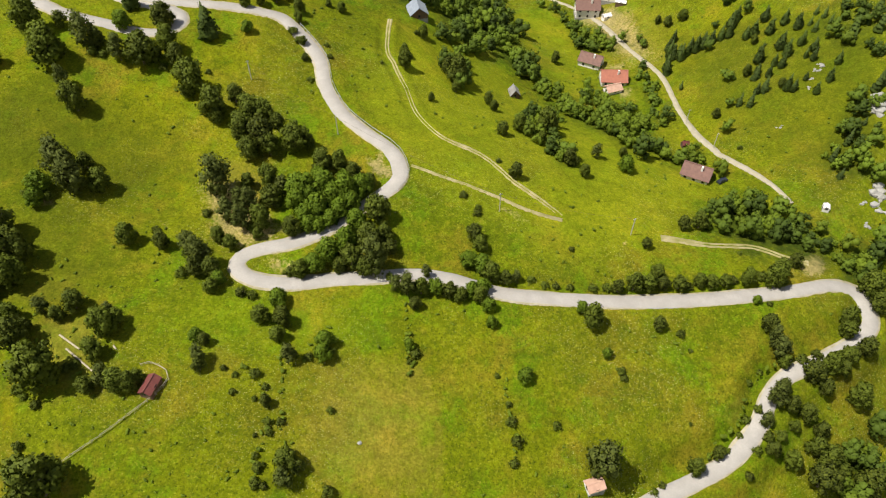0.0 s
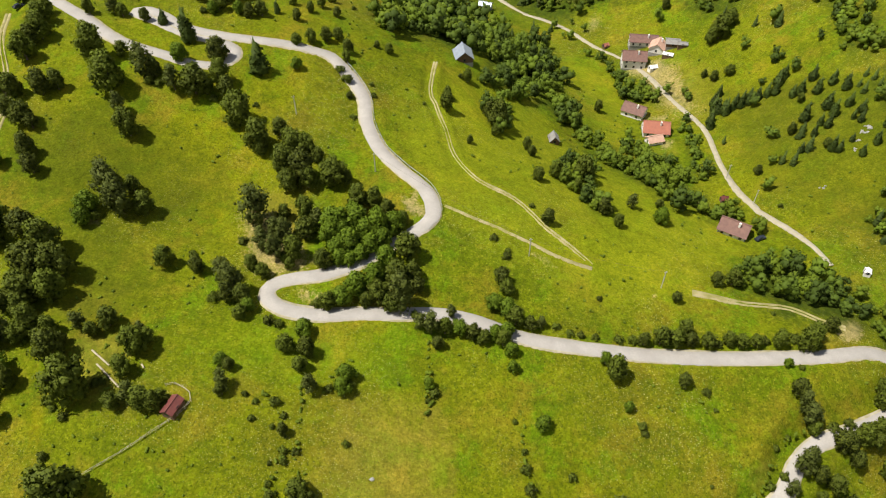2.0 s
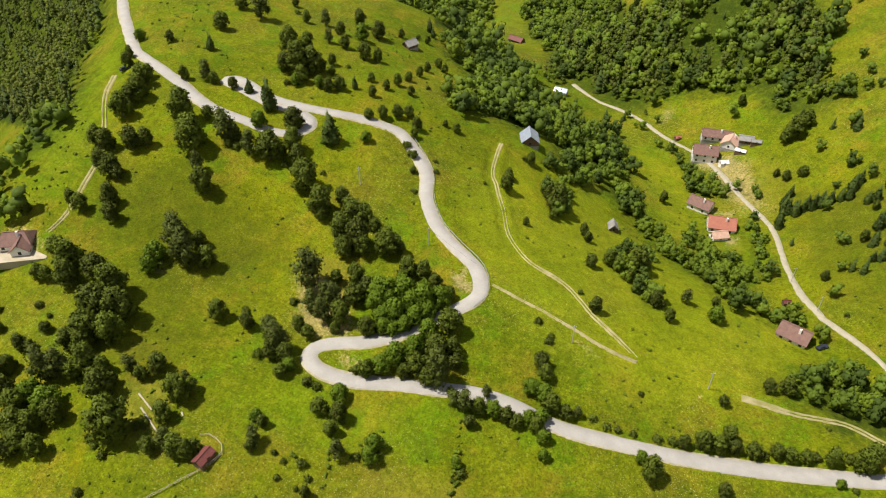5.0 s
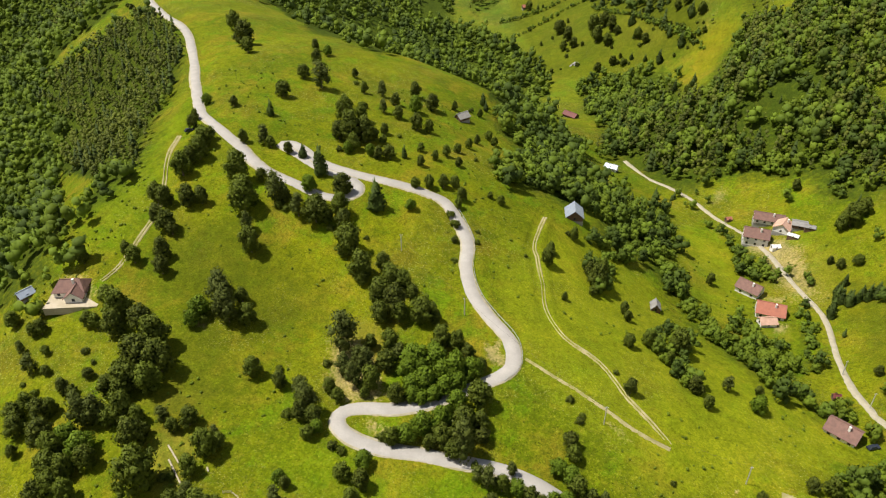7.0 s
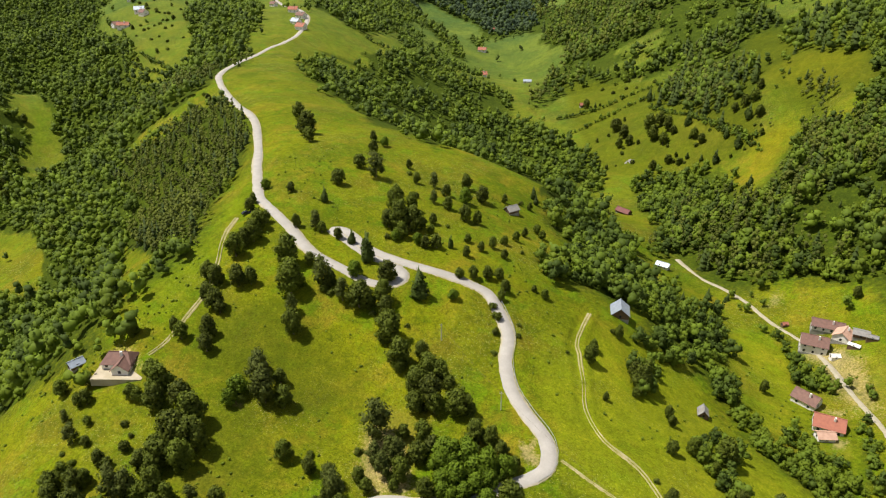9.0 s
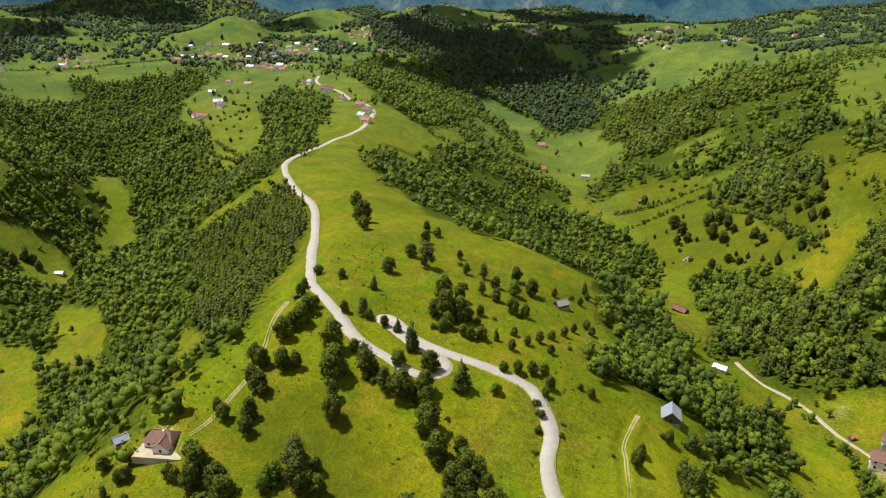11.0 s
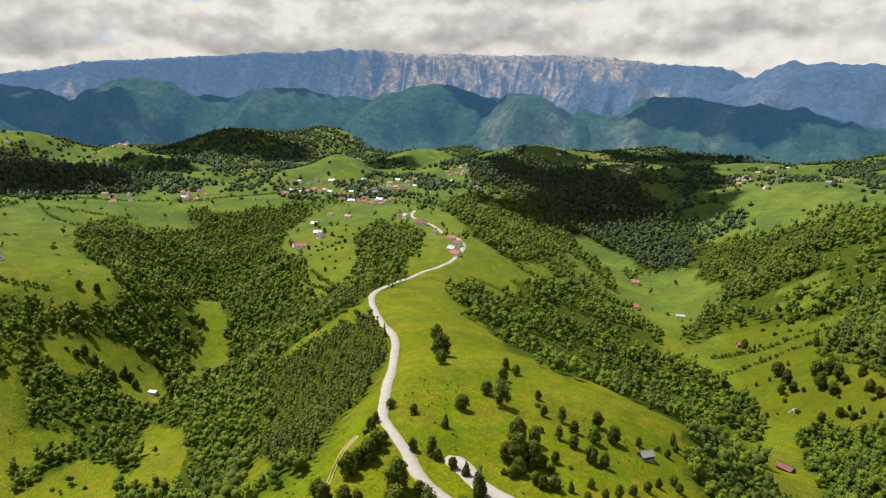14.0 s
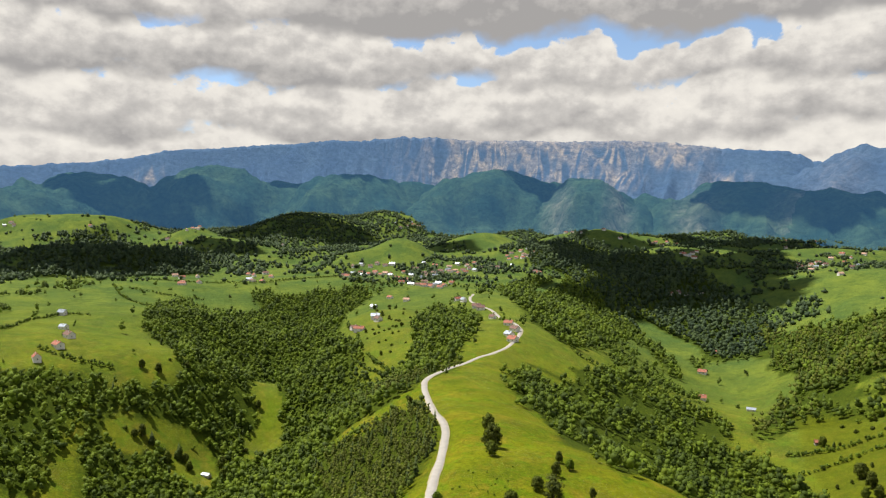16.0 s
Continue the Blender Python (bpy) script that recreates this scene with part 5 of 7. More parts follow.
TREES["broadleaf"] += [(-84.1, 95.5, 6.1), (-103.6, 98.6, 8.9), (-93.8, 88.4, 12.1), (-83.1, 86.5, 4.8), (-76.2, 87.1, 7), (-73.2, 87, 5.2), (-72, 88.8, 4.1), (-86.8, 63.6, 14.2), (-59, 100.2, 3.6), (-58.6, 92.7, 4), (-41.9, 85.1, 3.4), (-35.5, 71.7, 6.5), (-33.1, 70.7, 4.4), (-7.4, 115.3, 4.2), (-5.9, 119.4, 4.9), (1.7, 119.1, 4.9), (4.7, 118.2, 4.3), (10, 117.8, 4.9), (9, 138.4, 5.2), (10.5, 134.8, 5.1), (13.3, 125.7, 6.2), (17.3, 124.9, 4.7), (49.4, 125.6, 4.3), (54.3, 126.8, 5.6), (58.5, 127.2, 5.7), (61.8, 131.1, 5.4), (62.9, 128, 4.7), (67.9, 128.3, 5.1), (74.2, 129.8, 4.5), (77.8, 129.7, 4.5)]
TREES["broadleaf"] += [(82, 130.6, 4.2), (88.9, 131.6, 5.4), (97.4, 132, 8), (100.5, 136.3, 5.9), (107, 140.8, 4.6), (40.5, 114, 6.9), (59.5, 114.7, 4.2), (91.5, 116.8, 5.9), (117.9, 122.3, 6), (116.6, 118.6, 5.6), (127.5, 132.4, 8.6), (129, 126.8, 7.8), (94.8, 108, 4.5), (93.4, 95.6, 4.8), (98.1, 94.7, 5.6), (101.1, 104, 7), (106.8, 106.3, 6.5), (104.5, 100.9, 5), (110.7, 106.1, 5.1), (115.4, 100.5, 7.3), (113.1, 109.9, 5.9), (119, 112.5, 6.4), (93.9, 91.2, 3.5), (86, 84.5, 4.7), (71.8, 83.7, 3.9), (64.9, 79.6, 5.4), (102.1, 91.4, 5), (99.6, 87.2, 5.6), (102.9, 84.6, 7.8), (100.2, 79.7, 9.1)]
TREES["broadleaf"] += [(106.8, 83, 5.8), (92.3, 83.2, 5.5), (115.2, 80.8, 8.8), (81.5, 156.5, 6.1), (76, 155.1, 4.9), (61, 143, 3.5), (122.2, 243.6, 4.1), (128.8, 260.2, 3.7), (130.2, 229.2, 3.9), (107.1, 225, 3.9), (111, 299, 5.2), (101.7, 304.1, 3.5), (104.8, 299.5, 4.6), (-137.6, 137.3, 10.3), (-145.1, 142.1, 7.8), (-135.1, 132, 8.3), (-127.6, 135.3, 9.7), (-118.7, 130.2, 10.9), (-118.9, 122.4, 12.2), (-112.2, 123.5, 10.6), (-117.7, 115, 10.5), (-111, 116.1, 9.3), (-121.6, 111.6, 7.3), (-117.4, 111.1, 6.5), (-145.8, 103.3, 5.5), (-137.4, 100.6, 6.8), (-135.5, 102.5, 5.3), (-112.2, 105.8, 8.1), (-115.3, 103.1, 6.1), (-145.7, 98.9, 7)]
TREES["broadleaf"] += [(-141.8, 94.8, 6.9), (-129.5, 92.6, 9.1), (-123.9, 90.5, 8.2), (-112.3, 90.1, 6.9), (-121.5, 85.8, 8.8), (-117, 86.6, 7), (-117.5, 81.7, 7), (-111.9, 80.9, 6.2), (-120.1, 79.2, 6.3), (-137.8, 88.8, 3.8), (-178.7, 131.4, 6.3), (-162.9, 128.5, 5.5), (-165.2, 127.5, 4.7), (-154.6, 121.3, 3.3), (-132.4, 115.3, 3.8), (-148.5, 114.5, 3.6), (-136.6, 109.1, 5), (-133.5, 109.3, 3.4), (-146.4, 133, 5.3), (-143.3, 132.8, 5.2), (-166.3, 155.5, 4.9), (-147.2, 159.1, 6.4), (-152, 161.4, 4.7), (-151.9, 185.8, 7.6), (-156.5, 187, 6.4), (-143.6, 187.9, 8.4), (-139.6, 190.7, 6.7), (-150.1, 177.6, 7.1), (-144.3, 174.9, 7.4), (-138.5, 163.4, 7.1)]
TREES["broadleaf"] += [(-134.8, 157.5, 6.2), (-141.4, 173.8, 5.2), (-155.1, 202.3, 8.9), (-156, 209.1, 7.1), (-154.3, 213, 9.5), (-157.4, 221.9, 8.3), (-172.1, 235.1, 5.7), (-158, 227.1, 5.5), (-175.3, 241.7, 4.2), (-163.9, 255.2, 4.8), (-207.2, 335.9, 12.7), (-194.5, 318.6, 7.6), (-230.3, 362.5, 9.4), (-148.4, 272, 7.6), (-151.1, 297.4, 6.9), (-169, 345.4, 5.2), (-157.6, 324.1, 6.2), (-135, 321.1, 4.2), (-122.7, 304.3, 5.1), (-105.4, 301.9, 5.6), (-97.5, 285.4, 5.8), (-102.5, 321.9, 7), (-91, 314.6, 8), (-86.8, 280.7, 7.3), (-81.6, 282.8, 5.2), (-96.2, 264.9, 4.5), (-93.4, 256.5, 3.9), (-87, 244.7, 3.8), (-114.8, 265.3, 9.7), (-105.4, 250.3, 10.7)]
TREES["broadleaf"] += [(-100.2, 252.9, 9.2), (-110.2, 249.2, 7.3), (-109, 270.2, 7.2), (-97.9, 256.4, 5.9), (-101.5, 244, 6.7), (-89.6, 242.3, 5.2), (-85.9, 245.3, 5.6), (-144.7, 230.4, 4.9), (-133.4, 232.3, 4.8), (-124.4, 230.6, 4.3), (-69.7, 230.9, 4.5), (-64.8, 233.8, 4.9), (-60.1, 237.3, 5.4), (-56.4, 240.7, 4.6), (-51.5, 233.7, 4.9), (-50.9, 227.8, 3.9), (-70.2, 256.9, 3.9), (-67.5, 264, 4.4), (-73.1, 247.1, 4.2), (-65, 272.7, 4), (-63.1, 284.1, 4.2), (-62.7, 297.1, 3.8), (-60.3, 258.9, 3.9), (-77.7, 260.3, 3.9), (-42.7, 245.1, 2.8), (-37.9, 244, 3.7), (-83.3, 327.6, 4.1), (-60.5, 310.3, 4.5), (-56.6, 306.4, 4.4), (-13.7, 221.3, 6.4)]
TREES["broadleaf"] += [(-14.2, 230, 4.4), (-7.5, 247.2, 4.7), (-4, 203.8, 2.9), (5.6, 225.2, 9.2), (1.7, 230.6, 6.3), (4.7, 217.3, 3.9), (6, 239.2, 5.5), (16.8, 216.1, 4.3), (18.6, 210.7, 3.8), (20.4, 191, 5.1), (26.8, 197.5, 5.7), (29.4, 196.8, 4.5), (37.4, 202.7, 8.7), (34, 190.8, 4.4), (37.9, 187.1, 4), (42.4, 181.4, 5.1), (44.4, 180.9, 3.5), (46.9, 175.5, 4.2), (22.9, 165.5, 5), (51.6, 282.1, 4.9), (64.7, 195.6, 3.8), (-48.6, 217.5, 3.4), (-47, 210.4, 2.9), (91.6, 367.3, 5.3), (110.9, 328.7, 11), (115.9, 334.5, 8.7), (107.1, 327.1, 7.3), (-92.4, 715.5, 13.6), (-80.2, 692.4, 10.9), (-71.2, 671, 9.3)]
TREES["broadleaf"] += [(-80.7, 671.2, 8.2), (-56, 687.3, 14.2), (-47, 688.1, 11.8), (-37.8, 671, 11.5), (-49.7, 663.4, 12.6), (-38.8, 650.6, 10.2), (-31.9, 662, 8), (-12.6, 639.8, 8.8), (-5.4, 629.4, 7.6), (-29.1, 617.4, 7.5), (-20.1, 610.9, 6.3), (-40.8, 613.1, 7.5), (-139.6, 789.5, 9.7), (16.5, 650.3, 7.7), (23.7, 649.5, 8.8), (30.8, 649.3, 8.8), (36.1, 627.7, 8.5), (15.7, 718.4, 7.2), (33.5, 663.1, 7.8), (32.7, 502.2, 6.2), (41.4, 486.9, 6), (30.9, 475.7, 5.9), (20.6, 881.6, 7.3), (12.7, 971.6, 6.5), (-72.4, 337.4, 3.7), (-607.3, 325.7, 9.8), (-606.6, 317.8, 7.3), (-585.1, 318.9, 7.1), (-579.9, 335.5, 9.6), (-579.3, 353.2, 8.5)]
TREES["broadleaf"] += [(-569.8, 351.1, 8.5), (-678.8, 360.3, 8), (-668.8, 373.4, 9.3), (-669.1, 405.1, 6.8), (-565.5, 383, 11.1), (-546, 372.2, 9.5), (-624.1, 463.6, 8.1), (-166.7, 156.9, 3.8), (-390.9, 184, 4.3), (-402.8, 304.5, 7.5), (-434.2, 319.3, 5.9), (-340.9, 408, 5.6), (-353.5, 364.6, 4.5), (-922.3, 918.9, 7.6), (-556, 572.2, 3.3), (-597.7, 678.9, 5.3), (-540.6, 623.2, 4.2), (-663, 658.7, 4.8), (-613.9, 607.3, 4.4), (-702.8, 727.1, 5.9), (-560.9, 588.3, 4.2), (-934.4, 923.6, 5.6), (-684.6, 752.2, 4.1), (-620.1, 702.1, 5.5), (-931.7, 925.2, 6.6), (-683.9, 779.7, 5.2), (-496, 569.1, 4.5), (-624.7, 687.6, 5.5), (-506, 578.3, 3.2), (-578.8, 576.6, 4.2)]
TREES["broadleaf"] += [(-33.6, 641.9, 3.3), (19.9, 689.9, 3.5), (-35, 726.2, 3.1), (13.6, 636.2, 2.7), (-52.3, 757.5, 3.9), (38.5, 615.5, 2.6), (-12.6, 676.5, 3.4), (8.4, 667.8, 3.9), (-36.6, 672, 3.4), (-97.4, 705.2, 3.7), (-12.3, 664.6, 2.8), (20.3, 598.2, 3.1), (-88.3, 738.3, 3.8), (-2.2, 690.6, 3.5), (-17.9, 613, 3.7), (-36.5, 674.1, 4), (-24.6, 615.9, 3.7), (30.7, 608, 4.7), (-8.3, 667.4, 2.8), (-36.7, 774.9, 3.3), (-124.8, 790.7, 3.4), (-83.2, 628.3, 3.9), (-28.6, 724, 5.6), (-110.2, 843.8, 3.6), (-73.8, 652.3, 2.9), (40.2, 605.4, 4.7), (-23.8, 623.2, 3.7), (-13.3, 700.6, 3), (29.8, 598.7, 2.6), (-103.3, 838.8, 4.3)]
TREES["broadleaf"] += [(-106.9, 697.1, 3.7), (-62.7, 666.2, 4), (-87.9, 736.4, 3.2), (-54.5, 681.4, 4.1), (-43.2, 809.7, 4.7), (33.8, 605.2, 2.6), (-27.1, 753.5, 3.2), (-39.3, 791.2, 4.6)]
TREES["bush"] = []
TREES["bush"] += [(-54.4, 139.4, 4), (-57.9, 145.3, 3.4), (-112.1, 198.4, 4.2), (-109, 198.1, 3.7), (-90, 195.6, 3.2), (-76.2, 196.5, 2.4), (-52.6, 222.3, 4.2), (-50.4, 218.8, 3.3), (-117.4, 145, 3.7), (-111.4, 144.9, 3.7), (-68.2, 144.3, 3.4), (-41.7, 124.3, 3.8), (-80.7, 137, 3.1), (-70, 122.1, 3.9), (-53.5, 116.7, 3.7), (-50.5, 116, 3.4), (-90, 91.9, 3.1), (-88.2, 92.6, 3.1), (-99.9, 86.5, 3.1), (-94.7, 83, 3.1), (-98.2, 85.2, 2.5), (-95.7, 73.4, 3), (-53.2, 93.4, 2), (-50.3, 91.9, 2), (-50.2, 87.4, 2.3), (-45.7, 92.4, 3.4), (-42.9, 89.4, 2.3), (-44.9, 86.2, 1.7), (-41.2, 80.8, 2.8), (-38.3, 81.1, 2.5)]
TREES["bush"] += [(-40.5, 78.3, 2.2), (-43.6, 77.5, 1.4), (-43, 73, 2.2), (-42, 70.5, 3.3), (-42.1, 66.9, 3.3), (-40.3, 66.6, 2.2), (-33.7, 98.4, 2.9), (-28.4, 100.6, 2.9), (-7.1, 101.6, 3.5), (-8.5, 99.5, 2), (-27, 85.1, 2.3), (-26.1, 66.3, 3.8), (-14.5, 123.9, 3.1), (24.6, 126.5, 2.9), (10.1, 147.2, 3), (6.1, 153.6, 3), (28.5, 125.2, 2.9), (31.7, 125.1, 2.6), (35.8, 125.2, 2.6), (42.3, 125.4, 3.3), (46.4, 126.1, 3.6), (71, 128.8, 3.1), (85.4, 132.3, 3.2), (94.4, 134.1, 4), (65.5, 113.1, 3), (93.8, 124.2, 2.1), (47.2, 101.5, 3.1), (47.9, 99.8, 2.5), (67.6, 108.7, 1.6), (64.9, 90.1, 1.3)]
TREES["bush"] += [(13.9, 97.3, 1.8), (17, 85.8, 3.5), (18.1, 81.1, 3.7), (16.5, 90.2, 2), (28.5, 86, 2.7), (17.2, 76, 2.9), (100.7, 109.8, 3.9), (105.3, 111.3, 4), (83.7, 102.4, 2.4), (87.6, 105.7, 2.1), (85.8, 87.8, 3.7), (89.5, 88.5, 4.1), (82.2, 84.5, 3), (78.9, 78.3, 3), (84.9, 95.4, 3), (81.2, 92.7, 3), (78.7, 89, 2.3), (74.7, 85.1, 2.3), (55.9, 75.8, 2.5), (53.4, 73.9, 2.5), (91.3, 144.6, 1.9), (37.6, 138.2, 2), (116.2, 229.7, 2.5), (110.1, 203.6, 2.3), (-140.4, 123.3, 3.2), (-147.2, 107.6, 3.2), (-154.6, 110.2, 2.4), (-134.7, 120.2, 2.3), (-161.7, 139, 2.2), (-130.9, 313, 3.5)]
TREES["bush"] += [(-114.5, 285.6, 4.3), (-89.9, 266.7, 2.5), (-106.5, 240.5, 3.3), (-56.4, 271.8, 2.5), (-77.7, 336.7, 3), (-10.3, 247.8, 2.8), (-21.9, 219.2, 1.7), (-39, 212.6, 2.5), (-40.7, 218.8, 2.1), (17.7, 171.6, 2.2), (6.2, 153.7, 2.4), (10.4, 149.2, 2.4), (-44.6, 201.2, 2.8), (-8.7, 627.8, 5.4), (-61.1, 631.3, 5.5), (-131.6, 832.7, 5.8), (-116.5, 818.7, 5.7), (-105.1, 806.1, 4.1), (-129.3, 779.8, 6.8), (-71.8, 820, 5.6), (-91, 820.5, 4.2), (-103.2, 824.8, 5.7), (24.2, 575.6, 4), (-35.8, 950.3, 4.7), (-107.6, 1213, 6), (-77.9, 340.3, 2.5), (-615.6, 313.4, 4.9), (-682.9, 393.3, 4.1), (-580.5, 418.4, 6.4), (-595.6, 423.6, 5.2)]
TREES["bush"] += [(-442.2, 291.9, 3), (-433.2, 232.9, 3.8), (-408, 199.3, 5.3), (-473.8, 264, 5.1), (-452.7, 220.4, 3.9), (-459, 272.7, 4), (-352.4, 417.3, 3.9), (-204.9, 167.9, 2.7), (-729.1, 742.1, 6.1), (-504.2, 583.6, 3.2), (-639.5, 685.9, 4), (-514.8, 584.2, 3.3), (-598.8, 621, 4.4), (-693.4, 708.7, 5), (-499.1, 580.8, 3.9), (-657.3, 666.4, 4.8), (-677.6, 716.7, 5), (-600.5, 646.6, 4.5), (-664.3, 771, 6), (-596.6, 653.7, 3.8), (-592.7, 627.4, 3.7), (-938, 925.7, 5.6), (-551, 619.7, 3.5), (-698.6, 723.9, 5.9), (-633.4, 697.7, 4.8), (-717.9, 787.5, 4.5), (-689.4, 710.1, 4.2), (-631.1, 683.6, 5.5), (-569.5, 569.3, 4.8), (-671.1, 714.4, 4)]
TREES["bush"] += [(-554.8, 648, 3.6), (-892.3, 928.5, 7.5), (-565, 580.3, 3.5), (-930.8, 931.4, 6.6), (-550.7, 593.5, 4.8), (-632.7, 633.2, 3.7), (-628.3, 659, 3.9), (-629.6, 650.2, 4.6), (-568.2, 612.8, 4.3), (-477, 554.5, 3), (-519.1, 605.1, 3.3), (-623.8, 663.7, 5.4), (-663.4, 744.3, 4.2), (-654.4, 712.4, 5.7), (-550.6, 631.2, 3.6), (-731.7, 771, 4.3), (-661.4, 713.1, 4.1), (-569.5, 596, 3.4), (-683.4, 722.7, 5), (-633.4, 646.9, 5.4), (-564.7, 660.2, 5.1), (25.8, 650.6, 3.8), (-9.3, 698, 4.1), (-16.2, 673.2, 2.9), (34.2, 619.6, 3.1), (25.6, 707.8, 3.5), (-75.3, 664.9, 4), (7.1, 635.4, 3.2), (-74.4, 653, 5.2), (18, 737.9, 3.7)]
TREES["bush"] += [(23.8, 607.8, 3.1), (33.9, 600.1, 4.7), (-15.1, 610.8, 3.7), (-109.2, 847.6, 4.3), (-75.5, 632, 2.8), (21.2, 629.5, 2.7), (23.2, 625.8, 4.8), (-0.4, 641.3, 3.8)]
TREES["spruce"] = []
TREES["spruce"] += [(-78.3, 211.3, 7.3), (101.5, 276.5, 6.5), (98.6, 266.5, 5.3), (104.7, 274.3, 4.9), (107.9, 273.7, 4.9), (110.9, 273, 4.9), (114, 273.4, 5.4), (117.3, 273.9, 4.9), (120.3, 273.2, 4.9), (122.9, 272.3, 5.4), (124.7, 277.2, 6.6), (127.6, 280.2, 5.5), (127.4, 265.7, 4.8), (127.4, 248.2, 6.1), (125.5, 241.6, 4), (128.1, 237.4, 4), (131.3, 242.4, 4), (135.4, 250.5, 6.2), (136.1, 245.2, 5.6), (133.2, 240, 4.5), (131.2, 226.1, 4.9), (132.9, 224.6, 3.9), (122.6, 230.4, 3.9), (141.7, 247.8, 4.6), (142.8, 237.3, 4), (141.1, 240, 3), (144.4, 224.2, 4.4), (149.3, 231.6, 4), (137.9, 228.2, 3), (138.8, 219.7, 3.9)]
TREES["spruce"] += [(144.3, 242.3, 4.6), (129.9, 265.3, 5.9), (134.8, 262.1, 5.8), (135.3, 271.2, 5.4), (140.1, 263.9, 5.3), (143.1, 258.1, 5.8), (-144.5, 253.2, 3.6), (-81.3, 249.6, 2.8), (-117.7, 230.3, 3.8), (-105.9, 221.8, 6.3), (-76.1, 356.8, 3.8), (-73, 351.5, 3.1), (99.3, 270.3, 5.9), (102.8, 275.4, 6), (105.1, 272.3, 5.9), (109.3, 275.4, 5.4), (112.1, 275.5, 4.9), (114.8, 276.3, 4.9), (102.1, 282.5, 4.4), (105.5, 287.3, 4.5), (-20.3, 665.8, 6.8), (13.9, 623, 5.3), (24.3, 605.7, 7.3), (9.5, 599.1, 6.2), (-69.8, 773.8, 6.6), (28.7, 631, 6.4), (16.4, 669.3, 6.7), (28.4, 683.7, 8.1), (8.6, 700, 5.9), (36.4, 513.6, 5.3)]
TREES["spruce"] += [(24.5, 520.3, 4.5), (-7.9, 860.3, 7.2), (-599.2, 330.7, 7.3), (-585, 349.6, 8.6), (-2, 607.7, 3.6), (-129.5, 787.8, 3.4), (-13.8, 615.5, 3.7), (23, 619.1, 3.2), (-21.8, 665.7, 5.1), (26.3, 638.3, 3.7), (-15.6, 642.8, 3.3), (-63.4, 792.8, 4.7), (-99.2, 845.8, 4.3), (13.4, 684.4, 4), (-25.4, 722.9, 3.7), (-71.1, 781.5, 6), (28.6, 653.9, 5), (28.8, 658.9, 3.3), (11.4, 631.7, 2.7)]



def icosphere(div):
    bm = bmesh.new()
    bmesh.ops.create_icosphere(bm, subdivisions=div, radius=1.0)
    v = np.array([x.co[:] for x in bm.verts])
    f = np.array([[x.index for x in p.verts] for p in bm.faces])
    bm.free()
    return v, f


BALL1, BALL2 = icosphere(1), icosphere(2)


def leaf_clumps(rng, centres, radii, count, size, flat=0.5, reach=(0.74, 1.12)):
    """Bent four-cornered leaf sprays over the faces of foliage masses, with the way that each one faces."""
    k = rng.choice(len(centres), count, p=radii ** 2 / (radii ** 2).sum())
    d = rng.standard_normal((count, 3))
    d[:, 2] += 0.35
    d /= np.linalg.norm(d, axis=1)[:, None]
    c = centres[k] + d * (radii[k] * rng.uniform(*reach, count))[:, None]
    nrm = d + rng.standard_normal((count, 3)) * flat
    nrm /= np.linalg.norm(nrm, axis=1)[:, None]
    a = np.cross(nrm, rng.standard_normal((count, 3)))
    a /= np.linalg.norm(a, axis=1)[:, None]
    b = np.cross(nrm, a)
    s = size * rng.uniform(0.6, 1.4, (count, 1))
    p = np.stack([c - a * s, c - b * s * 0.8 + nrm * s * 0.3, c + a * s, c + b * s * 0.8 + nrm * s * 0.3], 1).reshape(-1, 3)
    f = np.arange(count * 4).reshape(-1, 4)
    return p, np.vstack([f[:, [0, 1, 2]], f[:, [0, 2, 3]]]), np.repeat(d + rng.standard_normal((count, 3)) * 0.22, 4, axis=0)


def shaped(parts, centre):
    """Joins foliage pieces (points, faces, facing); the crown as a whole rounds the facing."""
    v, f = stack([(p[0], p[1]) for p in parts])
    own = np.vstack([p[2] for p in parts])
    own = own / (np.linalg.norm(own, axis=1)[:, None] + 1e-9)
    whole = v - np.array(centre)
    whole = whole / (np.linalg.norm(whole, axis=1)[:, None] + 1e-9)
    nrm = own * 0.68 + whole * 0.42
    return v, f, nrm / (np.linalg.norm(nrm, axis=1)[:, None] + 1e-9)


def stack(parts):
    vs, fs, n = [], [], 0
    for v, f in parts:
        vs.append(v)
        fs.append(f + n)
        n += len(v)
    return np.vstack(vs), np.vstack(fs)


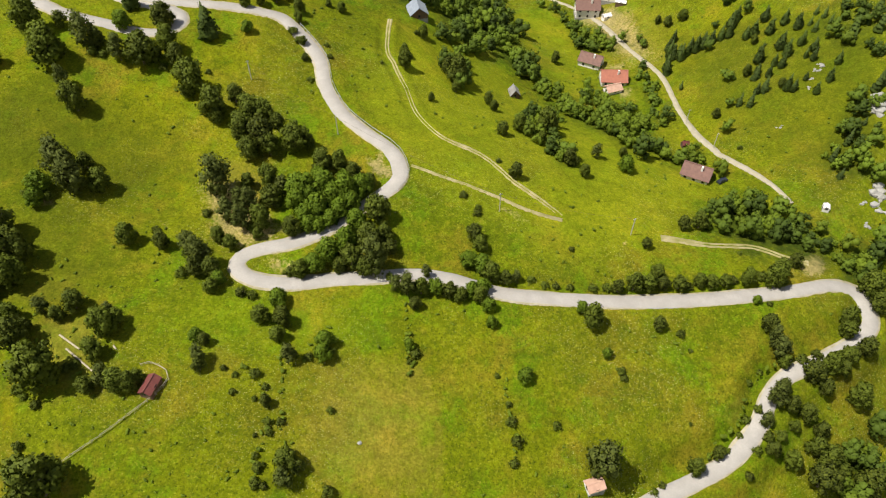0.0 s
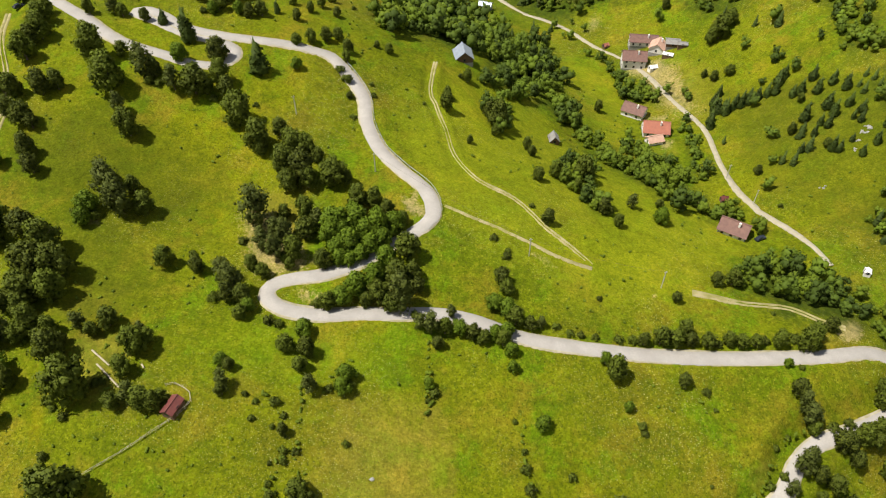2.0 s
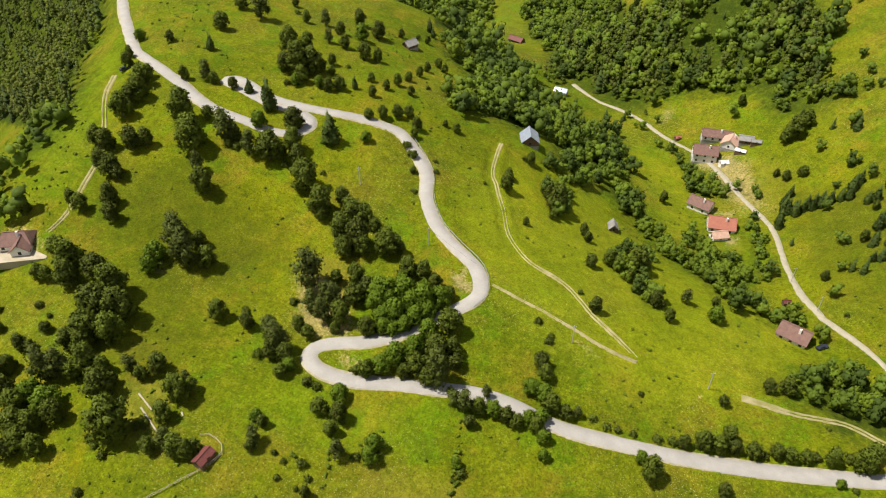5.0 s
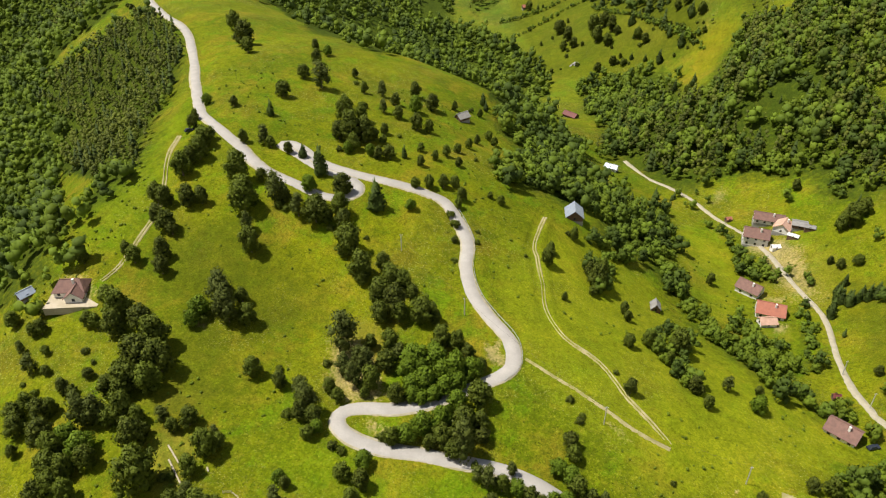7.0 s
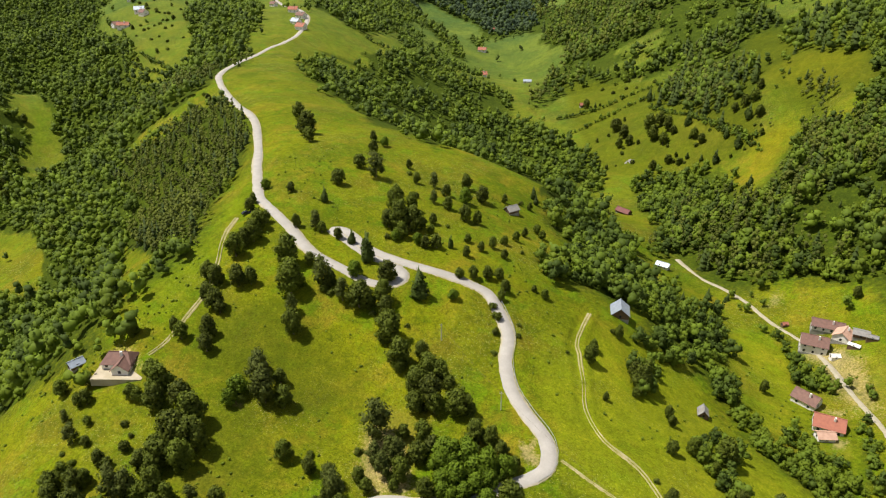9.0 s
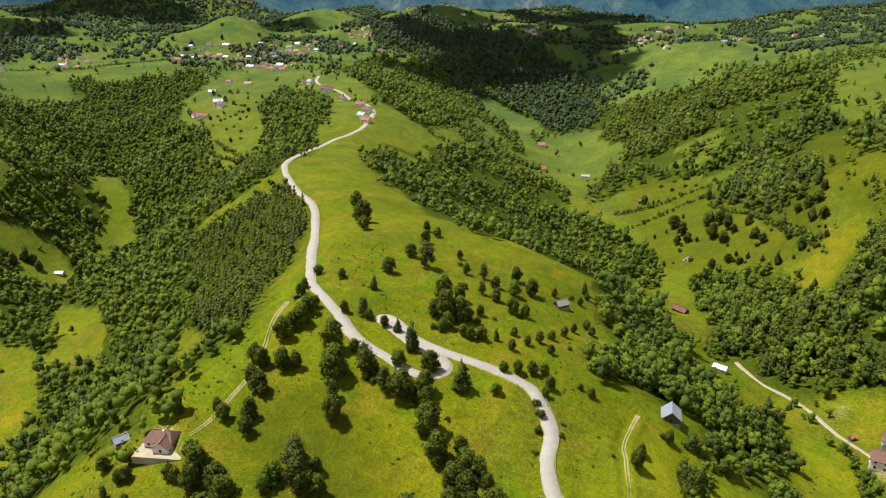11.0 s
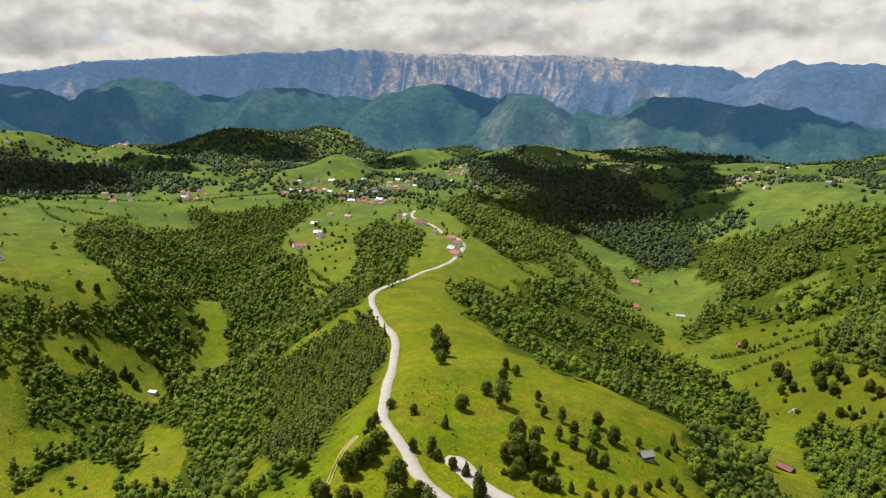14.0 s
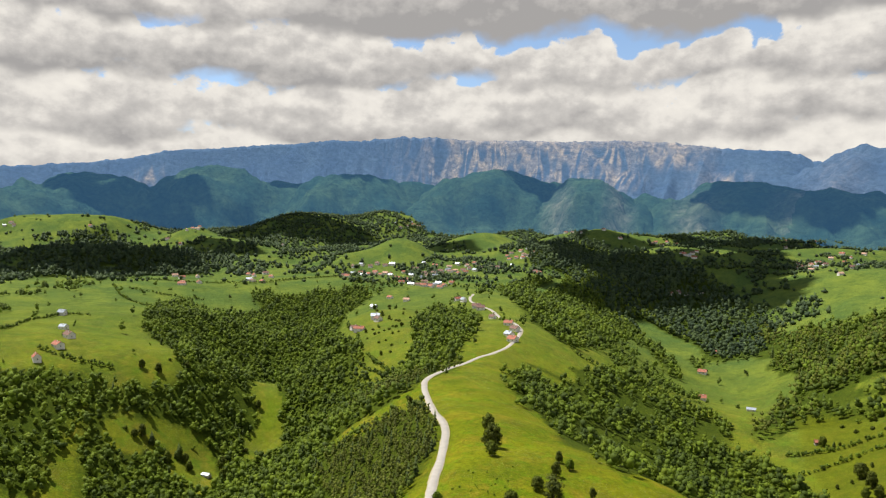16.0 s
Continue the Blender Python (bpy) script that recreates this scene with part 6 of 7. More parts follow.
def crown_geometry(kind, seed, lobes, sprays, ball=BALL1):
    """A crown of width 1 and its own height, standing on z = 0: uneven lobes, dark inside, leaf sprays outside."""
    rng = np.random.default_rng(seed)
    if kind == "spruce":
        parts = []
        top = 1.85
        tiers = max(5, lobes)
        for i in range(tiers):
            f = i / tiers
            z, r = 0.22 + f * (top - 0.25), 0.45 * (1 - f) ** 0.85 + 0.03
            m = 9
            an = np.arange(m) / m * 2 * math.pi + rng.uniform(0, 1)
            rr = r * rng.uniform(0.7, 1.15, m)
            ring = np.column_stack([np.cos(an) * rr, np.sin(an) * rr, np.full(m, z) - 0.10 + rng.uniform(-0.05, 0.05, m)])
            v = np.vstack([ring, [[0, 0, z + 0.34]]])
            facing = np.column_stack([v[:, 0] * 2.2, v[:, 1] * 2.2, np.full(len(v), 0.35)])
            parts.append((v, np.array([[j, (j + 1) % m, m] for j in range(m)]), facing))
        c = np.column_stack([rng.uniform(-0.1, 0.1, (lobes, 2)), np.linspace(0.3, 1.7, lobes)])
        parts.append(leaf_clumps(rng, c, 0.46 * (1 - np.linspace(0.05, 0.85, lobes)), sprays, 0.075, 0.7))
        return shaped(parts, (0, 0, 0.3))
    tall = {"broadleaf": 1.12, "bright": 0.95, "birch": 1.45, "slim": 2.3, "bush": 0.66}[kind]
    low = 0.04 if kind != "bush" else -0.04
    k = np.arange(lobes)
    zf = (k + rng.uniform(0.1, 0.9, lobes)) / lobes
    wide = 0.40 * np.sin(np.pi * (0.20 + 0.74 * zf)) ** 0.8
    an = k * 2.4 + rng.uniform(-0.7, 0.7, lobes)
    out = rng.uniform(0.35, 1.0, lobes) * wide
    rad = rng.uniform(0.13, 0.22, lobes) * (1.5 if lobes < 4 else 1.25 if lobes < 10 else 1.0 if lobes < 30 else 0.78)
    c = np.column_stack([np.cos(an) * out, np.sin(an) * out, low + 0.10 + zf * (tall - 0.24)])
    c[0], rad[0] = (0, 0, low + tall * 0.48), 0.33
    few = sprays <= 200
    parts = []
    for p, r in zip(c, rad):
        v, f = ball
        parts.append((v * (r * (0.80 if few else 0.64) * rng.uniform(0.8, 1.12, (len(v), 1))) * np.array([1, 1, 0.85]) + p, f, v))
    parts.append(leaf_clumps(rng, c, rad, sprays, 0.036 if sprays > 1200 else 0.044 if sprays > 500 else 0.055 if sprays > 90 else 0.070, 0.45 if few else 0.6, (0.80, 1.06) if few else (0.66, 1.18)))
    return shaped(parts, (0, 0, low + tall * 0.40))


def limb(points, radii, sides=6):
    """A tapered bent stem."""
    p, vs, fs = np.array(points, float), [], []
    for i, (q, r) in enumerate(zip(p, radii)):
        an = np.arange(sides) / sides * 2 * math.pi
        vs.append(np.column_stack([q[0] + np.cos(an) * r, q[1] + np.sin(an) * r, np.full(sides, q[2])]))
        if i:
            for j in range(sides):
                a, b, k = (i - 1) * sides + j, (i - 1) * sides + (j + 1) % sides, i * sides
                fs += [[a, b, k + (j + 1) % sides], [a, k + (j + 1) % sides, k + j]]
    return np.vstack(vs), np.array(fs)


def trunk_geometry(kind, seed):
    rng = np.random.default_rng(seed + 77)
    w = 0.045 if kind in ("broadleaf", "bright") else 0.03
    top = {"broadleaf": 0.9, "bright": 0.8, "birch": 1.3, "spruce": 1.9, "bush": 0.45}[kind]
    lean = rng.uniform(-0.06, 0.06, 2)
    main = [(0, 0, -0.12), (0, 0, 0.02), (lean[0], lean[1], top * 0.5), (lean[0] * 2, lean[1] * 2, top)]
    parts = [limb(main, (w * 1.5, w, w * 0.7, w * 0.2))]
    if kind != "spruce":
        for i in range(5):
            an, z = i * 1.26 + rng.uniform(0, 0.8), top * rng.uniform(0.25, 0.6)
            parts.append(limb([(lean[0] * 0.6, lean[1] * 0.6, z), (math.cos(an) * 0.16, math.sin(an) * 0.16, z + 0.14), (math.cos(an) * 0.30, math.sin(an) * 0.30, z + 0.32)], (w * 0.5, w * 0.35, w * 0.12), 5))
    return stack(parts)


def crown_mesh(geometry, leaf):
    v, f, nrm = geometry
    return mesh_from("crown", v, f, leaf, True, nrm)


def unit_tree(kind, seed):
    lobes, sprays = {"broadleaf": (34, 2300), "bright": (36, 2400), "birch": (22, 1300), "spruce": (11, 600), "bush": (10, 460)}[kind]
    leaf = {"broadleaf": M_LEAF, "bright": M_LEAF_BRIGHT, "birch": M_LEAF_GREY, "spruce": M_NEEDLE, "bush": M_LEAF}[kind]
    return (mesh_from("trunk", *trunk_geometry(kind, seed), M_BARK), crown_mesh(crown_geometry(kind, seed, lobes, sprays, BALL1), leaf))


TREE_NAMES = {"broadleaf": ("broadleaf_tree", "dark green broadleaf tree standing on the meadow slope", "tree", "trees on the slopes"),
              "bright": ("young_maple_tree", "bright green leafy tree beside the winding road", "tree", "bright trees by the road"),
              "birch": ("birch_tree", "slender grey-green birch tree on the hillside", "tree", "birches on the slopes"),
              "spruce": ("spruce_tree", "dark pointed spruce tree on the grassy slope", "tree", "spruces on the slopes"),
              "bush": ("bush", "low green bush growing in the meadow grass", "bush", "bushes in the meadows")}


def plant_trees():
    rng = random.Random(5)
    for kind, spots in TREES.items():
        name, label, category, group = TREE_NAMES[kind]
        kinds = [unit_tree(kind, s) for s in range(6 if kind == "broadleaf" else 4)]
        p = np.array(spots)
        zs = graded(p[:, 0], p[:, 1])
        for (x, y, w), z in zip(spots, zs):
            trunk, crown = rng.choice(kinds)
            ob = new(name)
            w *= 0.72 if kind == "spruce" and x > 60 else 1.0
            h = w * rng.uniform(0.92, 1.15)
            ob.matrix_world = Matrix.LocRotScale((x, y, z - 0.05 * w if kind == "bush" else z), Euler((0, 0, rng.uniform(0, 6.28))), (w, w, h))
            tagged(ob, label, category, group)
            for part_name, me in (("trunk", trunk), ("crown", crown)):
                part_ob = new(part_name, me)
                part_ob.parent = ob


plant_trees()


# ---- woods: dense stands, one mass each ----
def scatter(poly, spacing, rng, full=False, loose=False):
    p = np.array(poly, float)
    lo, hi = p.min(0) - spacing * 2, p.max(0) + spacing * 2
    gx, gy = np.meshgrid(np.arange(lo[0], hi[0], spacing), np.arange(lo[1], hi[1], spacing * 0.87))
    gx[1::2] += spacing / 2
    x = gx.ravel() + rng.uniform(-0.42, 0.42, gx.size) * spacing
    y = gy.ravel() + rng.uniform(-0.42, 0.42, gx.size) * spacing
    sway = spacing * min(3.2, np.ptp(p, axis=0).max() / 110)
    wx = np.array([noise.noise((a / 26, b / 26, 2.0)) for a, b in zip(x, y)]) * sway
    wy = np.array([noise.noise((a / 26, b / 26, 8.0)) for a, b in zip(x, y)]) * sway
    thin = np.array([noise.noise((a / 55, b / 55, 5.0)) for a, b in zip(x, y)])
    keep = inside(x + wx, y + wy, poly) & (full | (thin > rng.uniform(*((-0.45, 0.20) if loose else (-0.78, -0.30)), len(x))))
    return x[keep], y[keep]


def mass_of_trees(name, x, y, width, kinds, leaf, label, rng, squash=None):
    """Many small trees as one mesh: unit crowns placed, turned and scaled."""
    z = land.height(x, y)
    pick = rng.integers(0, len(kinds), len(x))
    vs, fs, ts, ns, n = [], [], [], [], 0
    for k, (v, f, nrm) in enumerate(kinds):
        i = np.nonzero(pick == k)[0]
        if not len(i):
            continue
        an = rng.uniform(0, 2 * math.pi, len(i))
        w = width[i]
        h = w * rng.uniform(0.85, 1.35, len(i))
        c, s = np.cos(an)[:, None], np.sin(an)[:, None]
        px = (v[None, :, 0] * c - v[None, :, 1] * s) * w[:, None] + x[i][:, None]
        py = (v[None, :, 0] * s + v[None, :, 1] * c) * w[:, None] + y[i][:, None]
        pz = v[None, :, 2] * h[:, None] + (z[i] - 0.12 * w)[:, None]
        vs.append(np.stack([px, py, pz], -1).reshape(-1, 3))
        fs.append((f[None] + (np.arange(len(i)) * len(v))[:, None, None] + n).reshape(-1, 3))
        turned = (nrm[None, :, 0] * c - nrm[None, :, 1] * s, nrm[None, :, 0] * s + nrm[None, :, 1] * c, np.broadcast_to(nrm[None, :, 2], (len(i), len(v))))
        ns.append(np.stack(turned, -1).reshape(-1, 3))
        ts.append(np.repeat(rng.random(len(i)), len(v)))
        n += len(i) * len(v)
    if vs:
        me = mesh_from(name, np.vstack(vs), np.vstack(fs), leaf, True, np.vstack(ns))
        me.attributes.new("tone", "FLOAT", "POINT").data.foreach_set("value", np.concatenate(ts).astype(np.float32))
        tagged(new(name, me), label, "woodland", kind="stuff")


def clear_of_roads(x, y):
    keep = np.ones(len(x), bool)
    for line, half, _ in WAYS.values():
        d, _z = way_distance(x, y, line)
        keep &= d > half + 3.0
    return keep


def plant_woods():
    rng = np.random.default_rng(11)
    broad = ("broadleaf", "bright", "slim")
    rich = {k: [crown_geometry(k, 40 + s, 9, 150) for s in range(5)] for k in broad}
    rich["spruce"] = [crown_geometry("spruce", 50 + s, 6, 40) for s in range(4)]
    lean = {k: [crown_geometry(k, 60 + s, 6, 44) for s in range(6)] for k in broad}
    lean["spruce"] = [crown_geometry("spruce", 70 + s, 5, 18) for s in range(4)]
    thin = {k: [crown_geometry(k, 80 + s, 3, 20) for s in range(6)] for k in broad}
    thin["spruce"] = lean["spruce"]
    for name, (spacing, kind, poly) in WOODS.items():
        q = np.array(poly)
        x, y = scatter(poly, spacing, rng, np.ptp(q, axis=0).max() < 90, name.startswith("east"))
        keep = clear_of_roads(x, y)
        for hx, hy in HOUSE_AT.values():
            keep &= np.hypot(x - hx, y - hy) > 7.5
        for clearing in CLEARINGS:
            # a little wider than drawn, for the trees stand tall at its rim
            mx, my = np.mean(clearing, axis=0)
            keep &= ~inside((x - mx) / 1.06 + mx + 3 * np.sin(y / 9), (y - my) / 1.06 + my + 3 * np.sin(x / 7), clearing) | (rng.random(len(x)) < 0.015)
        if name == "west_valley_wood":
            keep &= ~inside(x, y, WOODS["west_slope_wood"][2]) & ~inside(x, y, WOODS["west_ridge_wood"][2])
        x, y = x[keep], y[keep]
        reach = np.median(np.hypot(x, y)) if len(x) else 0
        lib = rich if reach < 330 else lean if reach < 620 else thin
        w = spacing * (0.74 + 1.0 * rng.random(len(x)) ** 1.3)
        if kind == "slim":
            # young slender birches and aspens, close together, with a few conifers
            pines = rng.random(len(x)) < 0.15
            mass_of_trees("conifer_wood", x[pines], y[pines], w[pines] * 0.7, lib["spruce"], M_NEEDLE, "dense stand of slim dark conifers on the hillside", rng)
            mass_of_trees("birch_wood", x[~pines], y[~pines], w[~pines] * 0.62, lib["slim"], M_LEAF_SLIM, "close stand of slender olive-green young birches", rng)
            continue
        if kind == "spruce":
            # mixed stand: slim conifers with broadleaf trees between
            pines = rng.random(len(x)) < 0.4
            mass_of_trees("conifer_wood", x[pines], y[pines], w[pines] * 0.62, lib["spruce"], M_NEEDLE, "dense stand of slim dark conifers on the hillside", rng)
            x, y, w = x[~pines], y[~pines], w[~pines]
        # far stands take the greens that have haze painted in
        leaf = M_LEAF_HAZED if reach > 1550 else M_LEAF_MASS
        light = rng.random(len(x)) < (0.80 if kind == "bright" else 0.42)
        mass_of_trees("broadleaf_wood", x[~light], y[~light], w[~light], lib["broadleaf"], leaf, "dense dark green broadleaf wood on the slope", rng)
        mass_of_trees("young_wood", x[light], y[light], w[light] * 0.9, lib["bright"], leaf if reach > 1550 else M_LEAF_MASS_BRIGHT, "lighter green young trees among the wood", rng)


plant_woods()


SHRUB_ROWS = [[(-43.4, 114.3), (-41.3, 103.8), (-39.7, 94.2), (-38.6, 85.4), (-37.3, 77.4), (-36.0, 71.3)],
              [(-9.5, 115.8), (-9.0, 109.5), (-8.9, 103.1), (-8.2, 97.1)],
              [(15.8, 99.6), (16.3, 93.8), (16.7, 88.3), (18.0, 81.7), (16.6, 76.3)],
              [(-49.4, 95.1), (-45.1, 90.3), (-42.3, 86.3), (-41.7, 79.5), (-42.5, 72.9), (-42.3, 68.1)],
              [(69.5, 83.2), (73.7, 87.6), (79.8, 93.4), (83.2, 99.2), (88.2, 105.0), (94.0, 108.9)]]


def shrubs():
    """Tiny shrubs and tussocks dotted over the near slopes."""
    rng = np.random.default_rng(17)
    n = 6500
    x, y = rng.uniform(-200, 140, n), rng.uniform(50, 330, n)
    thick = np.array([noise.noise((a / 30, b / 30, 1.5)) for a, b in zip(x, y)])
    keep = (thick > rng.uniform(-0.1, 0.6, n)) & clear_of_roads(x, y)
    x, y = x[keep], y[keep]
    few = len(x)
    kinds = [crown_geometry("bush", 30 + s, 3, 22) for s in range(6)]
    for line in SHRUB_ROWS:
        q = curve_through(line, 1.5)
        q = q[rng.random(len(q)) < 0.75]
        q = q + rng.uniform(-0.7, 0.7, q.shape)
        x, y = np.concatenate([x, q[:, 0]]), np.concatenate([y, q[:, 1]])
    size = rng.uniform(0.4, 1.5, len(x)) ** 1.3
    size[few:] *= 1.5
    mass_of_trees("shrubs", x, y, size, kinds, M_LEAF_MASS_BRIGHT, "small shrubs and tussocks dotted over the meadow", rng)


shrubs()

# ---- distant woods, foothills and the limestone range ----
def drift(x, y, size, seed):
    """Smooth uneven value from -1 to 1 over the plan."""
    s = np.array([noise.noise((a / size + seed, b / size, seed * 0.7)) + 0.5 * noise.noise((a / size * 2.3, b / size * 2.3 + seed, 3.1)) for a, b in zip(x, y)])
    return np.clip(s * 1.3, -1, 1)


def far_woods():
    rng = np.random.default_rng(23)
    n = 52000
    r = np.sqrt(rng.uniform(900 ** 2, 3050 ** 2, n))
    az = np.radians(rng.uniform(-22, 88, n))
    x, y = -np.sin(az) * r, np.cos(az) * r
    dense = drift(x, y, 120, 4.2) + 0.14 + 0.34 * np.clip((r - 1400) / 900, 0, 1)
    steep = np.hypot(land.height(x + 15, y) - land.height(x - 15, y), land.height(x, y + 15) - land.height(x, y - 15)) / 30
    for k in KNOLLS:
        dense = dense - k[5] * 1.1 * knoll_weight(x, y, k) ** 0.7
    keep = dense + 1.2 * np.clip(steep - 0.2, -0.2, 0.4) > rng.uniform(0.05, 0.35, n)
    lone = rng.random(n) < 0.030
    keep |= lone
    for poly in OPEN_FIELDS + CLEARINGS:
        keep &= ~inside(x, y, poly) | lone
    for _, _, poly in WOODS.values():
        keep &= ~inside(x, y, poly)
    keep &= clear_of_roads(x, y)
    x, y, r = x[keep], y[keep], r[keep]
    kinds = []
    for k in range(8):
        g = np.random.default_rng(k)
        core = np.array([(1, 0, 0), (-1, 0, 0), (0, 1, 0), (0, -1, 0), (0, 0, 1), (0, 0, -1)]) * g.uniform(0.30, 0.52, (6, 1)) + np.array([0, 0, 0.38])
        eight = np.array([(4, 0, 2), (4, 2, 1), (4, 1, 3), (4, 3, 0), (5, 2, 0), (5, 1, 2), (5, 3, 1), (5, 0, 3)])
        tufts = leaf_clumps(g, np.array([(0, 0, 0.40), (0.2, 0.1, 0.3), (-0.2, -0.1, 0.35)]), np.array([0.40, 0.3, 0.3]), 9, 0.17, 0.8)
        kinds.append(shaped([(core, eight, core - np.array([0, 0, 0.38])), tufts], (0, 0, 0.25)))
    w = rng.uniform(7, 15.5, len(x))
    near = r < 1500
    mass_of_trees("scattered_wood", x[near], y[near], w[near] * 0.75, [crown_geometry("broadleaf", 84 + s, 4, 20) for s in range(5)], M_LEAF_MASS, "scattered trees and copses on the upper valley sides", rng)
    mass_of_trees("distant_wood", x[~near], y[~near], w[~near], kinds, M_LEAF_HAZED, "scattered distant woods and hedges across far hills", rng)


def middle_woods():
    """Loose trees and thickets on the valley sides beyond the near hill."""
    rng = np.random.default_rng(31)
    n = 9000
    r = np.sqrt(rng.uniform(230 ** 2, 1000 ** 2, n))
    az = np.radians(rng.uniform(-30, 88, n))
    x, y = -np.sin(az) * r, np.cos(az) * r
    keep = drift(x, y, 85, 9.3) > rng.uniform(0.10, 1.15, n)
    keep &= ~inside(x, y, NEAR_HILL) & clear_of_roads(x, y)
    for poly in OPEN_FIELDS + CLEARINGS:
        keep &= ~inside(x, y, poly) | (rng.random(n) < 0.10)
    for hx, hy in HOUSE_AT.values():
        keep &= np.hypot(x - hx, y - hy) > 14
    x, y = x[keep], y[keep]
    w = rng.uniform(3.0, 7.5, len(x))
    pine = rng.random(len(x)) < 0.3
    mass_of_trees("thicket", x[~pine], y[~pine], w[~pine], [crown_geometry("broadleaf", 90 + s, 4, 60) for s in range(5)], M_LEAF_MASS, "loose broadleaf trees and thickets on the valley sides", rng)
    mass_of_trees("scattered_conifers", x[pine], y[pine], w[pine] * 0.7, [crown_geometry("spruce", 95 + s, 6, 40) for s in range(4)], M_NEEDLE, "scattered dark conifers on the valley sides", rng)
    for line in HEDGES:
        q = curve_through(line, 3.6)
        q = q + rng.uniform(-1.3, 1.3, q.shape)
        mass_of_trees("hedge", q[:, 0], q[:, 1], rng.uniform(3, 6.5, len(q)), [crown_geometry("bright", 97 + s, 4, 50) for s in range(4)], M_LEAF_MASS, "uneven hedge of trees between two meadows", rng)


NEAR_HILL = [(-195, 110), (-200, 240), (-330, 410), (-200, 470), (-60, 400), (60, 300), (112, 200), (130, 120), (60, 50), (-120, 40)]
HEDGES = [
          [(-1576.7, 565.5), (-1458.3, 619.6), (-1393.6, 705.6), (-1300.5, 754.2)],
          [(-848.5, 282.5), (-965.1, 376.9), (-944.6, 418.8)],
          [(-1320.3, 615.3), (-1141.8, 559.6), (-1044.9, 564.3)],
          [(-1300.5, 754.2), (-1268.2, 824.4), (-1221.2, 902.7), (-1213.6, 1082.6)],
          [(-1092.0, 569.1), (-857.2, 476.5), (-824.4, 490.3)],
          [(-740.2, 284.8), (-709.3, 305.2), (-686.8, 334.4)],
          [(-1699.0, 540.1), (-1664.4, 595.6), (-1589.0, 660.6)],
          [(51.1, 340.5), (57.6, 337.5), (62.5, 320.5), (65.7, 305.3), (70.9, 297.6)],
          [(64.7, 311.5), (75.6, 310.4), (79.3, 304.8)],
          [(85.8, 299.3), (93.8, 295.2), (94.6, 291.2)],
          [(63.1, 261.4), (59.4, 246.8), (66.2, 245.6), (72.5, 243.4), (80.3, 241.3)],
          [(88.9, 273.7), (89.1, 259.4), (87.7, 246.0), (87.8, 234.7)],
          [(-158.4, 679.3), (-136.8, 723.0), (-111.3, 756.6), (-93.2, 774.8), (-70.9, 783.1)],
          [(-21.7, 681.0), (-1.8, 649.1), (15.7, 626.3), (42.2, 588.0)],
          [(-165.3, 758.5), (-129.2, 777.5), (-92.6, 806.5), (-47.5, 810.4)],
          [(-65.8, 750.1), (-33.1, 698.7), (-0.0, 650.1), (37.1, 605.3)],
          [(-585.2, 589.4), (-528.5, 559.5), (-493.5, 540.7)],
          [(-676.9, 658.6), (-605.2, 585.6), (-565.8, 546.1)],
          [(-1259.8, 619.5), (-1194.1, 661.8), (-1157.4, 708.4)],
          [(-588.0, 573.8), (-537.0, 553.1), (-497.5, 540.5)],
          [(-355.1, 765.5), (-375.2, 759.1), (-402.6, 758.0)],
          [(-121.3, 909.7), (-97.5, 912.9), (-62.7, 915.2)]]
OPEN_FIELDS = [[(-1014, 333), (-1116, 408), (-1304, 557), (-1358, 748), (-1316, 910), (-1253, 1048), (-1195, 1135), (-1090, 918), (-1145, 797), (-1056, 619), (-832, 427), (-724, 382), (-688, 429), (-661, 357), (-691, 303), (-675, 230)],
               [(-971, 875), (-971, 992), (-926, 1074), (-815, 1082), (-700, 852), (-674, 785), (-514, 631), (-506, 558), (-538, 537), (-632, 604)],
               [(-650, 1470), (-546, 1407), (-417, 1216), (-444, 1434), (-426, 1267), (-340, 1105), (-299, 1079), (-227, 795), (-255, 805), (-438, 1149)],
               [(-368, 1655), (-358, 1800), (-235, 1705), (-178, 1354), (-272, 1458)],
               [(-205, 770), (-175, 819), (-51, 838), (-45, 798), (-72, 778), (-21, 674), (17, 620), (12, 600), (-62, 616), (-93, 630), (-144, 709)],
               [(-157, 927), (-99, 924), (-16, 902), (29, 900), (35, 735), (-7, 805), (-51, 838), (-108, 846)]]
middle_woods()
far_woods()


def span_of(n, link, value, low, high):
    r = n("ShaderNodeMapRange")
    r.inputs["To Min"].default_value, r.inputs["To Max"].default_value = low, high
    link(value, r.inputs["Value"])
    return r.outputs[0]


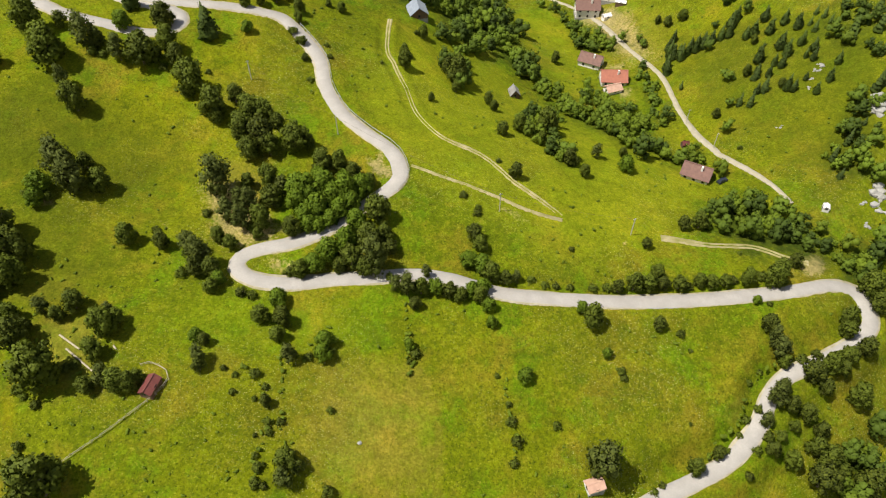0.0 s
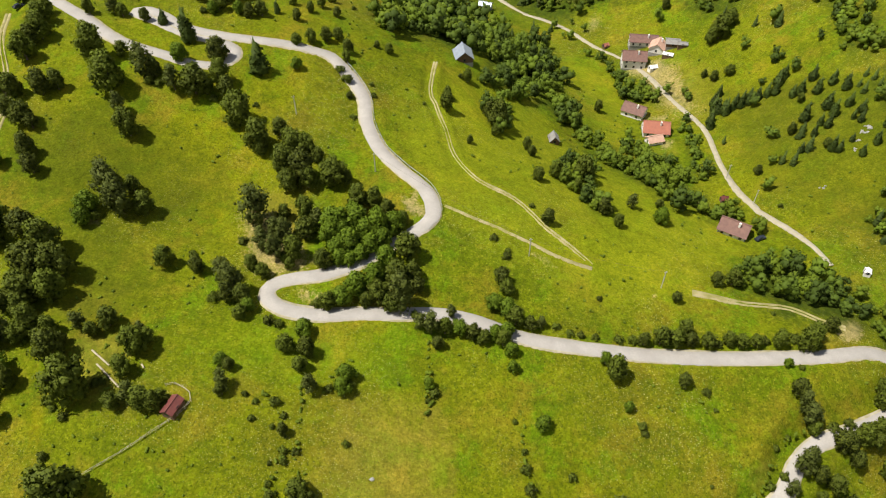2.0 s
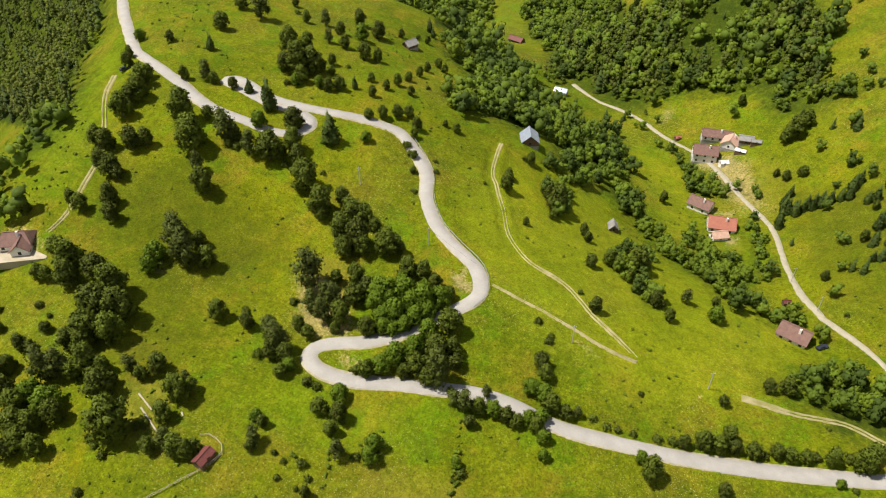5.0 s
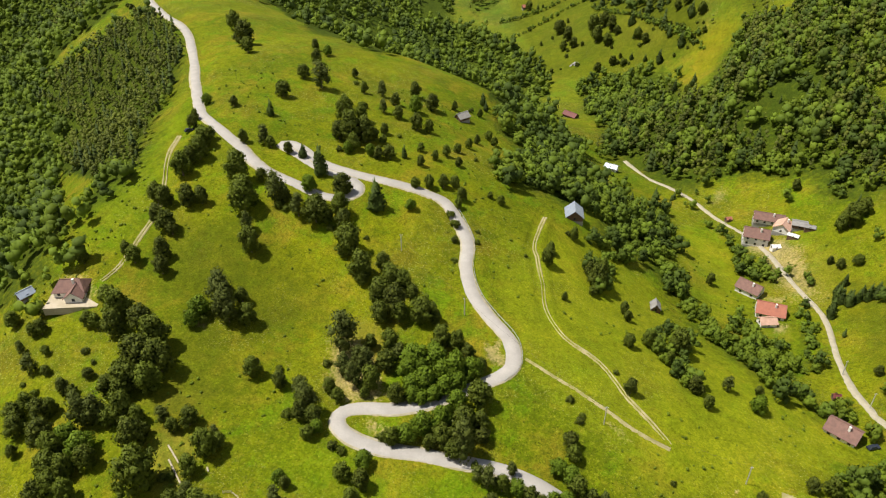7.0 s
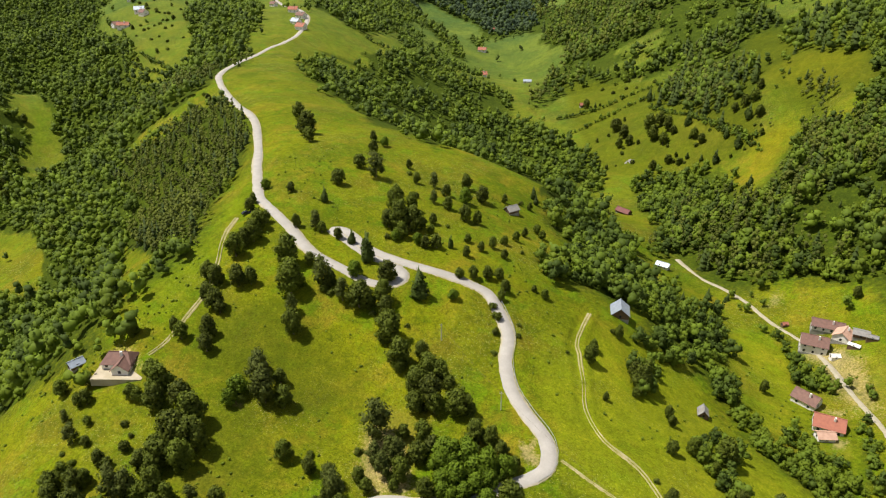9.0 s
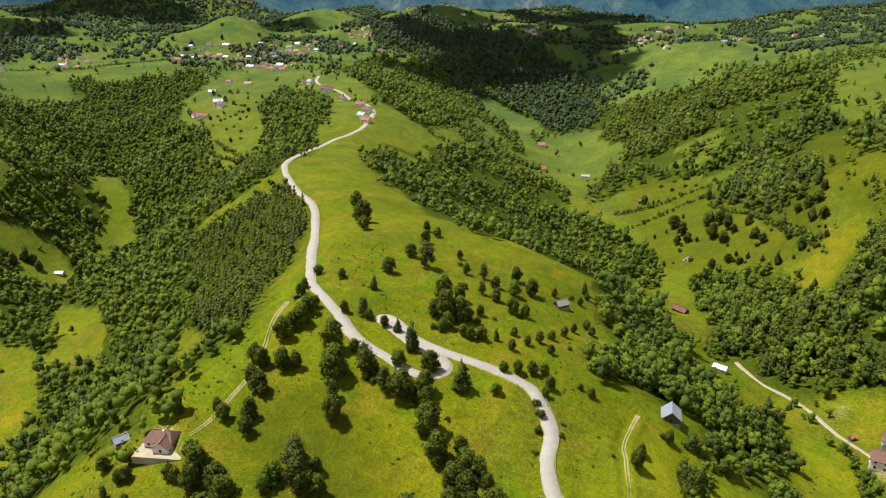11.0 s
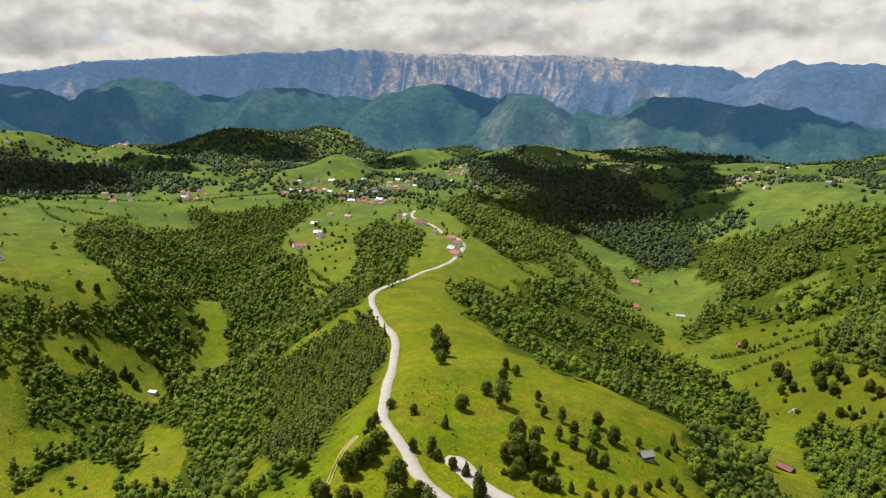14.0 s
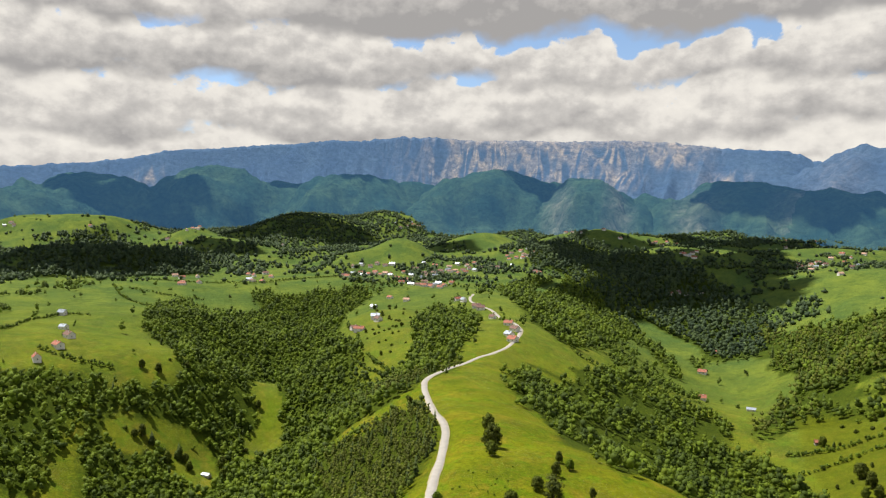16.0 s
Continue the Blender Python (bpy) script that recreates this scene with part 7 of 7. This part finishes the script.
def backdrop_material(name, a, b, rock, rock_amount, scale, haze_glow):
    """The backdrop of distance: slopes tinted blue-green for haze, pale rock where it breaks out."""
    mat, n, link, bsdf = shader(name, 1.0)
    bsdf.inputs["Specular IOR Level"].default_value = 0.0
    col = mixed(n, link, noise_fac(n, link, scale, 6.0, 0.6, 0.35, 0.65), a, b)
    pos = n("ShaderNodeNewGeometry").outputs["Position"]
    squeeze = n("ShaderNodeMapping")
    squeeze.inputs["Scale"].default_value, squeeze.inputs["Rotation"].default_value = (1.0, 1.0, 0.42), (0.35, 0.30, 0.0)
    link(pos, squeeze.inputs[0])
    r1 = noise_fac(n, link, 0.016, 9.0, 0.70, 0.52 - rock_amount, 0.60 - rock_amount, vec=squeeze.outputs[0])
    att = n("ShaderNodeAttribute", attribute_name="rock")
    m = n("ShaderNodeMath", operation="MULTIPLY")
    link(span_of(n, link, r1, 0.45, 1.0), m.inputs[0])
    link(att.outputs["Fac"], m.inputs[1])
    col = mixed(n, link, m.outputs[0], col, rock)
    grain = noise_fac(n, link, 0.035, 8.0, 0.75, 0.35, 0.75)
    col = mixed(n, link, grain, col, tuple(0.5 * v for v in a))
    bump = n("ShaderNodeBump", Strength=0.8, Distance=18.0)
    link(grain, bump.inputs["Height"])
    link(bump.outputs[0], bsdf.inputs["Normal"])
    link(col, bsdf.inputs["Base Color"])
    # a faint blue glow over the whole surface stands in for haze
    bsdf.inputs["Emission Color"].default_value, bsdf.inputs["Emission Strength"].default_value = (*haze_glow, 1), 1.0
    return mat


CREST = [(95, 1.5), (80, 2.9), (73.1, 3.76), (69.7, 4.1), (67.9, 4.25), (64.2, 4.77), (62.2, 5.35), (58.1, 5.7), (53.9, 6.09), (51.7, 6.23), (50.4, 6.48), (47.2, 6.5), (44.1, 6.85), (40.4, 6.77), (38.2, 6.55), (34.5, 6.57), (31.4, 6.4), (27.1, 6.44), (22.9, 6.15), (18.9, 5.55), (15.1, 5.27), (14, 4.95), (13.2, 4.48), (9, 4.2), (-10, 3.8), (-30, 3.4), (-50, 3.0)]


def fbm(x, y, z, size, octaves=5, rough=0.55):
    """Broken relief at several scales."""
    out, amp, f = 0.0, 1.0, 1.0 / size
    for k in range(octaves):
        out += amp * noise.noise((x * f + k * 7.1, y * f, z * f + k * 3.3))
        amp, f = amp * rough, f * 2.03
    return out


def build_range():
    """The long limestone ridge: wooded lower slopes, gullied pale cliffs under the crest."""
    az = np.concatenate([np.arange(-50, 4, 0.3), np.arange(4, 80, 0.08), np.arange(80, 100, 0.3)])
    t = np.linspace(0, 1, 52)
    a, tt = np.meshgrid(az, t)
    cr = np.interp(a, [c[0] for c in CREST[::-1]], [c[1] for c in CREST[::-1]])
    jag = np.array([0.10 * noise.noise((v * 0.9, 3, 0)) + 0.11 * noise.noise((v * 2.2, 7, 0)) + 0.06 * noise.noise((v * 6.1, 2, 0)) for v in az])
    r = 3750 + 900 * tt
    h = np.tan(np.radians(cr + jag[None] * tt ** 5)) * 4640
    ar = np.radians(a)
    px, py = -np.sin(ar) * r, np.cos(ar) * r
    spur = np.array([1 - 2 * abs(fbm(q * 68, u * 240, 0, 420, 3)) for u in t for q in az]).reshape(a.shape)
    prof = 0.10 * tt + 0.50 * tt ** 2.0 + 0.40 * np.clip((tt - 0.5) / 0.5, 0, 1) ** 1.2
    spur = spur + 0.5 * np.array([1 - 2 * abs(fbm(q * 68 + u * 120, u * 160, 5, 150, 3)) for u in t for q in az]).reshape(a.shape) - 0.2
    z = 176 + h * prof + (spur - 0.4) * 70 * np.clip(tt * 1.6, 0, 1) * np.clip((1 - tt) * 2.2, 0, 1)
    verts = np.stack([px, py, z], -1)
    behind = np.stack([-np.sin(ar[-1]) * 4800, np.cos(ar[-1]) * 4800, np.full(len(az), 100.0)], -1)
    verts = np.concatenate([verts, behind[None]]).reshape(-1, 3)
    na, nt = len(az), len(t) + 1
    i, j = np.meshgrid(np.arange(na - 1), np.arange(nt - 1))
    i, j = i.ravel(), j.ravel()
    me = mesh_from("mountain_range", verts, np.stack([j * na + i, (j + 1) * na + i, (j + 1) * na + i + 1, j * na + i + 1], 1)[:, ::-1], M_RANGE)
    # pale gullies run down from the crest and join; bare cliffs along the top of the eastern part
    bend = np.array([noise.noise((q * 0.45, u * 1.6, 2.0)) + 0.5 * noise.noise((q * 1.2, u * 4.5, 4.0)) for u in t for q in az]).reshape(a.shape)
    veins = np.array([1 - 5.0 * abs(noise.noise((q * 0.62 + w * 1.5, u * 2.2 + w, 6.0))) for (u, q), w in zip(((u, q) for u in t for q in az), bend.ravel())]).reshape(a.shape)
    veins = np.maximum(veins, np.array([1 - 5.0 * abs(noise.noise((q * 1.5 + w * 2.0, u * 4.0 - w, 9.0))) for (u, q), w in zip(((u, q) for u in t for q in az), bend.ravel())]).reshape(a.shape) * 0.85)
    # sunlit stretches painted into the rock mask: gullies turn pale only inside them
    lit = np.zeros(a.shape)
    for mid, half, low, high in ((37.5, 4.6, 0.42, 1.1), (41.0, 1.2, 0.36, 0.60), (32.0, 3.4, 0.66, 1.1), (27.2, 1.6, 0.55, 1.1), (23.5, 2.6, 0.78, 1.1), (19.0, 1.6, 0.40, 0.85), (16.2, 1.9, 0.30, 0.72), (51.5, 1.4, 0.45, 0.7), (63.2, 1.0, 0.7, 0.9)):
        lit = np.maximum(lit, np.exp(-((a - mid) / half) ** 2) * np.clip((tt - low) / 0.10, 0, 1) * np.clip((high - tt) / 0.12, 0, 1))
    rock = np.clip(np.clip(veins, 0, 1) * 1.5, 0, 1) * np.clip(lit * 1.25, 0, 1)
    rock = np.maximum(rock, 0.8 * np.clip((tt - 0.93) / 0.05, 0, 1) * np.clip((41 - a) / 2, 0, 1) * np.clip((a - 19) / 2, 0, 1))
    me.attributes.new("rock", "FLOAT", "POINT").data.foreach_set("value", np.concatenate([rock.ravel(), rock[-1]]).astype(np.float32))
    tagged(new("mountain_range", me), "long blue limestone mountain range with pale cliffs", "mountain", kind="structure")


# the range's blue, in base colour and glow, is painted distance haze
M_RANGE = backdrop_material("hazed_mountain", (0.058, 0.108, 0.195), (0.078, 0.130, 0.200), (0.52, 0.42, 0.31), 0.03, 0.005, (0.036, 0.064, 0.108))
# foothill woods with haze put into the blue-green tones and a blue glow
M_FOOT = backdrop_material("hazed_foothill", (0.030, 0.072, 0.056), (0.078, 0.132, 0.066), (0.46, 0.41, 0.32), 0.02, 0.006, (0.016, 0.046, 0.092))
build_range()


def build_foothill(azimuth, half, lift, dist, rocky=0.0, depth=600, mat=None):
    """One wooded foothill with spurs and hollows, its skirts running out into the plain."""
    m, k = 84, 46
    u, v = np.meshgrid(np.linspace(-1, 1, m), np.linspace(-1, 1, k))
    ar = np.radians(azimuth + u * half * 1.75)
    r = dist + v * depth
    x, y = -np.sin(ar) * r, np.cos(ar) * r
    n1 = np.array([fbm(a, b, azimuth, 300, 5) for a, b in zip(x.ravel(), y.ravel())]).reshape(u.shape)
    n2 = np.array([fbm(a, b, azimuth + 5, 110, 4) for a, b in zip(x.ravel(), y.ravel())]).reshape(u.shape)
    top = math.tan(math.radians(lift)) * dist + 181
    bell = (0.5 + 0.5 * np.cos(np.pi * np.clip(u, -1, 1))) ** 0.9 * (0.5 + 0.5 * np.cos(np.pi * v)) ** 0.7
    z = 90 + (top - 90) * bell + (n1 * 120 + n2 * 26) * np.clip(bell * 3, 0, 1) * np.clip(1.35 - bell, 0.2, 1)
    verts = np.stack([x, y, z], -1).reshape(-1, 3)
    i, j = np.meshgrid(np.arange(m - 1), np.arange(k - 1))
    i, j = i.ravel(), j.ravel()
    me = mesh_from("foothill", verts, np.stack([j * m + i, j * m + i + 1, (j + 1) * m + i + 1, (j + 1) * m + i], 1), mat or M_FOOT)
    side = np.clip(1 - abs(abs(u) - 0.3) * 5, 0, 1)
    me.attributes.new("rock", "FLOAT", "POINT").data.foreach_set("value", (np.clip(-v * 2, 0, 1) * side * rocky).ravel().astype(np.float32))
    tagged(new("foothill", me), "rounded dark wooded foothill below the mountain range", "hill", "foothills below the range", "structure")


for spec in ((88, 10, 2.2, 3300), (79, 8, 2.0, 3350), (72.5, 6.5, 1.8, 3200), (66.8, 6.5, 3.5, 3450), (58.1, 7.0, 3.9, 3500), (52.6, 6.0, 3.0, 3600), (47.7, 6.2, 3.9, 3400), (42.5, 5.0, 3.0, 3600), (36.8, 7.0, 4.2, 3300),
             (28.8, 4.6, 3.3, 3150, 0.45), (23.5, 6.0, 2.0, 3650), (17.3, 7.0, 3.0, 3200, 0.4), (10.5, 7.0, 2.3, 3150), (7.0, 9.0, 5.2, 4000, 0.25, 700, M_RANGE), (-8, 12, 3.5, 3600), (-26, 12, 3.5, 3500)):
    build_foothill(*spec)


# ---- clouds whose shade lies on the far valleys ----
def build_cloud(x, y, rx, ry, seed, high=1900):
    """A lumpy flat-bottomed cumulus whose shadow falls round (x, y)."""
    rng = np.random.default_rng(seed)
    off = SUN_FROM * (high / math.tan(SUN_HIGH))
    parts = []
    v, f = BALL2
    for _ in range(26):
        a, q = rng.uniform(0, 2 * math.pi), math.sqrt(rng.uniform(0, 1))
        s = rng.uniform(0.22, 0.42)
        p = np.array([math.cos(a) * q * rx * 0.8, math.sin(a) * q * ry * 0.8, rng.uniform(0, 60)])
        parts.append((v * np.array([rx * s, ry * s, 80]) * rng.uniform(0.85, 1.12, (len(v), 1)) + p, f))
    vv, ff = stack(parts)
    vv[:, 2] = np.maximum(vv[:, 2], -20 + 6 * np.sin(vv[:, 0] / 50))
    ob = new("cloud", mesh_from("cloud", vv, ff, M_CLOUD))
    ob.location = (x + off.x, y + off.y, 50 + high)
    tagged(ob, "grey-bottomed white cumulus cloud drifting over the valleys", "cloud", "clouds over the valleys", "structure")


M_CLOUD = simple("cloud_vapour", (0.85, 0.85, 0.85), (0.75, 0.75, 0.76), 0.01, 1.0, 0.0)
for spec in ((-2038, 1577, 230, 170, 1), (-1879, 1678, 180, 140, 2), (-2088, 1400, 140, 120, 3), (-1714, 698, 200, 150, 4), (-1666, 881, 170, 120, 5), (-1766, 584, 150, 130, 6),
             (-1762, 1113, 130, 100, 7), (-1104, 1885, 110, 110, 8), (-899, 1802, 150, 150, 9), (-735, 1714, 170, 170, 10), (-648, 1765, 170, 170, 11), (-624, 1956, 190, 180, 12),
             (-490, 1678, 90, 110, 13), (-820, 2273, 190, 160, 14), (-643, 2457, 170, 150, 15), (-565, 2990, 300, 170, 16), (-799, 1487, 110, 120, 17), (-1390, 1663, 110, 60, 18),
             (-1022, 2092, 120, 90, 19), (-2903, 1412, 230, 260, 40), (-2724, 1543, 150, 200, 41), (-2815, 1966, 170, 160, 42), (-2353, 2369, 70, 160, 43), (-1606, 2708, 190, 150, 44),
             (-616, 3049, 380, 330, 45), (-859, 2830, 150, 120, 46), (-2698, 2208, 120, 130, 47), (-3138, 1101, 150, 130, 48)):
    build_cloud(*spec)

# ---- poles, rail, fence, logs, rocks, cars ----
def at_ground(x, y):
    return float(graded(np.array([x]), np.array([y]))[0])


POLES = [(-62.7, 196.3), (-33.1, 176.2), (16.8, 149.4), (57.3, 147.8), (96.6, 225.6), (101.9, 207.0)]


def rod(a, b, r, sides=6):
    """A straight round bar between two points."""
    a, b = Vector(a), Vector(b)
    q = (b - a).to_track_quat("Z", "Y")
    ring = [q @ Vector((math.cos(i / sides * 6.2832) * r, math.sin(i / sides * 6.2832) * r, 0)) for i in range(sides)]
    v = [tuple(a + p) for p in ring] + [tuple(b + p * 0.85) for p in ring]
    f = [(i, (i + 1) % sides, sides + (i + 1) % sides, sides + i) for i in range(sides)]
    return v, f + [tuple(range(sides)), tuple(range(sides, 2 * sides))]


tops = []
for px, py in POLES:
    pole = new("utility_pole")
    z0 = at_ground(px, py)
    pole.matrix_world = pose(px, py, z0, 0, 0, 20)
    tagged(pole, "pale concrete power pole standing in the meadow", "pole", "power poles across the meadow")
    part("post", *rod((0, 0, -0.5), (0, 0, 7.2), 0.15, 8), M_CONCRETE, pole)
    arm = part("crossarm", *box(-0.55, 0.55, -0.05, 0.05, 6.7, 6.8), M_STEEL, pole, "steel crossarm")
    for k in (-0.48, 0.0, 0.48):
        part("insulator", *rod((k, 0, 6.8), (k, 0, 6.98), 0.04, 6), M_PLASTER, arm)
    tops.append(Vector((px, py, z0 + 7.0)))

for a, b in zip((tops[0], tops[1], tops[2]), (tops[1], tops[2], tops[3])):
    wire = bpy.data.curves.new("wire", "CURVE")
    wire.dimensions, wire.bevel_depth = "3D", 0.02
    sp = wire.splines.new("POLY")
    sp.points.add(12)
    for i in range(13):
        p = a.lerp(b, i / 12) - Vector((0, 0, 1.6 * (1 - (2 * i / 12 - 1) ** 2)))
        sp.points[i].co = (*p, 1)
    ob = new("power_line", wire)
    wire.materials.append(M_FRAME)
    tagged(ob, "thin sagging power line between two poles", "wire", "power lines")


def guard_rail(line, side, a, b):
    """A steel rail on posts along one edge of the road."""
    seg = line[a:b:2]
    d = np.gradient(seg[:, :2], axis=0)
    d /= np.linalg.norm(d, axis=1)[:, None]
    e = np.column_stack([seg[:, :2] + np.stack([-d[:, 1], d[:, 0]], 1) * side * 2.75, seg[:, 2] + 0.1])
    rail = new("guard_rail")
    rail.location = e[0]
    tagged(rail, "grey steel guard rail along the road's outer edge", "guard rail", "guard rails")
    rel = e - e[0]
    v, f = [], []
    for i, p in enumerate(rel):
        for dz, dy in ((0.45, 0.0), (0.60, 0.06), (0.78, 0.0), (0.78, -0.03), (0.45, -0.03)):
            v.append((p[0] - d[i, 1] * dy, p[1] + d[i, 0] * dy, p[2] + dz))
        if i:
            for k in range(5):
                f.append(((i - 1) * 5 + k, (i - 1) * 5 + (k + 1) % 5, i * 5 + (k + 1) % 5, i * 5 + k))
    part("beam", v, f, M_STEEL, rail)
    for p in rel:
        part("post", *box(p[0] - 0.06, p[0] + 0.06, p[1] - 0.06, p[1] + 0.06, p[2] - 0.5, p[2] + 0.75), M_STEEL, rail)


def nearest_row(x, y):
    return int(((road_line[:, 0] - x) ** 2 + (road_line[:, 1] - y) ** 2).argmin())


i0, i1, i2 = nearest_row(-15, 155), nearest_row(-45, 221), nearest_row(-88, 215)
guard_rail(road_line, -1, i0, i1 + 6)
guard_rail(road_line, -1, i2 - 6, i2 + 4)

FENCE = [(-84.8, 70.0), (-80.5, 73.2), (-76.2, 76.6), (-72.0, 80.5), (-67.8, 84.6), (-65.8, 87.5), (-65.2, 90.5), (-67.7, 92.6), (-71.0, 93.6), (-72.4, 92.8)]
fence = new("rustic_fence")
fence.location = (FENCE[0][0], FENCE[0][1], at_ground(*FENCE[0]))
tagged(fence, "bleached wooden pole fence along the meadow edge", "fence")
run = curve_through(FENCE, 2.2)
run = np.column_stack([run, graded(run[:, 0], run[:, 1])]) - np.array(fence.location)
jit = random.Random(3)
for i, p in enumerate(run):
    part("post", *rod((p[0], p[1], p[2] - 0.4), (p[0] + jit.uniform(-0.1, 0.1), p[1] + jit.uniform(-0.1, 0.1), p[2] + 1.2), 0.07, 5), M_WOOD_GREY, fence)
    if i:
        q = run[i - 1]
        for h in (0.45, 0.95):
            part("rail", *rod((q[0], q[1], q[2] + h + jit.uniform(-0.1, 0.1)), (p[0], p[1], p[2] + h + jit.uniform(-0.1, 0.1)), 0.055, 5), M_WOOD_GREY, fence)

for x1, y1, x2, y2 in [(-94.8, 101.3, -88.6, 97.2), (-91.9, 97.4, -83.5, 91.2), (-80.6, 98.2, -79.6, 97.2)]:
    log = part("fallen_log", *rod((x1, y1, at_ground(x1, y1) + 0.2), (x2, y2, at_ground(x2, y2) + 0.2), 0.26, 8), M_WOOD_GREY, None)
    tagged(log, "bleached fallen tree trunk lying in the grass", "log", "fallen trunks")

# limestone outcrops on the eastern slope and single boulders
rock_rng = np.random.default_rng(12)
for x, y, size in [(155.8, 209.3, 7.0), (146.3, 173.7, 6.0), (143.9, 232.9, 3.0), (142.2, 231.2, 2.0), (139.9, 227.8, 2.0), (124.0, 208.0, 1.6), (146.1, 167.0, 3.0), (141.9, 170.8, 2.0), (139.8, 161.6, 2.0), (137.7, 223.9, 1.6), (-19.8, 78.1, 1.1), (153.9, 204.9, 4.0), (-63.5, 636.2, 4.0), (-65.0, 636.3, 4.0)]:
    outcrop = new("limestone_outcrop" if size > 1.5 else "boulder")
    outcrop.location = (x, y, at_ground(x, y))
    tagged(outcrop, "pale weathered limestone outcrop in the grass" if size > 1.5 else "single pale boulder lying in the meadow", "rock", "limestone outcrops" if size > 1.5 else "")
    for _ in range(1 if size < 1.5 else int(3 + size)):
        s = size * rock_rng.uniform(0.14, 0.36) if size > 1.5 else size * 0.6
        o = rock_rng.normal(0, size * 0.3, 2) if size > 1.5 else (0, 0)
        v = BALL1[0] * rock_rng.uniform(0.6, 1.15, (len(BALL1[0]), 1)) * s * np.array([1.2, 0.9, 0.8])
        v = v + np.array([o[0], o[1], at_ground(x + o[0], y + o[1]) - outcrop.location.z + s * 0.1])
        part("rock", [tuple(p) for p in v], [tuple(int(k) for k in f) for f in BALL1[1]], M_STONE, outcrop)


def car(x, y, turn, label):
    """A small parked car: body, cabin glass and wheels."""
    ob = new("parked_car")
    ob.matrix_world = pose(x, y, at_ground(x, y) + 0.1, 0, 0, turn)
    tagged(ob, label, "car")
    v = [(-0.85, -2.1, 0.3), (0.85, -2.1, 0.3), (0.85, 2.1, 0.3), (-0.85, 2.1, 0.3), (-0.85, -2.1, 0.85), (0.85, -2.1, 0.85), (0.85, 2.1, 0.75), (-0.85, 2.1, 0.75)]
    f = [(0, 1, 2, 3), (4, 5, 6, 7), (0, 1, 5, 4), (2, 3, 7, 6), (1, 2, 6, 5), (3, 0, 4, 7)]
    part("body", v, f, M_CAR, ob)
    c = [(-0.8, -1.7, 0.85), (0.8, -1.7, 0.85), (0.8, 1.0, 0.8), (-0.8, 1.0, 0.8), (-0.62, -1.2, 1.42), (0.62, -1.2, 1.42), (0.62, 0.3, 1.42), (-0.62, 0.3, 1.42)]
    part("cabin", c, f, M_PANE, ob, "dark glazed cabin")
    part("roof", *box(-0.6, 0.6, -1.15, 0.25, 1.42, 1.46), M_CAR, ob)
    for sx in (-0.86, 0.68):
        for sy in (-1.35, 1.35):
            part("wheel", *rod((sx, sy, 0.32), (sx + 0.18, sy, 0.32), 0.32, 10), M_RUBBER, ob)


car(HOUSE_AT["meadow"][0] + 8.5, HOUSE_AT["meadow"][1] - 3.5, -60, "dark car parked beside the meadow house")
car(-172.5, 232.5, -35, "dark car parked on the ridge track")
